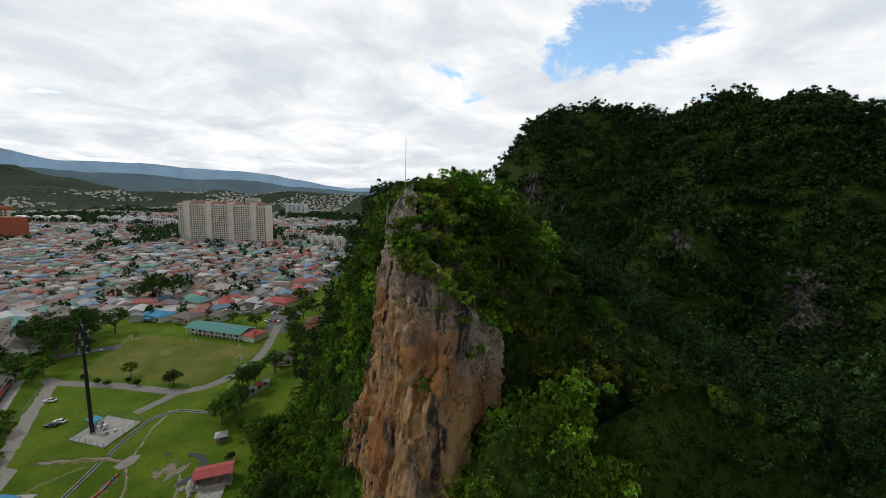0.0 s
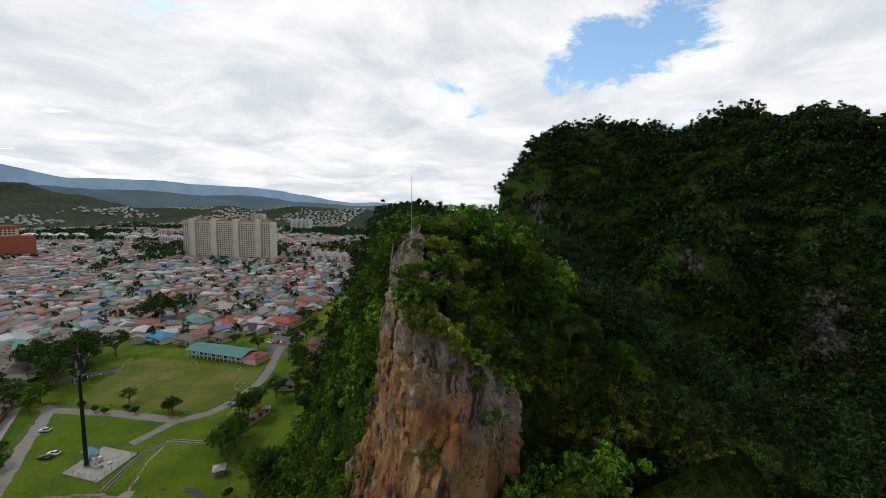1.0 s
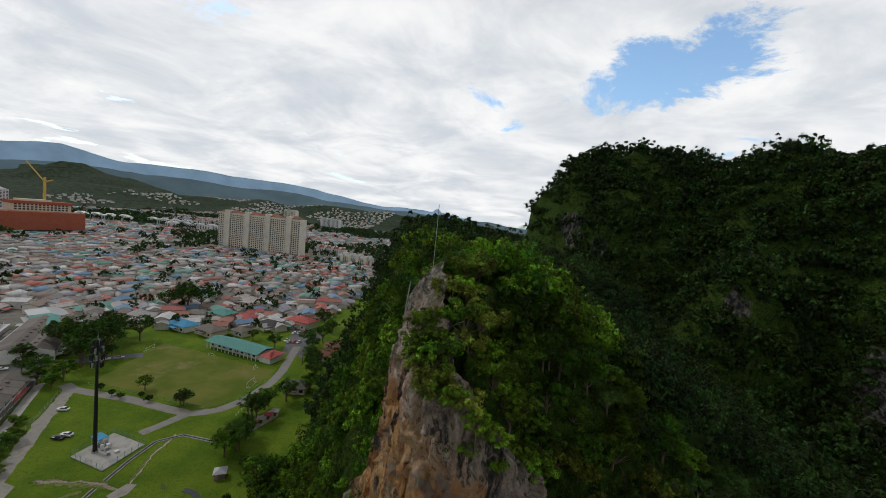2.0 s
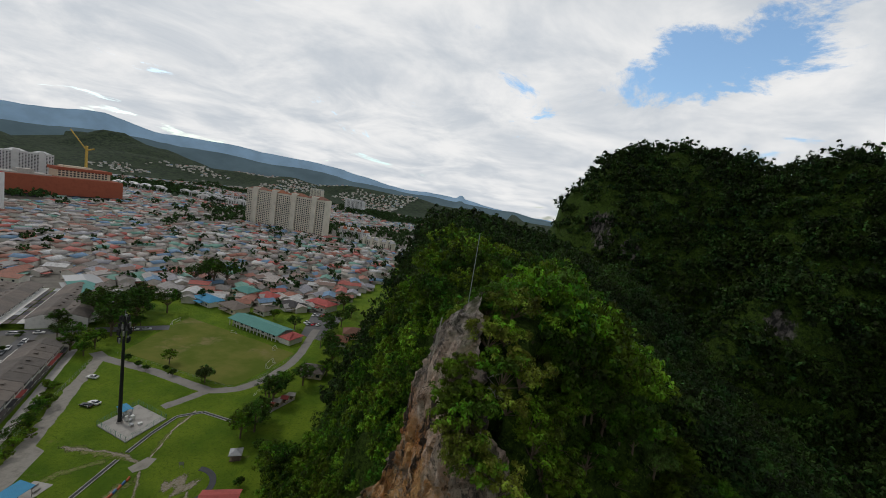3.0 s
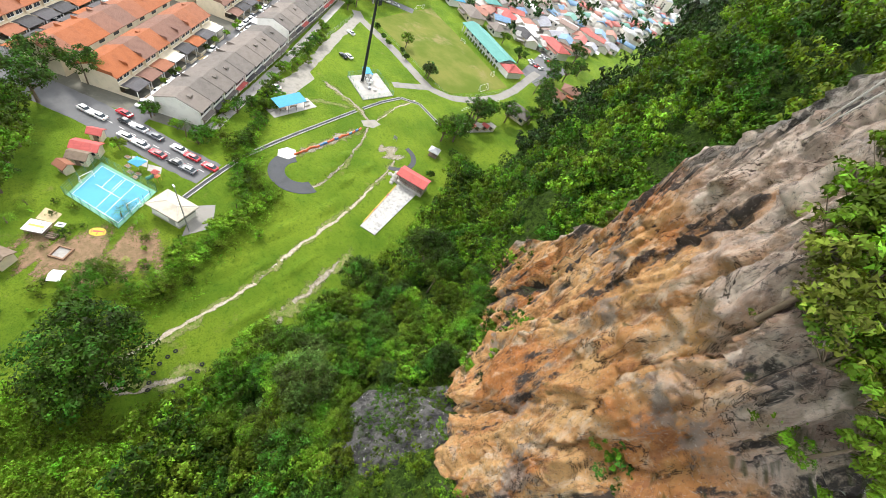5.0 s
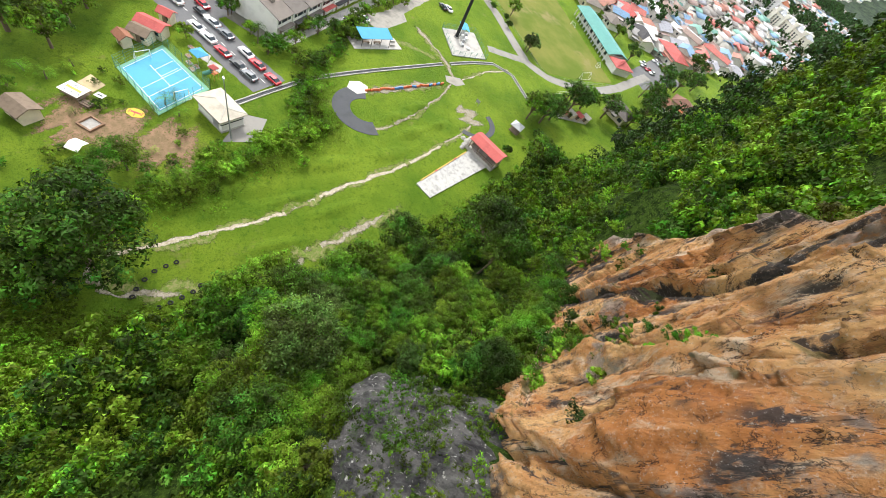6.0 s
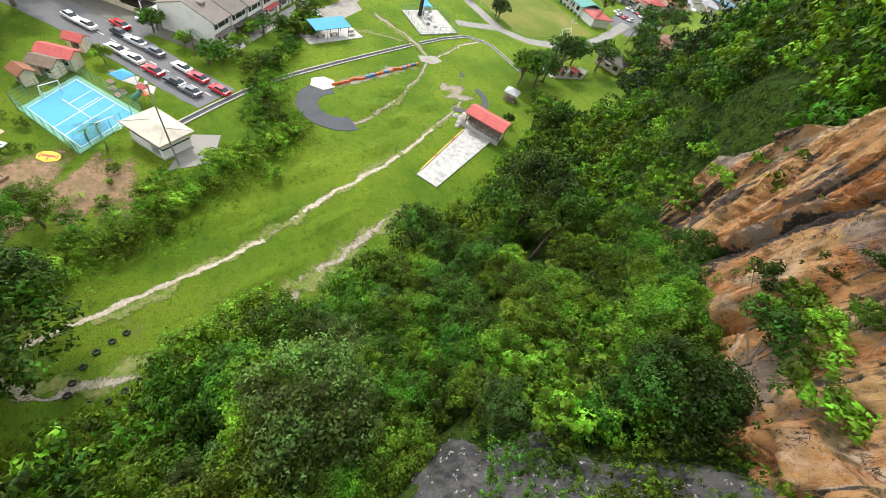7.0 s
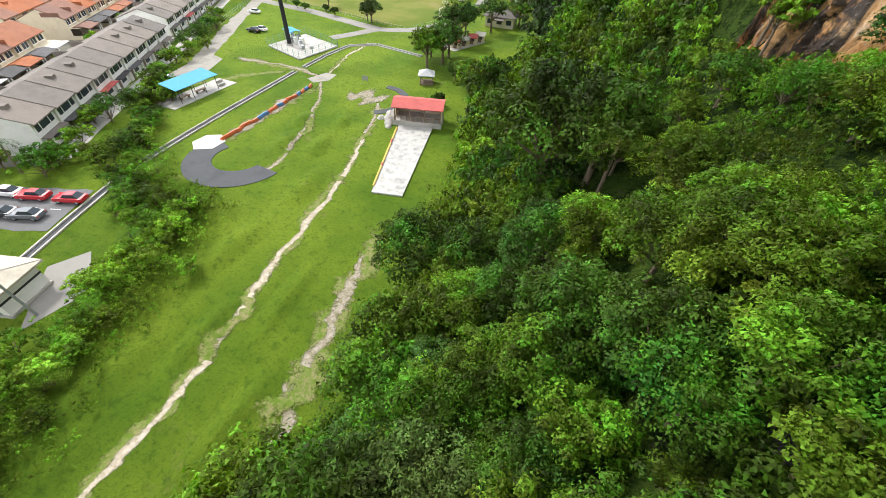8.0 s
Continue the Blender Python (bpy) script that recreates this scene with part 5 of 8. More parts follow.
def make_town():
    rng = np.random.default_rng(23)
    kinds = []
    for i in range(5):
        w, d, hgt = [(11, 8, 3.4), (13, 8.5, 5.5), (9.5, 7.5, 3.2), (12, 10, 3.6), (15, 8, 3.6)][i]
        k = thing("town_house", ["small low house with a metal roof in the town", "two-storey house with a coloured roof in the town", "small low house with a weathered roof in the town", "square low house with a hipped roof in the town", "long low house with a metal roof in the town"][i], "house")
        part("wall", [pent_wall(-w / 2, w / 2, -d / 2, d / 2, hgt, 1.5) if i != 3 else box(-w / 2, w / 2, -d / 2, d / 2, 0, hgt)], MAT["wall_town"], k)
        rf = part("roof", [gable(-w / 2 - 0.6, w / 2 + 0.6, -d / 2 - 0.7, d / 2 + 0.7, hgt, 1.8) if i != 3 else hip(-w / 2 - 0.6, w / 2 + 0.6, -d / 2 - 0.7, d / 2 + 0.7, hgt, 2.4)], MAT["town_roof"], k)
        part("lean_to_roof", [box(-w / 2, w / 2 * 0.4, -d / 2 - 3.6, -d / 2 - 0.1, hgt - 1.0, hgt - 0.85)], MAT["town_roof"], k)
        for x in (-w * 0.3, w * 0.1, w * 0.34):
            part("window", [box(x - 0.7, x + 0.7, -d / 2 - 0.06, -d / 2 + 0.02, 1.0, 2.3)], MAT["glass"], k)
            part("window", [box(x - 0.7, x + 0.7, d / 2 - 0.02, d / 2 + 0.06, 1.0, 2.3)], MAT["glass"], k)
        kinds.append(k)
    p = scatter(-470, -110, 90, 640, 12.6, rng)
    p = p[in_town(p[:, 0], p[:, 1])]
    far = np.concatenate([scatter(-1500, -120, 30, 1700, 15.5, rng), scatter(-2000, -600, 1500, 2400, 30, rng)])
    far = far[in_town(far[:, 0], far[:, 1]) & ~((far[:, 0] > -470) & (far[:, 1] < 640))]
    # open land and woods between the quarters
    open_land = fbm(far[:, 0] / 190, far[:, 1] / 190, 3, 77) > 0.10
    far = far[~open_land]
    order = np.argsort(np.hypot(p[:, 0], p[:, 1]))
    near, rest = p[order[:132]], p[order[132:]]
    used = set()
    base_dir = lambda x, y: 0.45 + 0.5 * math.floor(vnoise(np.array([x / 110]), np.array([y / 110]), 4)[0] * 4)
    for x, y in near:
        k = kinds[rng.integers(5)]
        m = Matrix.Translation((x, y, 0)) @ Matrix.Rotation(base_dir(x, y) + (math.pi / 2 if rng.random() < 0.4 else 0) + rng.normal() * 0.06, 4, "Z")
        if k.name not in used:
            used.add(k.name); k.matrix_basis = m; ob = k
        else:
            ob = copy_thing(k, m)
        tagged(ob, group="houses of the town")
    rv, rf, wv, wf, n1, n2 = [], [], [], [], 0, 0
    spots = np.concatenate([rest, far])
    lows = height(spots[:, 0], spots[:, 1])
    for (x, y), z0 in zip(spots, lows):
        a = base_dir(x, y) + (math.pi / 2 if rng.random() < 0.4 else 0)
        c, s = math.cos(a), math.sin(a)
        w, d, hgt = rng.uniform(9, 15), rng.uniform(7.5, 10), rng.choice([3.3, 3.6, 5.8, 6.2])
        for src, V, F, kk in ((gable(-w / 2 - 0.5, w / 2 + 0.5, -d / 2 - 0.6, d / 2 + 0.6, hgt, 1.8), rv, rf, 0), (box(-w / 2, w / 2, -d / 2, d / 2, -3, hgt + 0.2), wv, wf, 1)):
            v, f = src
            q = np.stack([v[:, 0] * c - v[:, 1] * s + x, v[:, 0] * s + v[:, 1] * c + y, v[:, 2] + z0], 1)
            V.append(q); F.append(f + (n1 if kk == 0 else n2))
            if kk == 0: n1 += len(v)
            else: n2 += len(v)
    far_town = thing("far_town", "crowded low houses of the far town with coloured roofs", "houses", kind="stuff")
    for nm, V, F, mt in (("roofs", rv, rf, "town_roof_far"), ("walls", wv, wf, "wall_town")):
        ob = new(nm, mesh_from(nm, np.concatenate(V), np.concatenate(F), MAT[mt], False))
        ob.parent = far_town
    # trees among the houses
    q = [(x, y, 1.0, rng.uniform(0.5, 1.2)) for x, y in np.concatenate([p[rng.random(len(p)) < 0.22] + rng.normal(size=(1, 2)) * 4])]
    tr = scatter(-1500, -120, 250, 1700, 19, rng)
    tr = tr[in_town(tr[:, 0], tr[:, 1]) & ((fbm(tr[:, 0] / 190, tr[:, 1] / 190, 3, 77) > 0.13) | (rng.random(len(tr)) < 0.05)) & ~((tr[:, 0] > -470) & (tr[:, 1] < 640))]
    q += [(x, y, z + 0.5, rng.uniform(1.1, 2.0)) for (x, y), z in zip(tr, height(tr[:, 0], tr[:, 1]))]
    crown_cloud("town_trees", q, rng, 4.6, MAT["leaf_town"], "dark green trees scattered between the houses", (11, 9), 1.9, "trees")
    yard = flat_poly("town_ground", [(-128, 262), (-131, 420), (-172, 640), (-235, 920), (-900, 920), (-900, 60), tp(620, 420), tp(244, 420), tp(243, 60), (-222, 232), (-205, 236)], 0.03, MAT["yard"], "grey and earthy yards and lanes between the houses", "ground")


MAT["yard"] = plain("earth_and_paved_yards", (0.22, 0.205, 0.18), 0.95, dirt=0.7, scale=0.08, bumpy=0.05)
make_town()

# ---- the lawn, its paths and small buildings ----
def grass_material():
    m = Nodes("mown_field_grass")
    c = m.mix(m.remap(m.noise(0.05, 5, 0.6), 0.35, 0.65), (0.110, 0.150, 0.020), (0.200, 0.198, 0.048))
    c = m.mix(m.math("MULTIPLY", m.remap(m.noise(0.035, 5, 0.65, shift=(3, 1, 0)), 0.56, 0.68), 0.75), c, (0.300, 0.235, 0.120))
    c = m.mix(m.math("MULTIPLY", m.noise(2.0, 4, 0.7), 0.4), c, (0.060, 0.100, 0.012))
    return m.principled(c, 0.95, normal=m.bump(m.noise(6.0, 4, 0.7), 0.08, 0.5), spec=0.1)


MAT["field"] = grass_material()
flat_poly("playing_field", [(-176, 155), (-183, 180), (-189, 207), (-150, 200.5), (-109, 193), (-109.5, 172), (-112, 153), (-116, 150.5), (-150, 153.5)], 0.03, MAT["field"], "worn yellowish green grass football field", "field")
ribbon("road", [(-185, 150), (-177, 147), (-150, 147), (-126, 144.5), (-117, 144), (-109, 150), (-104.5, 162), (-103.5, 180), (-106, 195), (-112, 215), (-117, 232)], 4.6, 0.06, MAT["old_road"], "pale worn road curving round the field", "road", 0.06, seed=3)
ribbon("road", [(-118, 145), (-121, 135), (-124, 126)], 4.0, 0.065, MAT["old_road"], "short pale driveway to the fenced pad", "road", 0.08, seed=4)
flat_poly("car_park", [(-136, 262), (-112, 262), (-106, 216), (-120, 218)], 0.05, MAT["asphalt"], "grey asphalt car park", "car park")
ribbon("gravel_track", [(-180, 149), (-172, 139), (-160, 122), (-147, 105.5), (-138, 94), (-132, 86), (-128, 78)], 4.4, 0.035, MAT["gravel"], "pale gravel track along the lawn", "track", 0.15, seed=6)
flat_poly("gravel_yard", [(-140, 97), (-133, 96), (-126, 84), (-124.5, 76), (-129, 74), (-134, 82)], 0.045, MAT["gravel"], "gravel patch where cars stand", "yard")
def worn_material(name, thin, bare, size=1.1):
    """Ground worn by feet, breaking up into the grass at its edges."""
    m = Nodes(name)
    k = m.remap(m.noise(size, 6, 0.75), 0.38, 0.66)
    c = m.mix(k, thin, bare)
    c = m.mix(m.math("MULTIPLY", m.remap(m.noise(5.0, 5, 0.7, shift=(3, 1, 2)), 0.50, 0.68), 0.6), c, tuple(0.5 * a for a in thin))
    p = m.node("ShaderNodeBsdfPrincipled", Base_Color=c, Roughness=0.95, Normal=m.bump(m.noise(7.0, 4, 0.7), 0.06, 0.5))
    p.inputs["Specular IOR Level"].default_value = 0.1
    at = m.nt.nodes.new("ShaderNodeAttribute")
    at.attribute_name = "fade"
    f = m.math("ADD", at.outputs["Fac"], m.math("MULTIPLY", m.math("SUBTRACT", m.noise(2.2, 6, 0.75, shift=(8, 2, 2)), 0.5), 2.0))
    mx = m.node("ShaderNodeMixShader", Fac=m.remap(f, 0.35, 0.75))
    m.nt.links.new(m.nt.nodes.new("ShaderNodeBsdfTransparent").outputs[0], mx.inputs[1])
    m.nt.links.new(p.outputs[0], mx.inputs[2])
    m.nt.links.new(mx.outputs[0], m.out.inputs[0])
    return m.mat


MAT["worn"] = worn_material("thin_worn_grass", (0.100, 0.165, 0.018), (0.240, 0.215, 0.105))
MAT["bare_path"] = worn_material("bare_trodden_path", (0.330, 0.290, 0.205), (0.520, 0.460, 0.375), 1.6)
MAT["bare_stones"] = worn_material("bare_stony_soil", (0.200, 0.180, 0.110), (0.380, 0.335, 0.285), 1.4)
for k, (pts, w) in enumerate([([(-56.5, 8), (-56.6, 14), (-57.3, 22), (-58.6, 31), (-60.5, 38), (-63.2, 46), (-65.3, 53), (-67.5, 60), (-70.5, 69.5), (-74, 78), (-76.5, 84), (-80, 92), (-84, 99)], 2.6), ([(-103, 101), (-112, 103), (-121, 101), (-133, 98)], 3.0), ([(-82, 64), (-84.5, 72), (-88, 80), (-95, 92), (-102.5, 100.5)], 2.2), ([(-48.5, 33), (-49.3, 38), (-51.5, 44.5), (-54.9, 54), (-57, 60), (-59, 66)], 4.2), ([(-96, 64), (-98.4, 78), (-100.2, 87), (-102, 99)], 4.5), ([(-128, 72), (-124, 84), (-119, 93), (-112, 101)], 3.0), ([(-103, 101), (-107, 112), (-110, 121), (-112, 132)], 2.0), ([(-56, 12), (-52, 8), (-49.5, 9.5), (-47.8, 15), (-47.6, 24)], 4.0)]):
    ribbon("worn_grass", pts, w, 0.018, MAT["worn"], "thin yellowish worn grass beside a path", "grass", 0.7, 0.5, seed=30 + k, soft=True)
MAT["sand"] = plain("pale_sandy_footpath", (0.50, 0.44, 0.36), 0.95, dirt=0.5, scale=0.6, bumpy=0.04)
ribbon("footpath", [(-56.5, 8), (-56.6, 14), (-57.3, 22), (-58.6, 31), (-60.5, 38), (-63.2, 46), (-65.3, 53), (-67.5, 60), (-70.5, 69.5), (-74, 78), (-76.5, 84)], 1.38, 0.03, MAT["bare_path"], "narrow pale trodden footpath across the grass", "path", 0.45, 0.5, seed=8, soft=True)
ribbon("footpath", [(-76.5, 84), (-80, 92), (-84, 99)], 1.01, 0.03, MAT["bare_stones"], "faint trodden footpath across the grass", "path", 0.5, 0.5, seed=9, soft=True)
ribbon("footpath", [(-103, 101), (-112, 103), (-121, 101), (-133, 98)], 2.32, 0.03, MAT["bare_stones"], "faint trodden footpath to the gravel track", "path", 0.6, 0.6, seed=10, soft=True)
ribbon("footpath", [(-82, 64), (-84.5, 72), (-88, 80), (-95, 92), (-102.5, 100.5)], 1.16, 0.03, MAT["bare_stones"], "faint worn line through the cycle course", "path", 0.6, 0.5, seed=12, soft=True)
ribbon("footpath", [(-103, 101), (-107, 112), (-110, 121), (-112, 132)], 1.16, 0.03, MAT["bare_path"], "trodden footpath towards the field", "path", 0.6, 0.5, seed=13, soft=True)
ribbon("stony_track", [(-48.5, 33), (-49.3, 38), (-51.5, 44.5), (-54.9, 54), (-57, 60)], 2.17, 0.03, MAT["bare_stones"], "stony bare track at the wood's edge", "track", 0.6, 0.5, seed=14, soft=True)
ribbon("footpath", [(-56.5, 8), (-53, 7), (-49.5, 9.5), (-48, 14), (-47.6, 20)], 1.74, 0.03, MAT["bare_stones"], "bare worn loop at the lawn's end", "path", 0.6, 0.5, seed=15, soft=True)
flat_poly("bare_patch", [(-106, 99), (-103, 98), (-101, 101), (-102, 105), (-105, 104.5)], 0.035, MAT["gravel"], "bare trampled patch where the paths meet", "bare ground")
ribbon("bare_patch", [(-93, 97), (-90, 98.5), (-86.5, 99), (-82, 98.5)], 8.5, 0.032, MAT["bare_stones"], "bare brown patch inside the bend", "bare ground", 0.6, 0.5, seed=17, soft=True)


def arc_band(cx, cy, r0, r1, a0, a1, squash=1.0, n=40):
    pts = [(cx + r1 * math.cos(a), cy + squash * r1 * math.sin(a)) for a in np.linspace(a0, a1, n)]
    return pts + [(cx + r0 * math.cos(a), cy + squash * r0 * math.sin(a)) for a in np.linspace(a1, a0, n)]


flat_poly("cycle_bend", arc_band(-89.4, 65.6, 4.4, 9.0, 2.85, 6.3, 1.0), 0.09, MAT["tarmac"], "dark tarmac bend of a small cycle course", "track")
flat_poly("cycle_bend", arc_band(-86, 99, 6.4, 8.2, -0.9, 1.75, 1.0), 0.09, MAT["tarmac"], "narrow dark tarmac bend of a cycle course", "track")
MAT["chalk"] = plain("spilled_white_stones", (0.62, 0.60, 0.56), 0.95, dirt=0.6, scale=1.0, bumpy=0.05)
flat_poly("stone_patch", [(-100.5, 64.5), (-98, 63), (-95.6, 65), (-96, 68), (-98.6, 69.2), (-100.6, 67.5)], 0.11, MAT["chalk"], "spilled white stones beside the tarmac bend", "rubble")
ribbon("stony_track", [(-96.5, 67), (-98.4, 78), (-100.2, 87), (-101.8, 96)], 3.77, 0.04, MAT["bare_stones"], "stony strip under the coloured barriers", "track", 0.5, 0.5, seed=16, soft=True)

MAT["plastic_orange"] = plain("faded_orange_plastic", (0.62, 0.16, 0.06), 0.5, dirt=0.4)
MAT["plastic_blue"] = plain("faded_blue_plastic", (0.10, 0.24, 0.48), 0.5, dirt=0.4)


def barriers():
    rng = random.Random(3)
    src = {}
    for name, mat in (("orange", "plastic_orange"), ("blue", "plastic_blue")):
        b = thing("track_barrier", f"faded {name} plastic barrier block lying on the stony strip", "barrier", group="barriers on the stony strip")
        part("block", [box(-0.75, 0.75, -0.28, 0.28, 0, 0.32)], MAT[mat], b)
        part("ridge", [box(-0.7, 0.7, -0.14, 0.14, 0.32, 0.55)], MAT[mat], b)
        src[name] = [b, False]
    for i in range(18):
        t = i / 17
        x, y = -96.8 - 4.8 * t + rng.uniform(-0.3, 0.3), 68.5 + 27 * t
        m = Matrix.Translation((x, y, 0.05)) @ Matrix.Rotation(1.75 + rng.uniform(-0.35, 0.35), 4, "Z")
        s = src["blue" if i in (6, 7, 10, 14, 16) else "orange"]
        if not s[1]:
            s[1] = True
            s[0].matrix_basis = m
        else:
            copy_thing(s[0], m)


barriers()


def mounds():
    """Low grassed humps of the cycle course."""
    for x, y, rx, ry, h, a in MOUNDS:
        nu, nv = 40, 12
        t, r = np.meshgrid(np.linspace(0, 2 * math.pi, nu), np.linspace(0, 1, nv), indexing="ij")
        px, py = rx * r * np.cos(t), ry * r * np.sin(t)
        c, s = math.cos(a), math.sin(a)
        v = np.stack([(x + px * c - py * s).ravel(), (y + px * s + py * c).ravel(), (h * (1 - smooth(r)) - 0.02).ravel()], 1)
        tagged(new("grass_mound", mesh_from("grass_mound", v, grid_faces(nu, nv), MAT["terrain"])), "low grassy hump of the cycle course", "mound", kind="structure")


mounds()


def beam(p, q, r, sides=6):
    return tube([p, q], [r, r], sides)


def drain(pts, label):
    """An open concrete drain: two kerb walls and a floor between them."""
    d = thing("drain", label, "drain", kind="structure")
    for (x0, y0), (x1, y1) in zip(pts[:-1], pts[1:]):
        L = math.hypot(x1 - x0, y1 - y0)
        a = math.atan2(y1 - y0, x1 - x0)
        m = Matrix.Translation((x0, y0, 0)) @ Matrix.Rotation(a, 4, "Z")
        for nm, parts, mt in (("kerb", [box(0, L, 0.42, 0.66, 0, 0.28), box(0, L, -0.66, -0.42, 0, 0.22)], "concrete"), ("channel", [box(0, L, -0.42, 0.42, 0, 0.05)], "tarmac")):
            o = part(nm, parts, MAT[mt], d)
            o.matrix_basis = m


drain([(-91, 35), (-94.5, 41.5), (-98, 48.5), (-101, 55.3), (-103.6, 65), (-105.8, 74.2), (-108.8, 88), (-111.5, 100.5)], "long open concrete drain across the lawn")
drain([(-112.0, 104.0), (-113.8, 114), (-114.4, 124.5), (-108.8, 130.5), (-92.5, 129.8)], "open concrete drain beside the fenced pad")


def fence(pts, high, label, mat="metal_grey", step=2.5, slats=3, group=""):
    f = thing("fence", label, "fence", group=group)
    for (x0, y0), (x1, y1) in zip(pts[:-1], pts[1:]):
        L = math.hypot(x1 - x0, y1 - y0)
        n = max(1, round(L / step))
        for i in range(n + 1):
            x, y = x0 + (x1 - x0) * i / n, y0 + (y1 - y0) * i / n
            part("post", [beam((x, y, 0), (x, y, high), 0.05)], MAT[mat], f)
        for k in range(slats):
            z = high * (0.15 + 0.83 * k / max(1, slats - 1))
            part("rail", [beam((x0, y0, z), (x1, y1, z), 0.025, 4)], MAT[mat], f)
    return f


PAD = [(-132.3, 110.4), (-132.0, 125.0), (-116.4, 122.0), (-116.7, 107.2)]
MAT["green_paint"] = plain("green_painted_wire", (0.10, 0.26, 0.20), 0.6, dirt=0.2)
pad_ob = flat_poly("concrete_pad", PAD, 0.25, MAT["concrete"], "raised weathered concrete pad with equipment", "pad")
fence(PAD + PAD[:1], 2.2, "green wire fence round the equipment pad", "green_paint", 2.6, 5)


def mast():
    m = thing("floodlight_mast", "tall black steel floodlight mast with antenna clusters", "mast", Matrix.Translation((-127.5, 114.2, 0.25)))
    part("footing", [tube([(0, 0, 0), (0, 0, 0.6)], [1.0, 0.9], 12)], MAT["concrete"], m)
    part("shaft", [tube([(0, 0, 0.5), (0, 0, 15), (0, 0, 39)], [0.62, 0.5, 0.3], 14)], MAT["metal_black"], m, smooth_shade=True)
    for z, n, r in ((30.5, 8, 1.5), (33.2, 8, 1.7), (35.6, 6, 1.5), (38.0, 6, 1.2)):
        ring = part("platform", [tube([(r * math.cos(a), r * math.sin(a), z) for a in np.linspace(0, 2 * math.pi, 17)], [0.07] * 17, 5)] + [beam((0, 0, z), (r * math.cos(a), r * math.sin(a), z), 0.05, 4) for a in np.linspace(0, 5.5, 6)], MAT["metal_black"], m)
        for k in range(n):
            a = 2 * math.pi * k / n
            c, s = r * math.cos(a), r * math.sin(a)
            part("antenna", [box(c - 0.22, c + 0.22, s - 0.2, s + 0.2, z - 0.6, z + 1.2)], MAT["metal_grey"] if (k + int(z)) % 4 == 0 else MAT["metal_black"], ring)
    part("aerial", [beam((0.2, 0, 39), (0.2, 0, 41.5), 0.05), beam((-0.3, 0.2, 39), (-0.3, 0.2, 40.6), 0.04)], MAT["metal_grey"], m)
    for k in range(4):
        a = k * math.pi / 2 + 0.4
        part("ladder_rung", [beam((0.62 * math.cos(a), 0.62 * math.sin(a), 1), (0.42 * math.cos(a), 0.42 * math.sin(a), 29), 0.06, 5)], MAT["metal_black"], m)


mast()


def pad_equipment():
    shed = thing("equipment_shelter", "small open shelter with a blue metal roof on the pad", "shelter", Matrix.Translation((-130.5, 118.5, 0.25)) @ Matrix.Rotation(-0.3, 4, "Z"))
    part("roof", [gable(-2.6, 2.6, -1.6, 1.6, 2.6, 0.4, 0.1)], MAT["roof_blue"], shed)
    for x, y in ((-2.3, -1.3), (2.3, -1.3), (2.3, 1.3), (-2.3, 1.3)):
        part("post", [box(x - 0.06, x + 0.06, y - 0.06, y + 0.06, 0, 2.6)], MAT["metal_grey"], shed)
    for i, (x, y, w, d, h) in enumerate([(-130.5, 118.5, 1.6, 1.0, 1.8), (-127.5, 118, 1.0, 0.8, 1.9), (-125.6, 117.2, 1.2, 0.9, 1.6), (-124.5, 115.5, 0.9, 0.9, 1.4), (-126.6, 115.8, 0.8, 0.8, 1.9), (-122.6, 114.2, 1.4, 1.0, 0.9), (-121, 116, 1.0, 1.2, 0.7), (-129, 116.6, 0.8, 0.7, 1.2)]):
        c = thing("equipment_cabinet", "pale grey metal equipment cabinet standing on the pad", "cabinet", Matrix.Translation((x, y, 0.25)) @ Matrix.Rotation(-0.3, 4, "Z"), "cabinets on the pad")
        part("body", [box(-w / 2, w / 2, -d / 2, d / 2, 0.12, h)], MAT["metal_grey"] if i % 2 else MAT["white"], c)
        part("plinth", [box(-w / 2 - 0.05, w / 2 + 0.05, -d / 2 - 0.05, d / 2 + 0.05, 0, 0.12)], MAT["concrete"], c)
        part("door", [box(-w / 2 + 0.08, w / 2 - 0.08, -d / 2 - 0.03, -d / 2, 0.2, h - 0.1)], MAT["white"], c)


pad_equipment()


def open_shelter():
    s = thing("picnic_shelter", "open shelter with a long blue metal roof on steel posts", "shelter", Matrix.Translation((-118.4, 77.8, 0)) @ Matrix.Rotation(math.radians(97), 4, "Z"))
    part("roof", [(np.array([(x, y, 3.0 + 0.16 * (y + 2.2) + dz) for dz in (0, 0.1) for y in (-2.2, 2.2) for x in (-5.4, 5.4)], float), box(0, 1, 0, 1, 0, 1)[1])], MAT["roof_blue"], s)
    for x in (-4.8, -1.6, 1.6, 4.8):
        for y in (-1.8, 1.8):
            part("post", [beam((x, y, 0), (x, y, 3.0 + 0.16 * (y + 2.2)), 0.07)], MAT["metal_black"], s)
        part("rafter", [beam((x, -2.0, 2.98), (x, 2.0, 3.6), 0.05, 4)], MAT["metal_black"], s)
    part("floor", [box(-7.4, 9.4, -2.6, 3.0, 0, 0.12)], MAT["concrete"], s, "cracked concrete floor slab")
    for x in (-2.5, 1.5):
        part("bench", [box(x - 1.2, x + 1.2, -0.4, 0.4, 0.62, 0.7), box(x - 1.0, x - 0.85, -0.3, 0.3, 0.12, 0.62), box(x + 0.85, x + 1.0, -0.3, 0.3, 0.12, 0.62)], MAT["wood"], s)
    for x, y in ((6.4, -1.2), (7.6, 0.8), (-6.4, 0.6)):
        part("low_wall", [box(x - 0.9, x + 0.9, y - 0.12, y + 0.12, 0.12, 0.6)], MAT["concrete"], s)


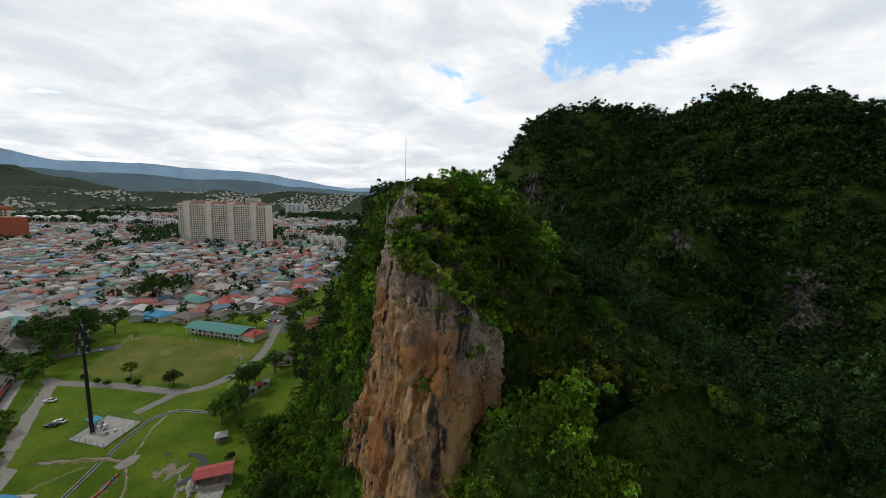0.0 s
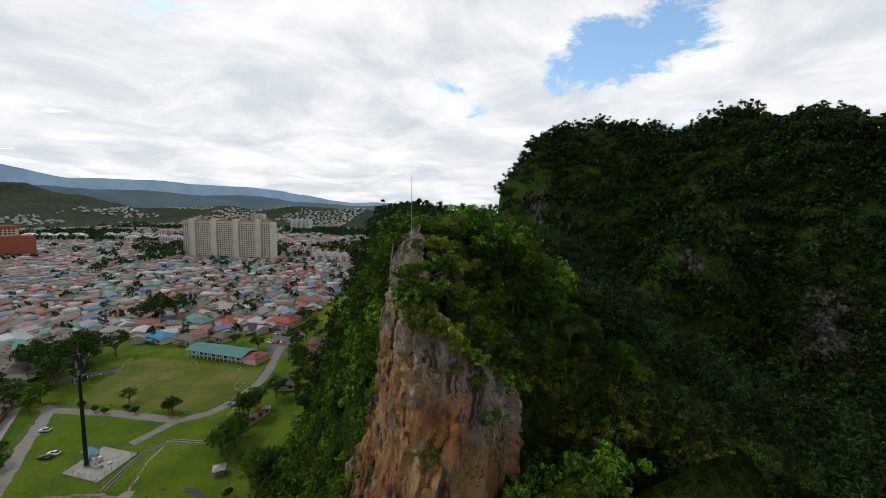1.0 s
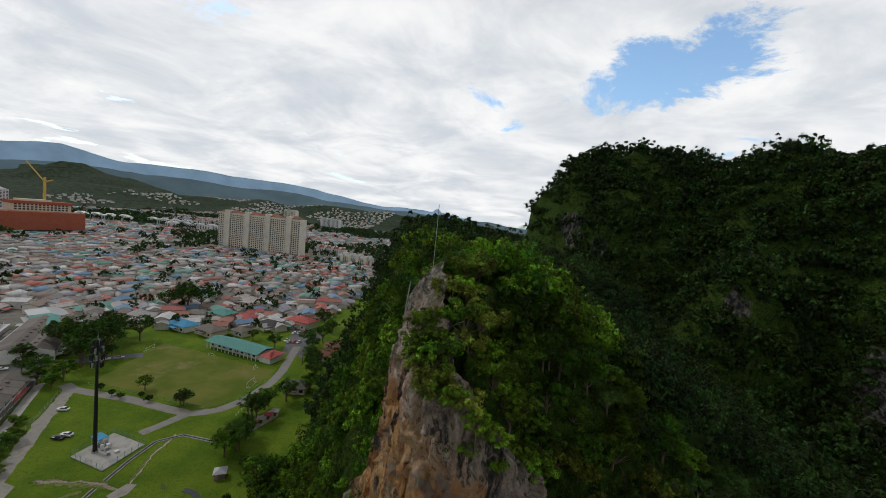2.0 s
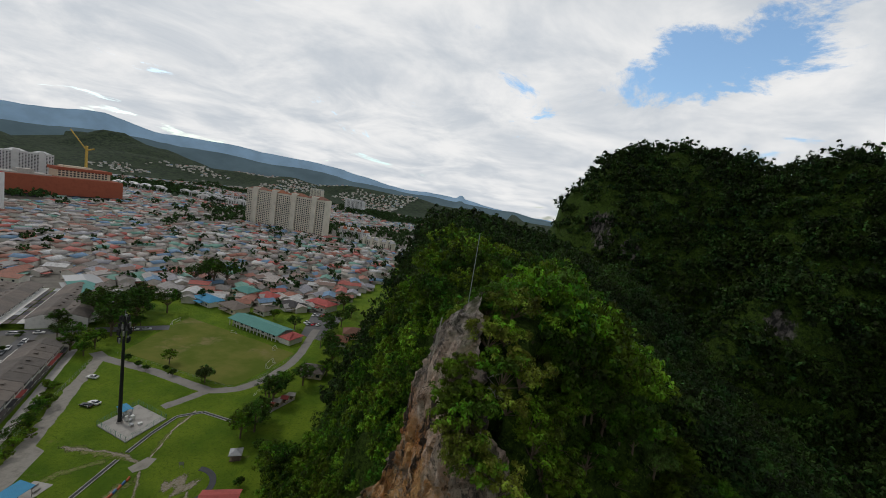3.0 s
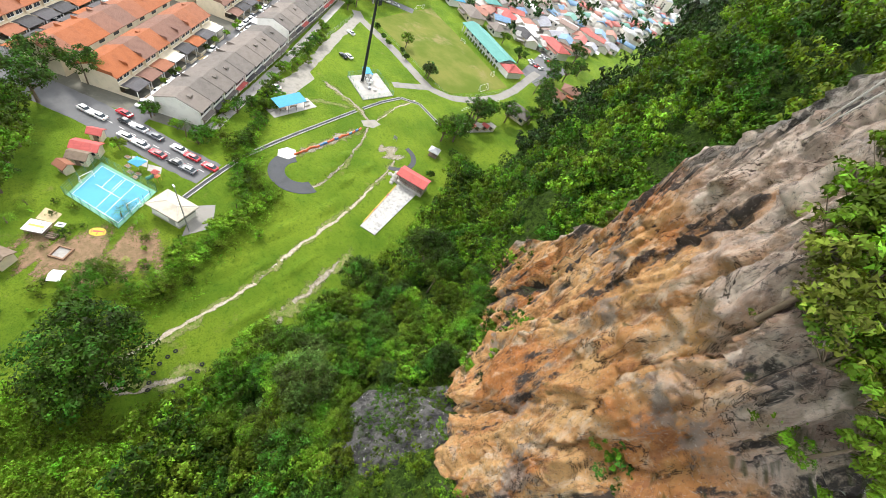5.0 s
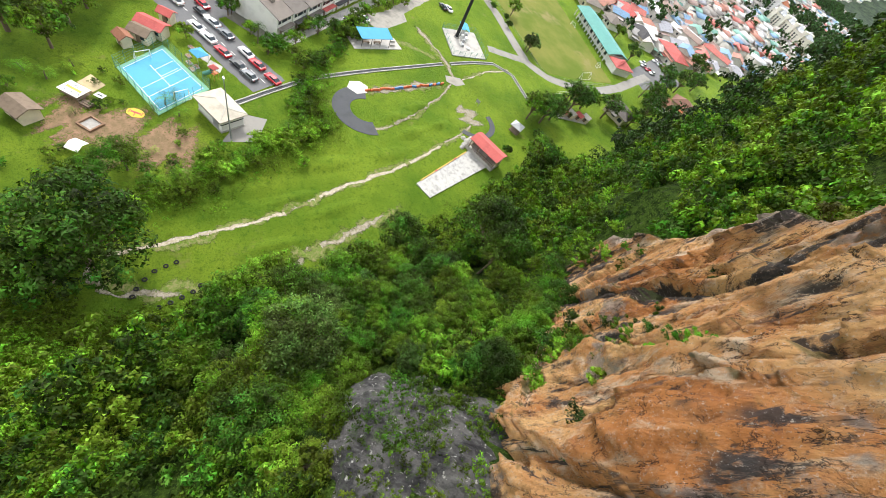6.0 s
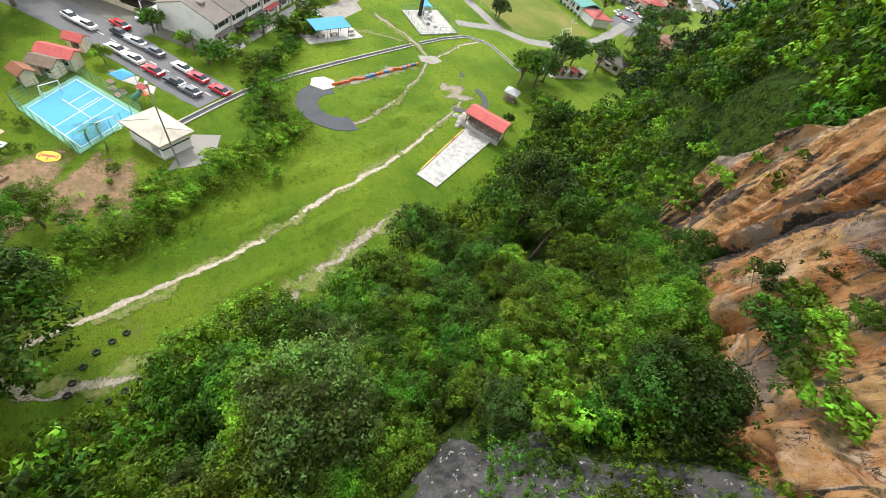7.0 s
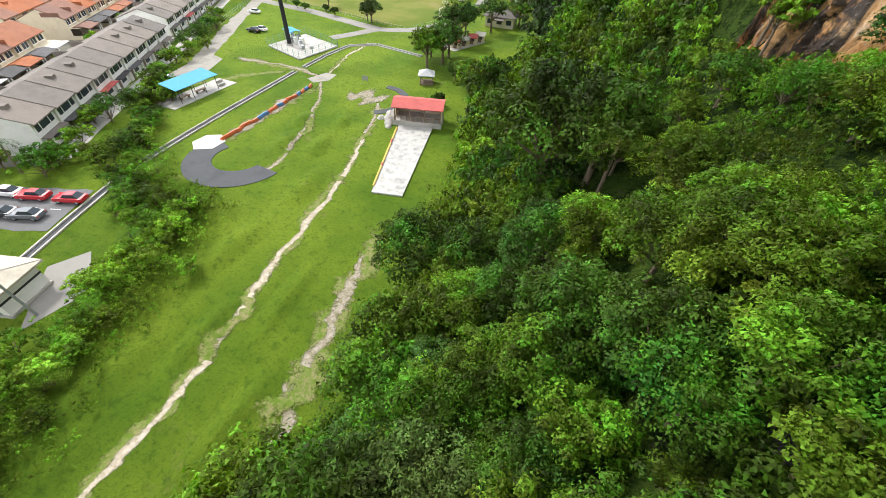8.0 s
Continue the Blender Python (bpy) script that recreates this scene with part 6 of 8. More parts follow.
open_shelter()


def pavilion():
    flat_poly("concrete_ramp", [(-73.6, 91.2), (-67.2, 94.0), (-59.3, 71.6), (-64.0, 69.8)], 0.28, MAT["ramp"], "pale stained concrete slab leading from the pavilion", "slab")
    p = thing("pavilion", "stage pavilion with a faded red metal roof", "pavilion", Matrix.Translation((-71.2, 95.2, 0)) @ Matrix.Rotation(math.radians(23), 4, "Z"))
    part("roof", [gable(-5.2, 5.2, -2.9, 2.9, 3.9, 0.9, 0.14)], MAT["roof_red"], p)
    part("back_wall", [box(-4.8, 4.8, 2.0, 2.2, 0, 3.9)], MAT["wall_cream"], p)
    for x in (-4.7, 4.7):
        part("side_wall", [box(x - 0.1, x + 0.1, -1.0, 2.0, 0, 3.9)], MAT["wall_cream"], p)
    part("stage", [box(-4.9, 4.9, -2.6, 2.0, 0, 1.1)], MAT["concrete"], p)
    for i in range(9):
        x = -4.4 + i * 1.1
        part("railing_bar", [box(x - 0.06, x + 0.06, -2.6, -2.5, 1.1, 2.1)], MAT["wood"], p)
    part("handrail", [box(-4.7, 4.7, -2.62, -2.48, 2.1, 2.2)], MAT["wood"], p)
    for x in (-4.6, -1.5, 1.5, 4.6):
        part("post", [box(x - 0.1, x + 0.1, -2.5, -2.3, 1.1, 3.9)], MAT["wood"], p)
    for i, (x, y, r) in enumerate([(-76.8, 92.6, 1.3), (-77.8, 94.4, 1.1), (-77.2, 96.4, 1.4), (-75.9, 91.0, 1.0), (-78.4, 98.0, 0.9), (-78.6, 92.0, 0.8), (-75.0, 89.6, 0.7)]):
        rng = np.random.default_rng(i)
        a, b = np.meshgrid(np.linspace(0, 2 * math.pi, 22), np.linspace(0, math.pi / 2, 9), indexing="ij")
        rr = r * (1 + 0.25 * fbm(a * 1.2 + i, b * 2, 3, i))
        v = np.stack([(x + rr * np.cos(a) * np.sin(b)).ravel(), (y + rr * np.sin(a) * np.sin(b)).ravel(), (0.9 * rr * np.cos(b) - 0.1).ravel()], 1)
        tagged(new("boulder", mesh_from("boulder", v, grid_faces(22, 9), MAT["concrete"])), "pale grey boulder heaped beside the pavilion", "boulder", "boulders by the pavilion")
    e = thing("ramp_edge", "yellow and red painted kerb along the slab", "kerb", Matrix.Translation((-68.9, 80.6, 0.28)) @ Matrix.Rotation(math.atan2(21.4, -9.6), 4, "Z"))
    part("kerb", [box(-10.2, 10.2, -0.14, 0.14, 0, 0.22)], MAT["yellow"], e)
    part("red_band", [box(4.0, 5.2, -0.16, 0.16, 0.02, 0.24), box(-4.2, -3.4, -0.16, 0.16, 0.02, 0.24)], MAT["roof_red"], e)


def tyres():
    """Old tyres that mark the loop at the lawn's end."""
    prof = [(0.29 + 0.12 * math.cos(a), 0.11 * math.sin(a)) for a in np.linspace(0, 2 * math.pi, 9)[:-1]]
    n = 16
    v = np.array([(r * math.cos(t), r * math.sin(t), z + 0.11) for t in np.linspace(0, 2 * math.pi, n, endpoint=False) for r, z in prof])
    f = np.array([(i * 8 + j, ((i + 1) % n) * 8 + j, ((i + 1) % n) * 8 + (j + 1) % 8, i * 8 + (j + 1) % 8) for i in range(n) for j in range(8)])
    me = mesh_from("old_tyre", v, f, MAT["tyre"])
    for i, (x, y) in enumerate([(-53.0, 18.7), (-52.6, 17.2), (-52.0, 15.6), (-50.8, 14.2), (-49.4, 13.0), (-48.2, 12.4), (-47.9, 21.4), (-47.0, 20.2), (-46.4, 18.6), (-45.9, 17.0), (-45.5, 15.4), (-46.2, 13.8)]):
        ob = new("old_tyre", me)
        ob.matrix_basis = Matrix.Translation((x, y, 0.0)) @ Matrix.Rotation(0.5 * i, 4, "Z")
        tagged(ob, "old black tyre lying in the grass of the loop", "tyre", "tyres of the loop")


MAT["tyre"] = plain("black_rubber", (0.025, 0.025, 0.026), 0.9, dirt=0.2)
tyres()
MAT["yellow"] = plain("worn_yellow_paint", (0.60, 0.42, 0.10), 0.7, dirt=0.5)
MAT["ramp"] = plain("pale_stained_concrete", (0.46, 0.45, 0.43), 0.9, dirt=0.9, scale=0.9, bumpy=0.02)
pavilion()


def hut(x, y):
    h = thing("garden_hut", "small open garden hut with a pale hipped roof", "hut", Matrix.Translation((x, y, 0)) @ Matrix.Rotation(0.5, 4, "Z"))
    part("roof", [hip(-2.0, 2.0, -2.0, 2.0, 2.3, 1.1)], MAT["metal_grey"], h)
    part("base", [box(-1.6, 1.6, -1.6, 1.6, 0, 0.35)], MAT["wood"], h)
    for i in (-1.4, 1.4):
        for j in (-1.4, 1.4):
            part("post", [box(i - 0.07, i + 0.07, j - 0.07, j + 0.07, 0.35, 2.3)], MAT["wood"], h)
    part("railing", [box(-1.5, 1.5, 1.45, 1.52, 0.8, 0.95), box(-1.52, -1.45, -1.5, 1.5, 0.8, 0.95)], MAT["wood"], h)


hut(-81.0, 114.0)
b = thing("notice_board", "pale blank board on two posts on the lawn", "sign", Matrix.Translation((-92.5, 104.5, 0)) @ Matrix.Rotation(0.4, 4, "Z"))
part("board", [box(-0.7, 0.7, -0.03, 0.03, 0.9, 2.0)], MAT["metal_grey"], b)
for x in (-0.6, 0.6):
    part("post", [box(x - 0.04, x + 0.04, -0.04, 0.04, 0, 2.0)], MAT["metal_grey"], b)


def goal(x, y, a, w=5.0, h=2.1, d=1.4):
    g = thing("football_goal", "white tubular football goal frame on the grass", "goal", Matrix.Translation((x, y, 0.03)) @ Matrix.Rotation(a, 4, "Z"), "football goals")
    for s in (-w / 2, w / 2):
        part("post", [beam((s, 0, 0), (s, 0, h), 0.07)], MAT["white"], g)
        part("stay", [beam((s, 0, h), (s, d, 0), 0.05), beam((s, 0, 0.05), (s, d, 0.05), 0.05)], MAT["white"], g)
    part("crossbar", [beam((-w / 2, 0, h), (w / 2, 0, h), 0.07)], MAT["white"], g)
    part("ground_bar", [beam((-w / 2, d, 0.05), (w / 2, d, 0.05), 0.05)], MAT["white"], g)


goal(-111.5, 175, -1.45, 7.0, 2.4)
goal(-187, 196, 1.75, 7.0, 2.4)
goal(-121, 192.5, -1.4, 3.0, 1.6)
goal(-152, 199.5, 0.1, 3.0, 1.6)
fence([(-112, 150), (-114, 149.3), (-150, 151.7), (-176, 153)], 0.9, "low rail fence along the playing field", "metal_grey", 3.0, 2)
fence([(-110, 151), (-107.3, 165), (-107, 190)], 0.9, "low rail fence along the playing field", "metal_grey", 3.0, 2)
fence([(-99.8, 148), (-101.2, 160), (-100.6, 176)], 1.1, "pale low roadside railing", "white", 2.0, 2)
fence([(-127, 66), (-137, 84), (-150, 102), (-165, 124), (-178, 143)], 1.6, "wire fence between the lane and the lawn", "metal_grey", 3.0, 3)

# ---- court, street, garden ----
MAT["court_blue"] = plain("blue_court_coating", (0.075, 0.330, 0.500), 0.7, dirt=0.3, scale=0.25)
MAT["court_green"] = plain("green_court_border", (0.180, 0.400, 0.270), 0.75, dirt=0.4, scale=0.3)
CA, CB_, CC, CD = (Vector((-100.6, 15.4)), Vector((-107.9, 23.2)), Vector((-95.3, 29.4)), Vector((-88.2, 20.5)))


def court_uv(u, v):
    """A place on the court: u from its west to its east end, v across."""
    p = (CA.lerp(CB_, v)).lerp(CD.lerp(CC, v), u)
    return p.x, p.y


def court():
    flat_poly("sports_court", [court_uv(-0.05, -0.07), court_uv(1.05, -0.07), court_uv(1.05, 1.07), court_uv(-0.05, 1.07)], 0.12, MAT["court_green"], "green border round the blue sports court", "court")
    flat_poly("court_surface", [court_uv(0, 0), court_uv(1, 0), court_uv(1, 1), court_uv(0, 1)], 0.14, MAT["court_blue"], "bright blue coated sports court surface", "court")
    lines = thing("court_lines", "white painted court lines", "lines", kind="structure")
    for (a, b), (c, d) in [((0.02, 0.02), (0.98, 0.02)), ((0.02, 0.98), (0.98, 0.98)), ((0.02, 0.02), (0.02, 0.98)), ((0.98, 0.02), (0.98, 0.98)), ((0.5, 0.02), (0.5, 0.98)), ((0.18, 0.5), (0.68, 0.5)), ((0.3, 0.5), (0.3, 0.95)), ((0.69, 0.02), (0.69, 0.98)), ((0.46, 0.5), (0.46, 0.9))]:
        p, q = Vector(court_uv(a, b)), Vector(court_uv(c, d))
        t = (q - p).normalized()
        n = Vector((-t.y, t.x)) * 0.05
        v = np.array([(*(p + n), 0.146), (*(p - n), 0.146), (*(q - n), 0.146), (*(q + n), 0.146)])
        part("line", [(v, np.array([(0, 1, 2, 3)]))], MAT["white"], lines)
    fence([court_uv(-0.06, -0.08), court_uv(1.06, -0.08), court_uv(1.06, 1.08), court_uv(-0.06, 1.08), court_uv(-0.06, -0.08)], 2.8, "tall green wire fence round the sports court", "green_paint", 2.4, 5)
    for u, a in ((0.03, 0), (0.97, 1)):
        x, y = court_uv(u, 0.5)
        d = Vector(court_uv(1, 0.5)) - Vector(court_uv(0, 0.5))
        goal(x, y, math.atan2(d.y, d.x) + (math.pi / 2 if a == 0 else -math.pi / 2), 3.0, 2.0, 0.9)


court()


def substation():
    h = thing("substation", "small flat white utility building with a pale hipped roof", "building", Matrix.Translation((-86.5, 31.2, 0)) @ Matrix.Rotation(math.atan2(3.6, 7.8), 4, "Z"))
    part("wall", [box(-3.7, 3.7, -2.5, 2.5, 0, 3.3)], MAT["wall_white"], h)
    part("plinth", [box(-3.85, 3.85, -2.65, 2.65, 0, 0.35)], MAT["concrete"], h)
    part("stripe", [box(-3.73, 3.73, -2.53, 2.53, 1.9, 2.15)], MAT["metal_black"], h, "dark painted band")
    part("roof", [hip(-4.4, 4.4, -3.15, 3.15, 3.5, 0.55, 2.9, 0.25)], MAT["roof_cream"], h)
    for k in (-1, 1):
        part("ridge_cap", [beam((k * 4.35, -3.1, 3.52), (k * 1.5, 0, 4.07), 0.06, 4), beam((k * 4.35, 3.1, 3.52), (k * 1.5, 0, 4.07), 0.06, 4)], MAT["concrete"], h)
    part("door", [box(1.0, 2.8, -2.58, -2.5, 0.1, 2.4)], MAT["metal_grey"], h)
    for x in (-2.6, -0.9):
        part("vent", [box(x - 0.5, x + 0.5, -2.58, -2.5, 2.3, 2.8)], MAT["metal_black"], h)
    flat_poly("concrete_apron", [(-86.0, 40.2), (-79.2, 36.6), (-79.6, 30.0), (-83.0, 32.5), (-87.5, 36)], 0.06, MAT["old_road"], "grey concrete apron beside the utility building", "pavement")


MAT["roof_cream"] = plain("stained_cream_roof_slab", (0.50, 0.45, 0.37), 0.9, dirt=0.5, scale=0.4)
substation()
p = thing("lamp_pole", "tall thin grey steel lamp pole leaning slightly", "pole", Matrix.Translation((-80.4, 31.9, 0)))
part("shaft", [tube([(0, 0, 0), (-0.6, -0.2, 7), (-1.3, -0.4, 14)], [0.16, 0.12, 0.08], 8)], MAT["metal_grey"], p)
part("lamp_head", [box(-1.7, -0.9, -0.55, -0.25, 13.9, 14.15)], MAT["metal_grey"], p)


def make_car(color, label, i):
    c = thing("car", label, "car", group="parked cars")
    m = plain(f"car_paint_{color}", CAR_COLOURS[color], 0.25, 0.0, dirt=0.06, spec=0.6)
    prof = [(-2.1, 0.35), (-2.15, 0.62), (-2.0, 0.84), (-1.25, 0.93), (1.55, 0.98), (2.05, 0.9), (2.15, 0.6), (2.1, 0.35)]
    v, f = [], []
    for y, s in ((-0.86, 0.97), (-0.8, 1.0), (0.8, 1.0), (0.86, 0.97)):
        v += [(x * (1 if abs(y) < 0.82 else 0.985), y, 0.35 + (z - 0.35) * s) for x, z in prof]
    n = len(prof)
    for k in range(3):
        for j in range(n):
            f.append((k * n + j, k * n + (j + 1) % n, (k + 1) * n + (j + 1) % n, (k + 1) * n + j))
    bm = bmesh.new()
    vs = [bm.verts.new(p) for p in v]
    for q in f:
        bm.faces.new([vs[k] for k in q])
    bm.faces.new(vs[:n]); bm.faces.new(vs[-n:])
    roofp = [(-0.85, 0.9, 0.78), (-0.25, 1.42, 0.62), (1.05, 1.45, 0.62), (1.75, 0.95, 0.76)]
    rv = [[bm.verts.new((x, s * y * 0.86, z)) for x, z, y in [(a, b, d) for a, b, d in roofp]] for s in (-1, 1)]
    bm.faces.new((rv[0][1], rv[0][2], rv[1][2], rv[1][1]))
    bmesh.ops.recalc_face_normals(bm, faces=bm.faces)
    me = bpy.data.meshes.new("body"); bm.to_mesh(me); bm.free(); me.materials.append(m)
    body = new("body", me); body.parent = c
    gv = np.array([(x, s * y * 0.855, z) for s in (-1, 1) for x, z, y in roofp])
    gf = np.array([(0, 1, 5, 4), (2, 3, 7, 6), (0, 3, 2, 1), (4, 5, 6, 7)])
    part("window_band", [(gv, gf)], MAT["glass"], c, "dark tinted car windows")
    for x in (-1.3, 1.3):
        for s in (-1, 1):
            w = part("wheel", [tube([(x, s * 0.68, 0.31), (x, s * 0.88, 0.31)], [0.31, 0.31], 14)], MAT["tyre"], c)
            part("rim", [tube([(x, s * 0.875, 0.31), (x, s * 0.89, 0.31), (x, s * 0.892, 0.31)], [0.2, 0.2, 0.01], 10)], MAT["metal_grey"], w)
    for s in (-1, 1):
        part("headlight", [box(-2.16, -2.05, s * 0.62 - 0.16, s * 0.62 + 0.16, 0.62, 0.76)], MAT["white"], c)
        part("tail_light", [box(2.05, 2.16, s * 0.66 - 0.12, s * 0.66 + 0.12, 0.66, 0.84)], MAT["roof_red"], c)
    return c


CAR_COLOURS = {"white": (0.80, 0.80, 0.80), "black": (0.022, 0.024, 0.028), "silver": (0.46, 0.48, 0.50), "red": (0.52, 0.018, 0.030), "grey": (0.14, 0.15, 0.17)}
CAR_SRC = {k: [make_car(k, f"parked {k} small car on the street", i), False] for i, k in enumerate(CAR_COLOURS)}


def park(kind, x, y, heading):
    m = Matrix.Translation((x, y, 0.06)) @ Matrix.Rotation(heading, 4, "Z")
    src = CAR_SRC[kind]
    if not src[1]:
        src[1] = True
        src[0].matrix_basis = m
        return src[0]
    return copy_thing(src[0], m)


ST = math.atan2(7.0, 13.0)
for kind, x, y in [("white", -129.4, 26.3), ("white", -126.2, 28.1), ("white", -116.5, 31), ("white", -112.5, 33), ("red", -107.8, 35.2), ("black", -103.3, 37.7), ("grey", -99.8, 39.4), ("white", -108.1, 40.3), ("red", -104, 42), ("red", -99, 44.4), ("grey", -114.6, 37.1), ("silver", -118.7, 34.9), ("black", -122.1, 33.1), ("red", -125.9, 33.7)]:
    park(kind, x, y, ST + random.uniform(-0.05, 0.05) + (math.pi if random.random() < 0.4 else 0))
for kind, x, y, a in [("white", -163.3, 132.5, 0.2), ("white", -145.1, 119.4, 0.1), ("black", -145.8, 117.2, 0.1), ("white", -130.0, 78.7, 0.75), ("black", -127.5, 73.6, 0.8)]:
    park(kind, x, y, a)
for i in range(9):
    park(["white", "silver", "red", "white", "black"][i % 5], -131 + 2.9 * (i % 5) + 3 * (i // 5), 254 - 18 * (i // 5) + (i % 3), 1.4 + 0.1 * (i % 2))
_r = random.Random(9)
for i in range(34):
    u, side = _r.uniform(2, 148), _r.choice([9.7, 12.9])
    x, y = tp(u, side + _r.uniform(-0.3, 0.3))
    park(_r.choice(["white", "white", "silver", "black", "grey", "red"]), x, y, math.atan2(U.y, U.x) + _r.uniform(-0.06, 0.06))
for i in range(16):
    x, y = tp(_r.uniform(25, 150), _r.choice([47.4, 51.6]))
    park(_r.choice(["white", "silver", "black", "grey"]), x, y, math.atan2(U.y, U.x) + _r.uniform(-0.06, 0.06))
for i in range(10):
    x, y = tp(152 + _r.choice([-2.4, 2.4]), _r.uniform(-35, 80))
    park(_r.choice(["white", "silver", "black", "red"]), x, y, math.atan2(W.y, W.x))

marks = thing("road_marking", "white dashed centre line on the asphalt street", "marking", kind="structure")
for i in range(11):
    x, y = -98.9 - 3.1 * i, 42.1 - 1.55 * i
    d = Vector((math.cos(ST), math.sin(ST), 0)) * 0.8
    n = Vector((-math.sin(ST), math.cos(ST), 0)) * 0.07
    q = [Vector((x, y, 0.064)) + a * d + b * n for a, b in ((-1, -1), (1, -1), (1, 1), (-1, 1))]
    part("dash", [(np.array([tuple(p) for p in q]), np.array([(0, 1, 2, 3)]))], MAT["white"], marks)
humps = thing("speed_hump", "yellow striped rumble bars across the terrace street", "marking", kind="structure")
for u in (8, 34, 62, 84, 110):
    for k in range(4):
        p = [TERRACE + U * (u + 0.9 * k + a) + W * (11.4 + b) + Vector((0, 0, 0.05)) for a, b in ((0, -2.7), (0.35, -2.7), (0.35, 2.7), (0, 2.7))]
        part("bar", [(np.array([tuple(q) for q in p]), np.array([(0, 1, 2, 3)]))], MAT["yellow"], humps)


def playground():
    for x, y, w, d in ((-106.7, 30.7, 2.6, 1.8), (-103, 32.7, 2.2, 1.6)):
        flat_poly("sand_bed", [(x - w, y - d * 0.4), (x, y - d), (x + w, y + d * 0.4), (x, y + d)], 0.08, MAT["concrete"] if x > -108 else MAT["dirt"], "kerbed bed in the playground", "bed")
    t = thing("canopy_tent", "blue pop-up canopy over the playground", "canopy", Matrix.Translation((-104.4, 29.9, 0)) @ Matrix.Rotation(0.5, 4, "Z"))
    part("canopy", [hip(-1.4, 1.4, -1.4, 1.4, 2.3, 0.6, 1.35, 0.12)], MAT["roof_blue"], t)
    for x in (-1.3, 1.3):
        for y in (-1.3, 1.3):
            part("post", [beam((x, y, 0), (x, y, 2.3), 0.04)], MAT["metal_grey"], t)
    s = thing("playground_slide", "colourful plastic tube slide of the playground", "slide", Matrix.Translation((-100, 30.1, 0)) @ Matrix.Rotation(0.6, 4, "Z"))
    part("tube", [tube([(0, 0, 0.4), (0.5, 0, 0.8), (1.2, 0.2, 1.4), (1.6, 0.6, 2.0)], [0.45, 0.45, 0.45, 0.45], 12)], MAT["green_paint"], s)
    part("platform", [box(1.3, 2.6, 0.2, 1.5, 1.5, 1.62)], MAT["plastic_orange"], s)
    part("roof", [hip(1.2, 2.7, 0.1, 1.6, 3.0, 0.6, 0.7)], MAT["roof_red"], s)
    for x in (1.35, 2.55):
        for y in (0.25, 1.45):
            part("post", [beam((x, y, 0), (x, y, 3.0), 0.05)], MAT["yellow"], s)
    for i, (x, y) in enumerate([(-105.8, 27.9), (-103.6, 27.7), (-102.3, 28.9), (-101.4, 28), (-109, 28.9)]):
        b = thing("planter", "small kerbed planting bed of the playground", "planter", Matrix.Translation((x, y, 0)) @ Matrix.Rotation(0.5, 4, "Z"), "planters of the playground")
        part("kerb", [box(-0.6, 0.6, -0.45, 0.45, 0, 0.3)], MAT["concrete"], b)
        part("soil", [box(-0.5, 0.5, -0.35, 0.35, 0.3, 0.34)], MAT["dirt"], b)


playground()


def shed(x, y, a, w, d, h, roof, label):
    s = thing("shed", label, "shed", Matrix.Translation((x, y, 0)) @ Matrix.Rotation(a, 4, "Z"))
    part("wall", [pent_wall(-w / 2, w / 2, -d / 2, d / 2, h, 0.7)], MAT["wall_cream"], s)
    part("roof", [gable(-w / 2 - 0.4, w / 2 + 0.4, -d / 2 - 0.5, d / 2 + 0.5, h, 0.9)], roof, s)
    part("door", [box(-0.5, 0.5, -d / 2 - 0.05, -d / 2, 0, 2.0)], MAT["wood"], s)
    part("window", [box(w / 2 - 1.3, w / 2 - 0.5, -d / 2 - 0.05, -d / 2, 1.0, 1.8)], MAT["glass"], s)


shed(-113, 22.3, 0.9, 5.2, 3.0, 2.5, MAT["roof_red"], "low shed with a red metal roof beside the street")
shed(-110.4, 20.1, 0.9, 3.6, 2.8, 2.3, MAT["wood"], "low shed with a rusty brown roof beside the court")
shed(-108.2, 16.7, 0.4, 2.4, 2.0, 2.2, MAT["roof_clay"], "tiny hut with an orange roof beside the court")
shed(-117.8, 25.5, 0.9, 2.6, 2.0, 2.4, MAT["roof_red"], "small guard hut with a red roof on the street")
shed(-86.9, 1.1, 0.6, 4.0, 3.2, 2.3, MAT["wood"], "rusty shack at the garden's edge")

MAT["garden_soil"] = worn_material("reddish_garden_soil", (0.175, 0.130, 0.070), (0.290, 0.180, 0.115), 0.5)
ribbon("garden_earth", [(-93, 2), (-89, 6), (-84, 10), (-79, 15.5), (-75, 22), (-73, 27)], 19, 0.03, MAT["garden_soil"], "bare reddish earth of a cultivated garden", "garden", 0.5, 0.6, seed=19, soft=True)
MAT["yellow_sand"] = plain("yellow_sand", (0.52, 0.42, 0.25), 0.95, dirt=0.4, scale=0.6)
flat_poly("sand_bed", [(-98.2, 10.5), (-95.2, 12.5), (-93.2, 10.5), (-95.8, 8.3)], 0.12, MAT["yellow_sand"], "pale yellow sand bed in the garden", "bed")


def words(text, size, parent, mat, m):
    cu = bpy.data.curves.new("lettering", "FONT")
    cu.body, cu.size, cu.align_x, cu.align_y, cu.extrude = text, size, "CENTER", "CENTER", 0.004
    cu.materials.append(mat)
    o = new("lettering", cu)
    o.parent = parent
    o.matrix_basis = m
    return o


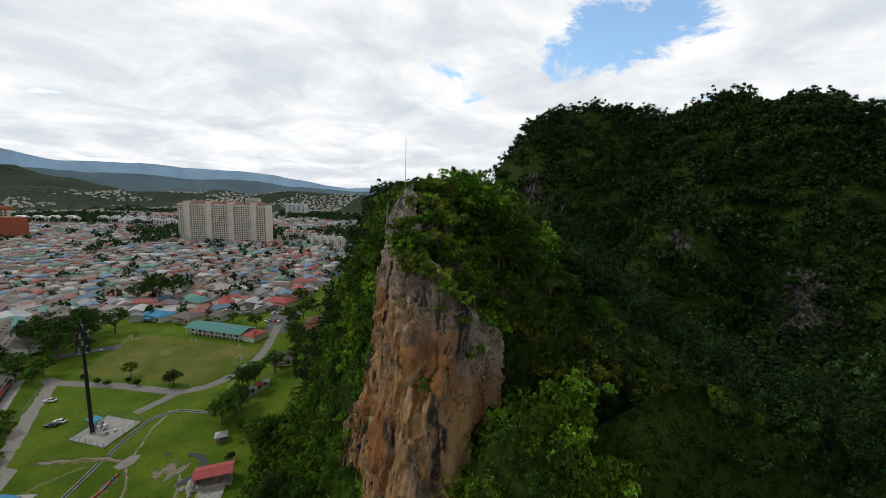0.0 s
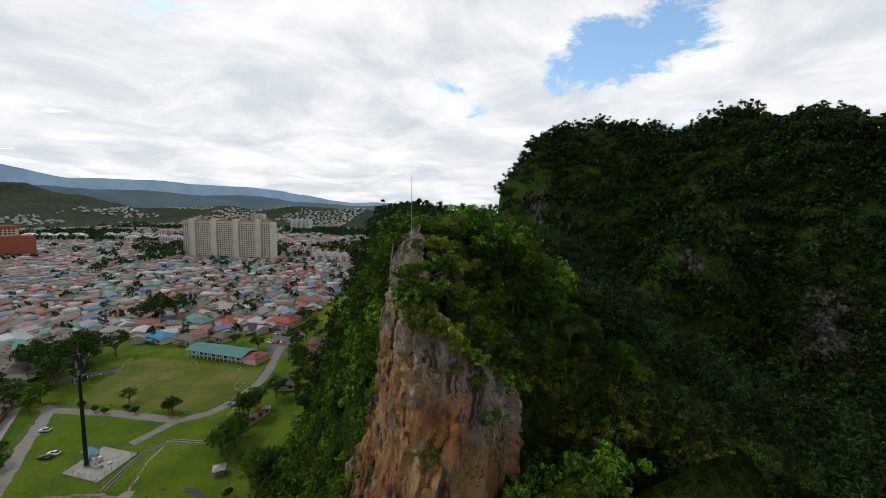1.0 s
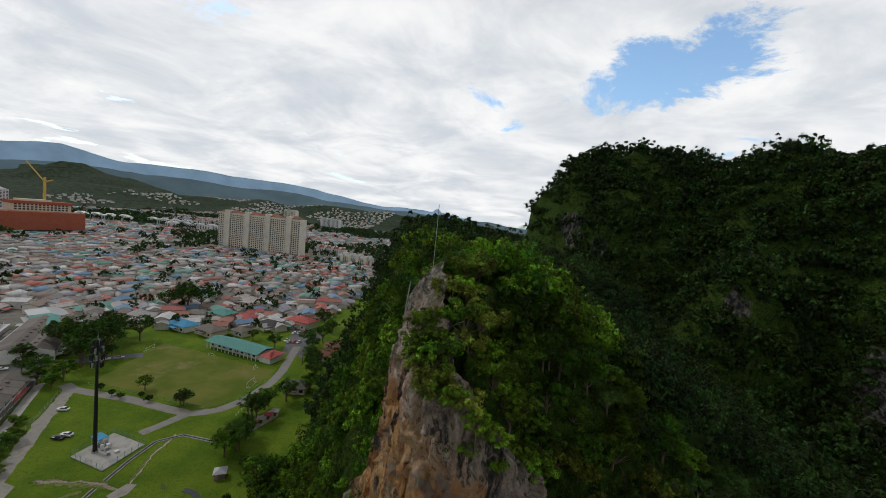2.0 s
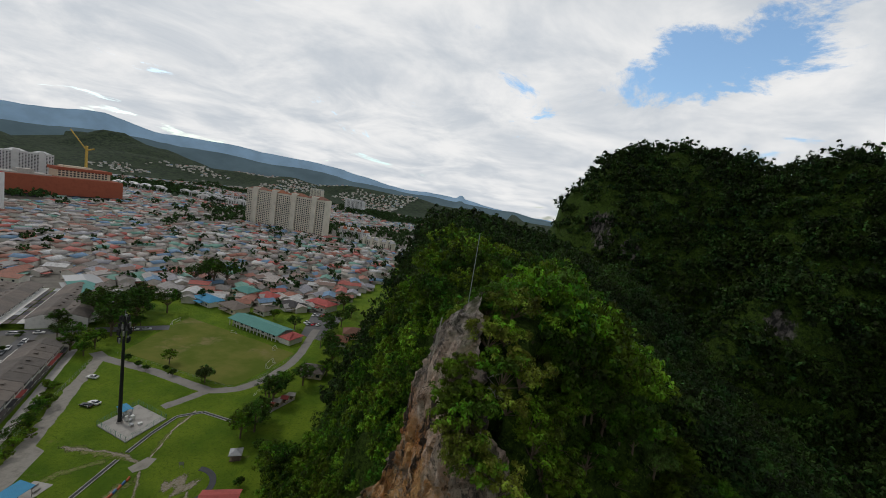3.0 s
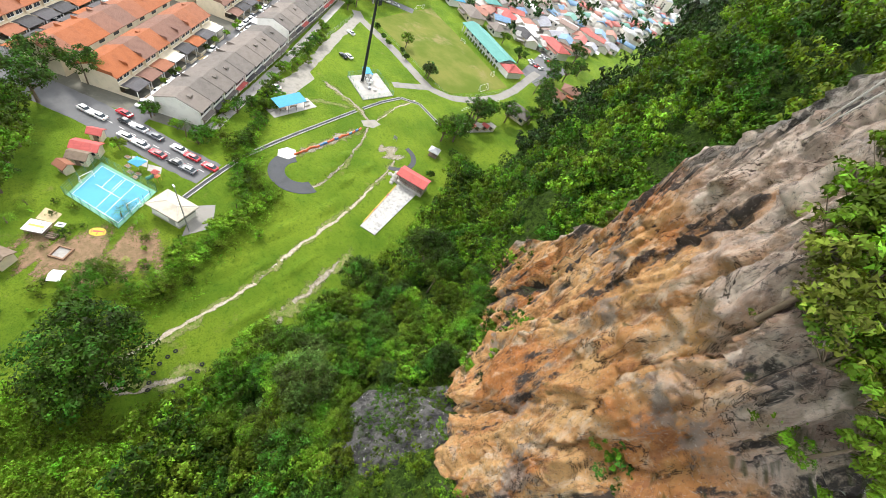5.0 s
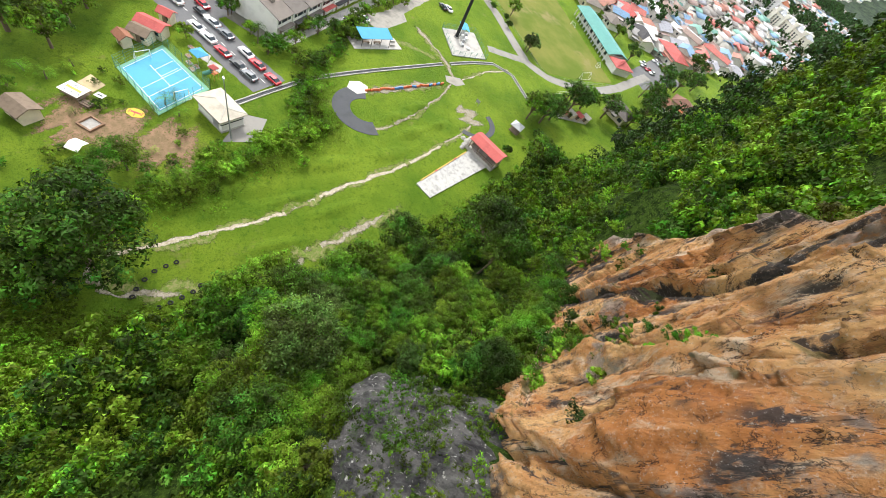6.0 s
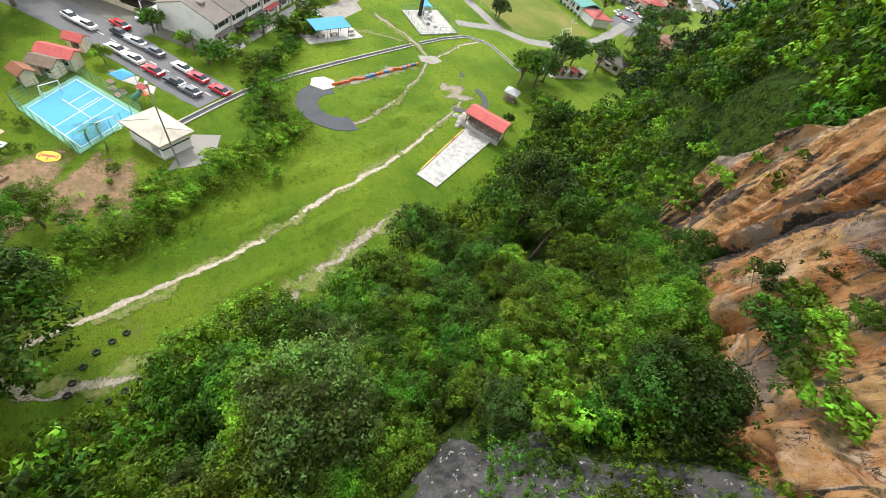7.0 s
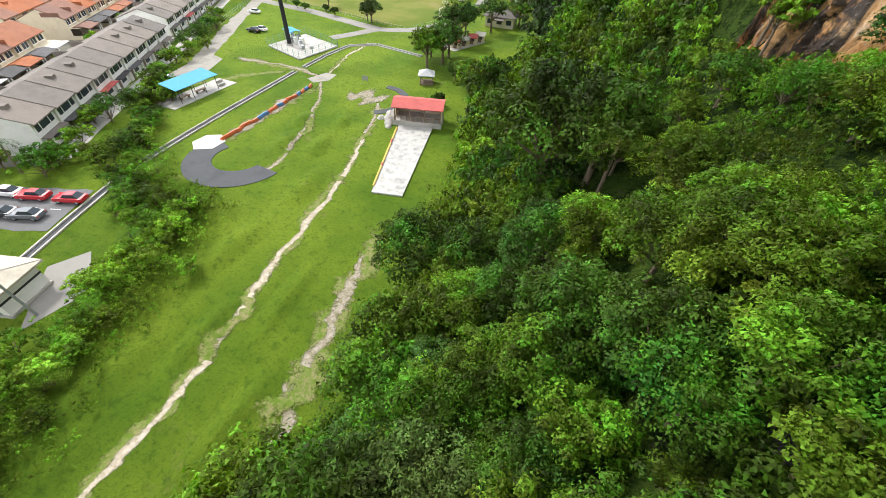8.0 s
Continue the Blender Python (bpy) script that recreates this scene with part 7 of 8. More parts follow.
def garden():
    MAT["ink"] = plain("dark_lettering", (0.06, 0.07, 0.09), 0.7, dirt=0.1)
    b = thing("banner_roof", "white printed banner spread over a low frame", "banner", Matrix.Translation((-92.2, 8.1, 0)) @ Matrix.Rotation(math.radians(45), 4, "Z"))
    part("sheet", [box(-1.9, 1.9, -1.5, 1.5, 1.5, 1.56)], MAT["white"], b)
    for x in (-1.7, 1.7):
        for y in (-1.3, 1.3):
            part("post", [beam((x, y, 0), (x, y, 1.5), 0.05)], MAT["wood"], b)
    part("lower_shelf", [box(-1.7, 1.7, -1.3, 1.3, 0.6, 0.66)], MAT["wood"], b)
    words("HASIL", 0.8, b, MAT["ink"], Matrix.Translation((-0.1, 0.85, 1.565)))
    words("DALAM TA", 0.72, b, MAT["ink"], Matrix.Translation((0, -0.85, 1.565)))
    part("printed_bar", [box(-1.4, 1.4, -0.25, 0.3, 1.56, 1.568)], MAT["yellow"], b)
    s = thing("small_sign", "small white board with dark lettering lying on the grass", "sign", Matrix.Translation((-92.3, 11.5, 0.1)) @ Matrix.Rotation(0.8, 4, "Z"))
    part("board", [box(-0.8, 0.8, -0.6, 0.6, 0, 0.05)], MAT["white"], s)
    part("printed_bar", [box(-0.5, 0.5, -0.15, 0.15, 0.05, 0.056)], MAT["ink"], s)
    t = thing("crate_stack", "dark slatted crates beside the banner roof", "crate", Matrix.Translation((-89.7, 9.5, 0.03)) @ Matrix.Rotation(0.8, 4, "Z"))
    for i in range(3):
        part("slat", [box(-0.9, 0.9, -0.7 + 0.5 * i, -0.35 + 0.5 * i, 0, 0.5)], MAT["wood"], t)
    g = thing("shell_sign", "fallen yellow and orange shell-shaped sign with red bars", "sign", Matrix.Translation((-87.2, 16.3, 0.05)) @ Matrix.Rotation(1.0, 4, "Z") @ Matrix.Rotation(0.12, 4, "X"))
    fan = [(1.9 * math.cos(a) * (0.75 + 0.25 * math.sin(a)), 1.5 * math.sin(a)) for a in np.linspace(-0.15, math.pi + 0.15, 20)] + [(0, -0.7)]
    bm = bmesh.new()
    lo = [bm.verts.new((x, y, 0)) for x, y in fan]; hi = [bm.verts.new((x, y, 0.12)) for x, y in fan]
    bm.faces.new(hi); bm.faces.new(lo[::-1])
    for i in range(len(fan)):
        j = (i + 1) % len(fan)
        bm.faces.new((lo[i], lo[j], hi[j], hi[i]))
    me = bpy.data.meshes.new("panel"); bm.to_mesh(me); bm.free(); me.materials.append(MAT["sign_yellow"])
    o = new("panel", me); o.parent = g
    part("red_bar", [box(-0.9, 0.9, 0.35, 0.75, 0.12, 0.14)], MAT["roof_red"], g)
    part("orange_rib", [box(-1.2, -1.0, 0.1, 1.0, 0.12, 0.135), box(1.0, 1.2, 0.1, 1.0, 0.12, 0.135), box(-0.1, 0.1, -0.4, 0.3, 0.12, 0.135)], MAT["plastic_orange"], g)
    c = thing("tarpaulin_tent", "white tarpaulin stretched over a low frame in the garden", "tent", Matrix.Translation((-78.6, 7.7, 0)) @ Matrix.Rotation(0.9, 4, "Z"))
    part("sheet", [gable(-1.1, 1.1, -1.3, 1.3, 1.2, 0.5, 0.05)], MAT["white"], c)
    for x in (-1, 1):
        for y in (-1.1, 1.1):
            part("post", [beam((x, y, 0), (x, y, 1.2), 0.04)], MAT["wood"], c)
    f = thing("pit_frame", "square earth-walled pit bed dug in the garden", "bed", Matrix.Translation((-84.7, 9.7, 0.03)) @ Matrix.Rotation(0.7, 4, "Z"))
    for x0, x1, y0, y1 in ((-1.5, 1.5, -1.5, -1.2), (-1.5, 1.5, 1.2, 1.5), (-1.5, -1.2, -1.2, 1.2), (1.2, 1.5, -1.2, 1.2)):
        part("bank", [box(x0, x1, y0, y1, 0, 0.4)], MAT["dirt"], f)
    part("bottom", [box(-1.2, 1.2, -1.2, 1.2, 0, 0.03)], MAT["concrete"], f)


MAT["sign_yellow"] = plain("bright_yellow_sign_paint", (0.72, 0.46, 0.05), 0.6, dirt=0.2)
garden()


# ---- palms, banana plants, hedges and single trees ----
def make_palm(seed, height_, frond, n, label, thick=0.16, droop=1.0, broad=0.5, mat="leaf_a", name="palm_tree", category="palm"):
    rng = np.random.default_rng(seed)
    p = tagged(new(name), label, category)
    lean = rng.normal(size=2) * 0.06 * height_
    part("trunk", [tube([(0, 0, -0.5), (lean[0] * 0.4, lean[1] * 0.4, height_ * 0.5), (lean[0], lean[1], height_)], [thick * 1.3, thick, thick * 0.8], 8)], MAT["bark"], p)
    top = np.array([lean[0], lean[1], height_])
    for k in range(n):
        a = 2.4 * k + rng.normal() * 0.15
        rise = np.interp(k / n, [0, 1], [1.1, -0.1]) + rng.normal() * 0.1
        dirh = np.array([math.cos(a), math.sin(a), 0])
        side = np.array([-math.sin(a), math.cos(a), 0])
        s = np.linspace(0, 1, 22)
        spine = top + dirh * (frond * s * (1 - 0.18 * s))[:, None] + np.array([0, 0, 1]) * (frond * (rise * s * 0.75 - droop * 0.95 * s ** 2))[:, None]
        vs, fs = [], []
        for i in range(1, 22):
            w = broad * math.sin(math.pi * min(1, 0.12 + 0.86 * s[i])) * frond * 0.42
            for sg in (-1, 1):
                tip = spine[i] + sg * side * w + dirh * 0.18 * frond * broad + np.array([0, 0, -0.35 * w])
                b0, b1 = spine[i - 1] * 0.3 + spine[i] * 0.7, spine[i]
                o = len(vs)
                vs += [b0, b1, tip]
                fs.append((o, o + 1, o + 2, o + 2))
        part("frond", [(np.array(vs), np.array(fs))], MAT[mat], p)
    return p


PALM = make_palm(1, 22.2 - zat(-32, 62.6), 3.6, 15, "feathery green palm with arching fronds on the slope", droop=0.8, broad=0.5, mat="leaf_c")
OIL = make_palm(2, 6.5, 3.2, 16, "tall feathery palm beside the road", droop=1.1, broad=0.6, mat="leaf_d")
BANANA = make_palm(3, 1.7, 2.3, 9, "banana plant with broad torn leaves", 0.14, 0.75, 1.1, "leaf_c", "banana_plant", "banana plant")
BANANA2 = make_palm(4, 2.2, 2.6, 10, "dark green banana plant with broad leaves", 0.15, 0.8, 1.0, "leaf_a", "banana_plant", "banana plant")
PALM.matrix_basis = Matrix.Translation((-32, 62.6, zat(-32, 62.6)))
for i, (x, y, s) in enumerate([(-96, 150.5, 1.3), (-100.5, 206, 1.2), (-113, 44, 0.8), (-124, 40, 0.7)]):
    m = Matrix.Translation((x, y, 0)) @ Matrix.Rotation(1.3 * i, 4, "Z")
    if i == 0:
        OIL.matrix_basis = m; OIL.scale = (s,) * 3
    else:
        copy_thing(OIL, m).scale = (s,) * 3


def hedge_plants():
    rng = np.random.default_rng(31)
    first = {}
    spots = []
    # scrubby belt between the garden, the street's end and the lawn
    line = np.array([(-63, 8), (-66, 15), (-69.5, 22.5), (-73.5, 31), (-77.5, 39), (-82, 46.5), (-88, 50), (-96, 51.5), (-102, 54), (-109, 60), (-118, 68), (-126, 79)])
    t = np.concatenate([[0], np.cumsum(np.hypot(*np.diff(line, axis=0).T))])
    for s in np.arange(0, t[-1], 1.15):
        x, y = np.interp(s, t, line[:, 0]), np.interp(s, t, line[:, 1])
        spread = np.interp(s, [0, 20, 45, 70, 110], [3.4, 3.6, 4.0, 3.0, 1.6])
        spots.append((x + rng.normal() * spread * 0.55, y + rng.normal() * spread * 0.55, s))
        if rng.random() < 0.65:
            spots.append((x + rng.normal() * spread * 0.7, y + rng.normal() * spread * 0.7, s))
    for x, y, s in spots:
        if x < -112 and y < 44:
            continue
        r = rng.random()
        if r < 0.25 and s < 75:
            k = BANANA if rng.random() < 0.5 else BANANA2
            sc = rng.uniform(0.7, 1.05)
        elif r < 0.45:
            k, sc = SHRUBS[rng.choice([0, 1, 1])], rng.uniform(1.0, 1.6)
        else:
            k, sc = SHRUBS[rng.choice([0, 0, 1])], rng.uniform(0.6, 1.15)
        place(k, x, y, 0.0, sc, rng.uniform(0, 6.28), "scrub between the garden and the lawn", first) if k in (BANANA, BANANA2) else place(k, x, y, -0.1, sc, rng.uniform(0, 6.28), "scrub between the garden and the lawn")
    for x, y, sc in [(-90, 21.6, 1.0), (-91.7, 23.3, 0.9), (-87, 23.6, 1.0), (-88.4, 19.7, 0.85), (-79.9, 11.3, 0.6), (-76.4, 17.1, 0.6), (-77.7, 18.6, 0.5), (-84.9, 17.8, 0.5), (-87.4, 7.7, 0.55), (-75.4, 12.1, 0.7), (-96.4, 4.1, 1.0), (-100.4, 8.1, 1.0), (-98.4, 1.1, 1.1)]:
        place(BANANA, x, y, 0, sc, rng.uniform(0, 6.28), "banana plants of the garden", first)
    for i in range(34):
        x, y = rng.uniform(-100, -72), rng.uniform(-2, 24)
        if (y < 15 or x > -82) and (abs((x + 84) * 0.75 - (y - 10)) > 5 or rng.random() < 0.35):
            place(SHRUBS[rng.choice([0, 1, 2])], x, y, -0.1, rng.uniform(0.35, 1.1), rng.uniform(0, 6.28), "shrubs and beds of the garden")


hedge_plants()


def more_trees():
    rng = np.random.default_rng(37)
    # x, y, kind, scale
    spec = [(-38.2, 68.0, 1, 1.35), (-46.5, 57.0, 1, 1.05), (-42.0, 31.0, 0, 1.2), (-27.5, 30.5, 3, 1.2), (-70, 9, 0, 0.7), (-73.5, 14, 4, 0.75), (-33.5, 66.0, 1, 1.0),
            (-150, 155.5, 0, 0.75), (-124.5, 148.5, 3, 0.95), (-127, 149.5, 3, 0.7), (-152.5, 146.2, 5, 0.5), (-158, 147.4, 5, 0.5), (-166, 149.5, 5, 0.55), (-140, 147.5, 5, 0.55), (-146, 149.8, 5, 0.45),
            (-86.5, 123, 0, 1.0), (-88.5, 126, 3, 0.9), (-84.5, 128, 1, 1.0), (-86, 134, 1, 0.95), (-90, 131, 4, 0.9), (-94, 150, 1, 1.0), (-90, 147, 1, 1.0), (-92, 156, 0, 1.0), (-71, 117, 0, 0.8), (-76, 119.5, 5, 0.8), (-72, 104, 5, 0.5),
            (-85, 190, 1, 1.0), (-90, 200, 1, 1.1), (-82, 178, 0, 1.0), (-96, 205, 5, 1.0), (-87, 165, 1, 1.0), (-100, 214, 0, 0.9), (-104, 226, 1, 0.9),
            (-203, 172, 1, 1.7), (-212, 178, 1, 1.8), (-223, 180, 1, 1.7), (-208, 190, 1, 1.6), (-216, 198, 1, 1.6), (-196, 166, 1, 1.3), (-230, 186, 0, 1.5), (-200, 182, 1, 1.6), (-221, 205, 1, 1.5), (-204, 206, 1, 1.4), (-188, 152, 0, 1.1), (-194, 146, 0, 1.0), (-185, 145, 0, 0.8), (-199, 150, 1, 1.1),
            (-228, 270, 1, 1.9), (-236, 274, 1, 1.8), (-222, 277, 1, 1.8), (-243, 268, 1, 1.6),
            (-114.4, 45.5, 0, 0.7), (-118.4, 50, 2, 0.7), (-123.4, 58, 0, 0.75), (-127.4, 64, 0, 0.8), (-133.4, 71, 2, 0.7), (-138.4, 78, 0, 0.7), (-143.4, 86, 0, 0.8), (-148.4, 92, 4, 0.7), (-154.4, 99, 0, 0.8), (-159.4, 105, 5, 0.8), (-165.4, 111, 0, 0.7), (-172.4, 118, 5, 0.7), (-112.4, 53, 0, 0.5),
            (-112.4, 28.4, 2, 0.5), (-123.4, 39.1, 0, 0.6), (-116.4, 43.1, 2, 0.5), (-141.4, 30.1, 1, 0.9), (-147.4, 23.1, 1, 1.1), (-135.4, 18.1, 1, 1.1), (-143.4, 11.1, 1, 1.2), (-127.4, 13.1, 0, 1.0), (-119.4, 11.1, 0, 1.0), (-113.4, 8.1, 4, 1.0), (-105.4, 5.1, 0, 0.9), (-109.4, -0.9, 1, 1.1), (-97.4, -4.9, 0, 1.0), (-122.4, 0.1, 1, 1.1), (-92.4, -8.9, 1, 1.0), (-85.4, -6.9, 0, 0.9), (-134.4, 5.1, 1, 1.2),
            (-158, 222, 0, 0.6), (-128, 224, 1, 0.9), (-133, 213, 5, 0.8), (-148, 232, 0, 0.8), (-112, 236, 1, 1.1), (-106, 245, 1, 1.1), (-120, 278, 1, 1.3), (-108, 265, 1, 1.0)]
    for i, (x, y, k, s) in enumerate(spec):
        lane = 44 < y < 125 and x < -111
        if lane:
            # low bushes between the back lane and the gravel track
            for _ in range(3):
                place(SHRUBS[rng.choice([0, 1, 2])], x + 5.2 + rng.normal() * 1.6, y + 3.2 + rng.normal() * 1.8, -0.2, rng.uniform(1.1, 1.9), rng.uniform(0, 6.28), "bushes along the back lane")
            continue
        place((FINE if i < 7 else LOW)[k], x, y, max(zat(x, y), 0) - 0.2, s, rng.uniform(0, 6.28), "single trees round the lawn and streets")
    # the great dark tree at the lawn's end, its crown down to the grass
    place(FINE[1], -55.5, 7.6, -4.6, 1.95, 0.7, "single trees round the lawn and streets")
    for i in range(22):
        u, w = rng.uniform(0, 150), rng.choice([14.0, 13.4, 46.0, 53.2])
        x, y = tp(u, w)
        place(LOW[rng.choice([0, 2, 5])], x, y, 0, rng.uniform(0.25, 0.42), rng.uniform(0, 6.28), "small street trees")
    for i in range(16):
        x, y = tp(rng.choice([146, 157]) + rng.normal() * 2, rng.uniform(-50, 110))
        place(LOW[rng.choice([0, 1, 5])], x, y, 0, rng.uniform(0.5, 0.9), rng.uniform(0, 6.28), "trees along the cross street")


more_trees()


def low_scrub():
    """Rank creepers and weeds in the belt and at the wood's edge, in one mesh."""
    rng = np.random.default_rng(41)
    pts = []
    belt = np.array([(-60.5, 9), (-63.5, 16), (-66.5, 23.5), (-69.8, 31), (-73.5, 39.5), (-78.5, 47.5), (-81.5, 54), (-88, 52), (-96, 53), (-103, 56.5)])
    t = np.concatenate([[0], np.cumsum(np.hypot(*np.diff(belt, axis=0).T))])
    for s in np.arange(0, t[-1], 0.085):
        x, y = np.interp(s, t, belt[:, 0]), np.interp(s, t, belt[:, 1])
        pts.append((x + rng.normal() * 2.2 - 1.0, y + rng.normal() * 2.2, 0.0, rng.uniform(0.35, 0.95)))
    for y in np.arange(6, 96, 0.45):
        x = float(foot_x(np.array([y]))[0])
        pts.append((x + rng.normal() * 1.2, y, 0.0, rng.uniform(0.35, 1.0)))
    for i in range(1500):
        x, y = rng.uniform(-60, -22), rng.uniform(-14, 22)
        if x < float(foot_x(np.array([y]))[0]) - 1 and y > 6:
            continue
        pts.append((x, y, max(zat(x, y), 0) - 0.1, rng.uniform(0.8, 1.7)))
    crown_cloud("scrub", pts, rng, 1.15, MAT["leaf_c"], "bright green creepers and weeds at the wood's edge", (8, 14), 0.22, "scrub")
    pts = []
    for _ in range(700):
        s = rng.uniform(2, 52)
        x, yy, nx, ny, rim, base = (float(np.asarray(a)) for a in cliff_at(np.array(s)))
        o = rng.uniform(4.0 if s > 44 else 2.5, 10.0)
        px, py = x + nx * o, yy + ny * o
        pts.append((px, py, zat(px, py) - 0.1, rng.uniform(0.5, 1.2)))
    crown_cloud("scrub", pts, rng, 1.15, MAT["leaf_a"], "green creepers and weeds below the wall", (9, 20), 0.15, "scrub")


low_scrub()

# ---- large far buildings and mountains ----
def slab_block(name, label, x, y, a, w, d, h, wall, roof, storeys, bays, category="apartment block", group=""):
    """A tall block with a window in each bay of each storey and pitched roof caps."""
    b = thing(name, label, category, Matrix.Translation((x, y, 0)) @ Matrix.Rotation(a, 4, "Z"), group)
    part("wall", [box(-w / 2, w / 2, -d / 2, d / 2, 0, h)] + [box(-w / 2 + w * (k + 0.5) / 4 - w * 0.03, -w / 2 + w * (k + 0.5) / 4 + w * 0.03, -d / 2 - 2.5, d / 2 + 1.5, 0, h + 4) for k in range(4)], wall, b)
    for k in range(4):
        x0 = -w / 2 + w * k / 4 + 0.01 * w
        part("roof", [hip(x0, x0 + w * 0.23, -d / 2 - 1, d / 2 + 1, h + 0.3, 5.0)], roof, b)
    glass = []
    for f in range(storeys):
        z = 3 + (h - 5) * f / storeys
        glass += [box(-w / 2 + w * (i + 0.25) / bays, -w / 2 + w * (i + 0.75) / bays, -d / 2 - 0.25, -d / 2 + 0.1, z, z + (h / storeys) * 0.5) for i in range(bays)]
    tagged(part("window_grid", glass, MAT["glass"], b), kind="stuff")
    ledges = []
    for i in range(bays // 2):
        xx = -w / 2 + w * (i + 0.5) / (bays // 2)
        ledges += [box(xx - 1.0, xx + 1.0, -d / 2 - 1.2, -d / 2, 3 + (h - 5) * f / storeys, 3.9 + (h - 5) * f / storeys) for f in range(storeys)]
    tagged(part("balcony_stack", ledges, wall, b), kind="stuff")
    return b


MAT["apt_cream"] = plain("cream_apartment_render", (0.74, 0.70, 0.60), 0.85, dirt=0.4, scale=0.08)
MAT["apt_white"] = plain("white_apartment_render", (0.72, 0.72, 0.72), 0.85, dirt=0.3, scale=0.08)
MAT["netting"] = plain("orange_red_scaffold_netting", (0.36, 0.105, 0.060), 0.9, dirt=0.35, scale=0.15)
slab_block("apartment_tower", "tall cream apartment slab with orange roof caps", -398, 628, math.atan2(-24, 170), 168, 18, 66, MAT["apt_cream"], MAT["roof_clay"], 19, 40)
slab_block("apartment_tower", "white apartment block with red roof caps", -655, 352, math.atan2(24, 66), 84, 20, 48, MAT["apt_white"], MAT["roof_red"], 14, 22)
slab_block("apartment_tower", "tall white and grey apartment tower", -985, 590, math.atan2(110, 70), 140, 22, 66, MAT["apt_white"], MAT["metal_grey"], 22, 34)
slab_block("apartment_tower", "cream apartment tower beyond the orange-roofed terraces", -505, 172, math.atan2(60, 20), 62, 18, 60, MAT["apt_cream"], MAT["roof_clay"], 18, 14)
slab_block("apartment_block", "low white car park block with long bands", -720, 345, math.atan2(24, 66), 120, 40, 24, MAT["apt_white"], MAT["metal_grey"], 6, 6)
slab_block("apartment_block", "low white flats with orange roofs beyond the town", -285, 668, -0.2, 62, 12, 18, MAT["apt_white"], MAT["roof_clay"], 5, 16)
slab_block("apartment_block", "low beige flats at the hill's foot", -212, 600, -0.25, 60, 12, 16, MAT["apt_cream"], MAT["metal_grey"], 5, 16)
slab_block("apartment_tower", "pale distant apartment tower on the hill", -900, 1640, -0.3, 70, 20, 62, MAT["apt_cream"], MAT["metal_grey"], 16, 14)
slab_block("apartment_tower", "pale distant apartment block", -640, 1480, -0.3, 90, 20, 46, MAT["apt_white"], MAT["metal_grey"], 12, 16)
for i, (x, y, w) in enumerate([(-760, 900, 120), (-690, 1010, 110), (-880, 960, 110), (-560, 1000, 90), (-1020, 900, 130), (-820, 1080, 120)]):
    slab_block("apartment_block", "low white rows of flats in the far town", x, y, 0.35, w, 14, 15, MAT["apt_white"], MAT["roof_clay"] if i % 2 else MAT["metal_grey"], 5, 20, "apartment block", "far rows of flats")


def construction():
    b = thing("construction_block", "huge unfinished building wrapped in orange netting", "building", Matrix.Translation((-772, 530, 0)) @ Matrix.Rotation(math.atan2(152, 48), 4, "Z"))
    part("podium", [box(-95, 95, -6, 60, 6, 36)], MAT["netting"], b)
    part("open_storey", [box(-90, 90, -3, 56, 0, 6)], MAT["tarmac"], b)
    part("tower_floor", [box(10, 85, 20, 55, 36, 52), box(20, 60, 24, 50, 52, 56)], MAT["wall_cream"], b)
    part("netting", [box(8, 87, 18, 57, 48, 53)], MAT["netting"], b)
    for f in range(3):
        part("window_row", [box(12 + 5 * i, 15 + 5 * i, 19.7, 20.3, 38 + 4 * f, 40.5 + 4 * f) for i in range(14)], MAT["glass"], b)
    part("roof_slab", [box(-80, 0, 5, 50, 36, 38), box(-40, -20, 10, 30, 38, 44)], MAT["concrete"], b)
    c = thing("tower_crane", "yellow tower crane over the building site", "crane", Matrix.Translation((-800, 600, 0)))
    part("mast", [box(-1.5, 1.5, -1.5, 1.5, 0, 96)], MAT["yellow"], c)
    part("jib", [beam((0, 0, 88), (-30, -6, 122), 1.2, 4)], MAT["yellow"], c)
    part("counter_jib", [beam((0, 0, 88), (14, 3, 92), 1.4, 4)], MAT["yellow"], c)


construction()


def hall():
    h = thing("school_hall", "long low hall with a teal metal roof and white columns", "hall", Matrix.Translation((-143, 211.5, 0)) @ Matrix.Rotation(math.atan2(-9, 38), 4, "Z"))
    part("roof", [gable(-20.5, 20.5, -7, 7, 4.2, 1.8)], MAT["roof_teal"], h)
    part("wall", [box(-19.5, 19.5, -3.5, 6, 0, 4.2)], MAT["wall_white"], h)
    for i in range(14):
        x = -19 + i * 38 / 13
        part("column", [box(x - 0.18, x + 0.18, -6.4, -6.05, 0, 4.1)], MAT["white"], h)
    for i in range(8):
        x = -17 + i * 4.6
        part("window", [box(x - 1.2, x + 1.2, -3.56, -3.48, 1.1, 2.6)], MAT["glass"], h)
    part("wing", [box(20.5, 28.5, -5, 5, 0, 3.6)], MAT["wall_white"], h)
    part("wing_roof", [hip(20.0, 29.2, -5.8, 5.8, 3.6, 2.0)], MAT["roof_red"], h)


hall()


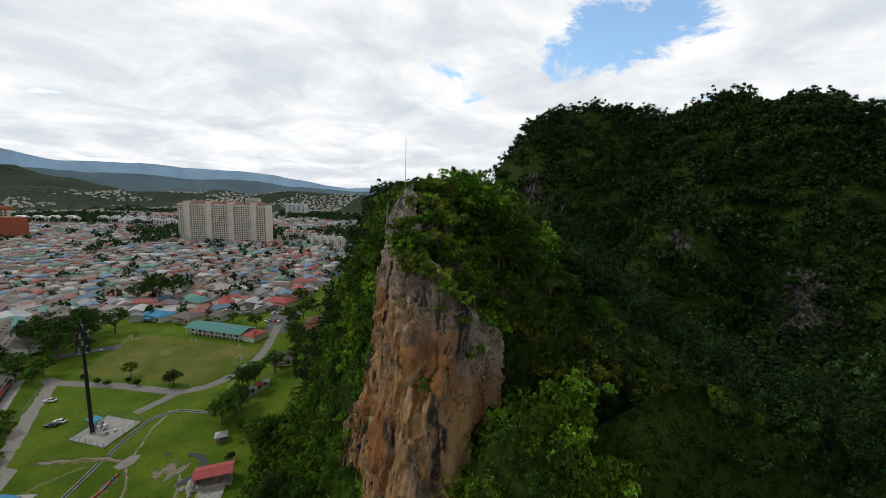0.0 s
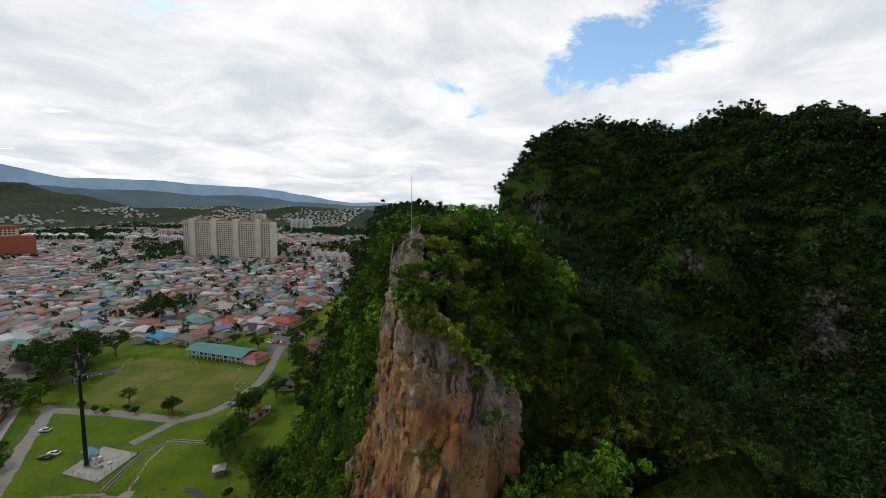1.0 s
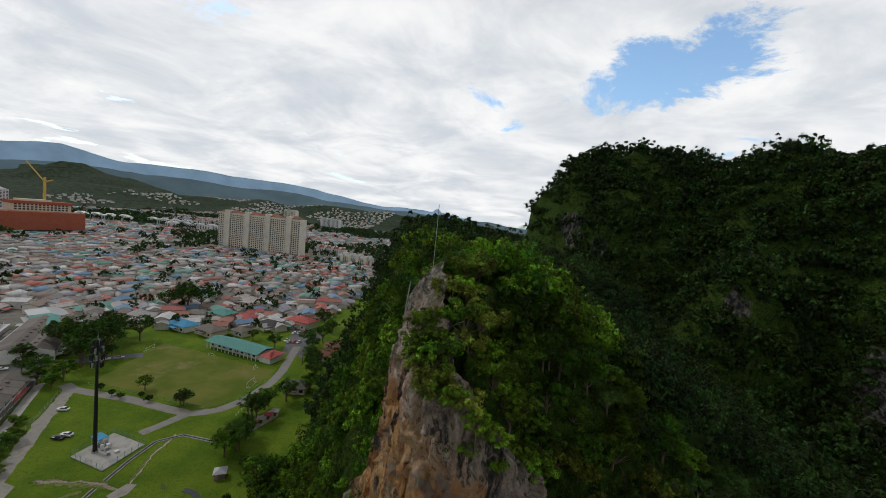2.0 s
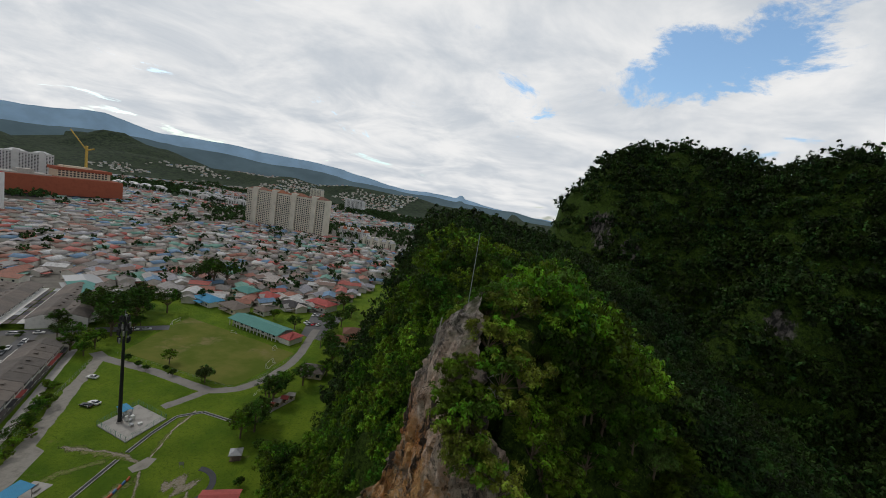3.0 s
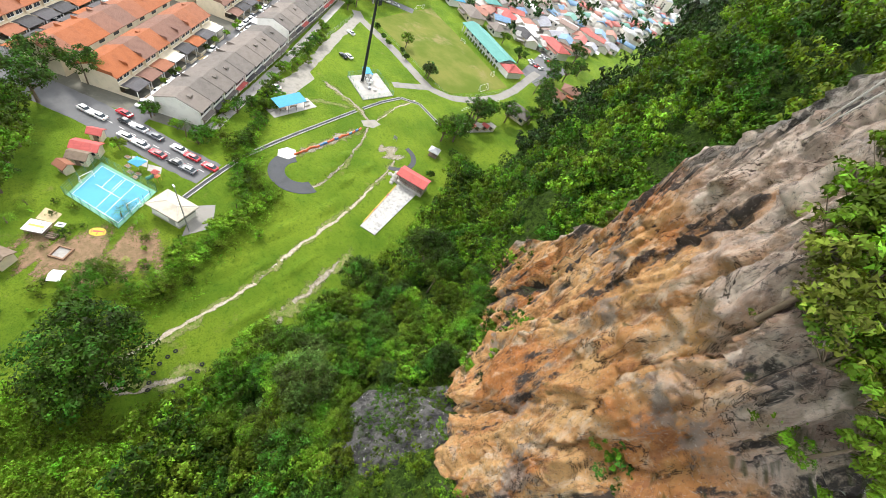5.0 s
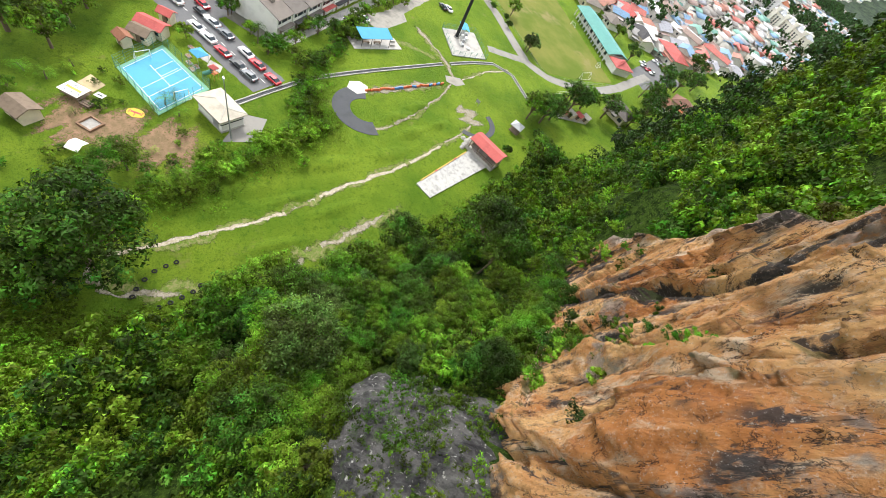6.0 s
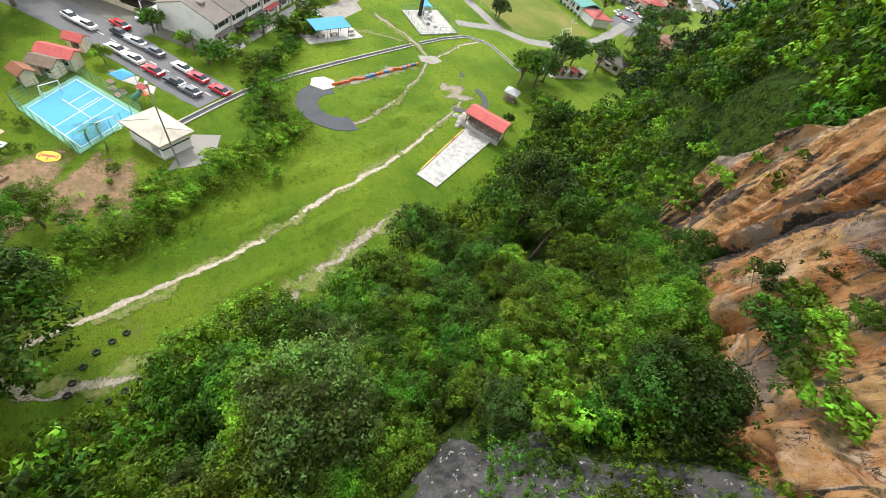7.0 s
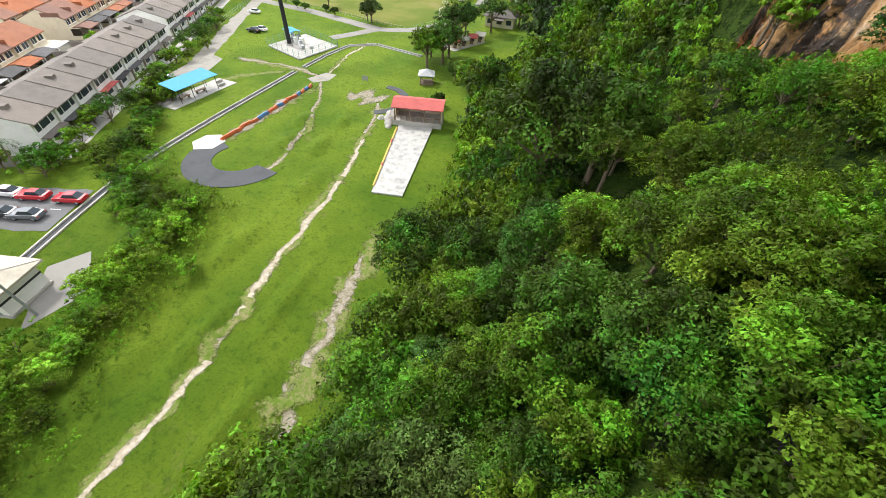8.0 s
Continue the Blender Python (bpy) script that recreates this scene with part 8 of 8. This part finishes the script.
def villa(x, y, a, w, d, h, roof, wall, label):
    v = thing("house", label, "house", Matrix.Translation((x, y, 0)) @ Matrix.Rotation(a, 4, "Z"))
    part("wall", [box(-w / 2, w / 2, -d / 2, d / 2, 0, h)], MAT[wall], v)
    part("roof", [hip(-w / 2 - 0.9, w / 2 + 0.9, -d / 2 - 0.9, d / 2 + 0.9, h, 2.6)], MAT[roof], v)
    for i in range(3):
        xx = -w / 2 + w * (i + 0.5) / 3
        part("window", [box(xx - 0.9, xx + 0.9, -d / 2 - 0.06, -d / 2 + 0.02, 1.1, 2.5)], MAT["glass"], v)
    part("porch_roof", [box(-w * 0.2, w * 0.2, -d / 2 - 3.5, -d / 2, 2.8, 3.0)], MAT[roof], v)


for x, y, a, w, d, h, roof, wall, lab in [
        (-135, 272, -0.25, 20, 11, 5, "roof_red", "wall_white", "white house with a broad red roof by the car park"),
        (-176, 266, -0.2, 15, 11, 4, "roof_red", "wall_cream", "cream house with a red roof in the town"),
        (-200, 234, -0.3, 18, 10, 4, "roof_blue", "wall_white", "long white building with a blue roof"),
        (-178, 232, -0.3, 17, 11, 4, "roof_grey", "wall_cream", "cream house with a grey roof behind the field"),
        (-160, 238, -0.3, 10, 8, 3.5, "roof_grey", "wall_white", "small house with a weathered grey roof"),
        (-192, 262, -0.2, 16, 12, 6, "roof_teal", "wall_cream", "two-storey cream house with a green roof"),
        (-152, 258, -0.2, 15, 10, 4, "roof_dark", "wall_cream", "house with a dark maroon roof near the car park"),
        (-92, 232, 0.4, 11, 9, 4, "roof_clay", "wall_cream", "house with an orange roof at the wood's edge"),
        (-88, 176, 0.2, 10, 8, 3.4, "roof_grey", "wall_cream", "low house with a grey roof among the trees"),
        (-94, 217, 0.2, 9, 7, 3.4, "roof_clay", "wall_white", "low house with an orange roof among the trees"),
        (-262, 205, -0.5, 38, 16, 5, "roof_teal", "wall_white", "long market hall with a pale green roof"),
        (-278, 214, -0.5, 34, 16, 5, "metal_grey", "wall_white", "long hall with a pale metal roof")]:
    villa(x, y, a, w, d, h, roof, wall, lab)
flat_poly("temple_yard", [(-93, 141), (-87, 139.5), (-83.5, 153), (-89, 156)], 0.12, MAT["concrete"], "pale paved yard between the trees", "pavement")
for i in range(4):
    shed(-88.5 + 1.1 * i, 143 + 3.4 * i, 0.25, 2.4, 2.0, 2.0, MAT["concrete"] if i % 2 else MAT["roof_red"], "tiny open shrine shed on the paved yard")

# the thin pole on the crest
p = thing("antenna_pole", "thin grey pole standing on the outcrop's crest", "pole", Matrix.Translation((-7.9, 40.6, zat(-7.9, 40.6))))
part("shaft", [tube([(0, 0, -0.5), (0.1, 0.1, 93.0 - 1.3 - zat(-7.9, 40.6))], [0.05, 0.03], 6)], MAT["metal_grey"], p)


def mountains():
    """Ranges far beyond the town, with blue haze put into their colour and glow."""
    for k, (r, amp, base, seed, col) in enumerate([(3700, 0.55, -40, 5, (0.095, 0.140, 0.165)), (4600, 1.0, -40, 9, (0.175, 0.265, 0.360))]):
        az = np.linspace(-150, 30, 420)
        el = np.interp(az, [-150, -110, -80, -64, -58, -52, -47, -38, -30, -24, -20, -16, -11, -8.7, -8, -7.4, -3, 3, 30], [3.5, 4.0, 3.8, 3.4, 3.4, 4.5, 3.4, 3.4, 3.2, 2.4, 1.8, 1.3, 1.1, 1.0, 1.7, 1.0, 0.4, -0.3, -0.5])
        el = el * amp + (0.25 + 0.1 * k) * fbm(az / 6, az * 0 + seed, 4, seed) * (1 if k else 1.6)
        top = np.tan(np.radians(np.maximum(el, -1.0))) * r + 87
        rows = 8
        v = []
        for j in range(rows):
            t = j / (rows - 1)
            rr = r + 350 * t
            z = base + (top - base) * t ** 0.8
            v.append(np.stack([np.sin(np.radians(az)) * rr, np.cos(np.radians(az)) * rr, z + 12 * fbm(az / 1.5, az * 0 + j * 1.7, 3, seed + 3) * (1 if 0 < j < rows - 1 else 0)], 1))
        v = np.stack(v, 1).reshape(-1, 3)
        m = Nodes("far_range_painted_haze" if k else "wooded_range_painted_haze")
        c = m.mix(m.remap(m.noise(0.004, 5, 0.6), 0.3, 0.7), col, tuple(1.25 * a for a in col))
        # the emission stands in for hazy air before the ranges
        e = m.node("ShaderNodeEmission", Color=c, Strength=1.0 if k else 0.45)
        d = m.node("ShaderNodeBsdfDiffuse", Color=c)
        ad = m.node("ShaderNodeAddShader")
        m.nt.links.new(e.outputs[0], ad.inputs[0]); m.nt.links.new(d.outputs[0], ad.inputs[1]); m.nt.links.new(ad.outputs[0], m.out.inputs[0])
        tagged(new("backdrop", mesh_from("backdrop", v, grid_faces(len(az), rows), m.mat)), "mountain range on the horizon, blue haze painted in" if k else "dark wooded hills before the mountains, haze painted in", "mountains", kind="structure")


mountains()
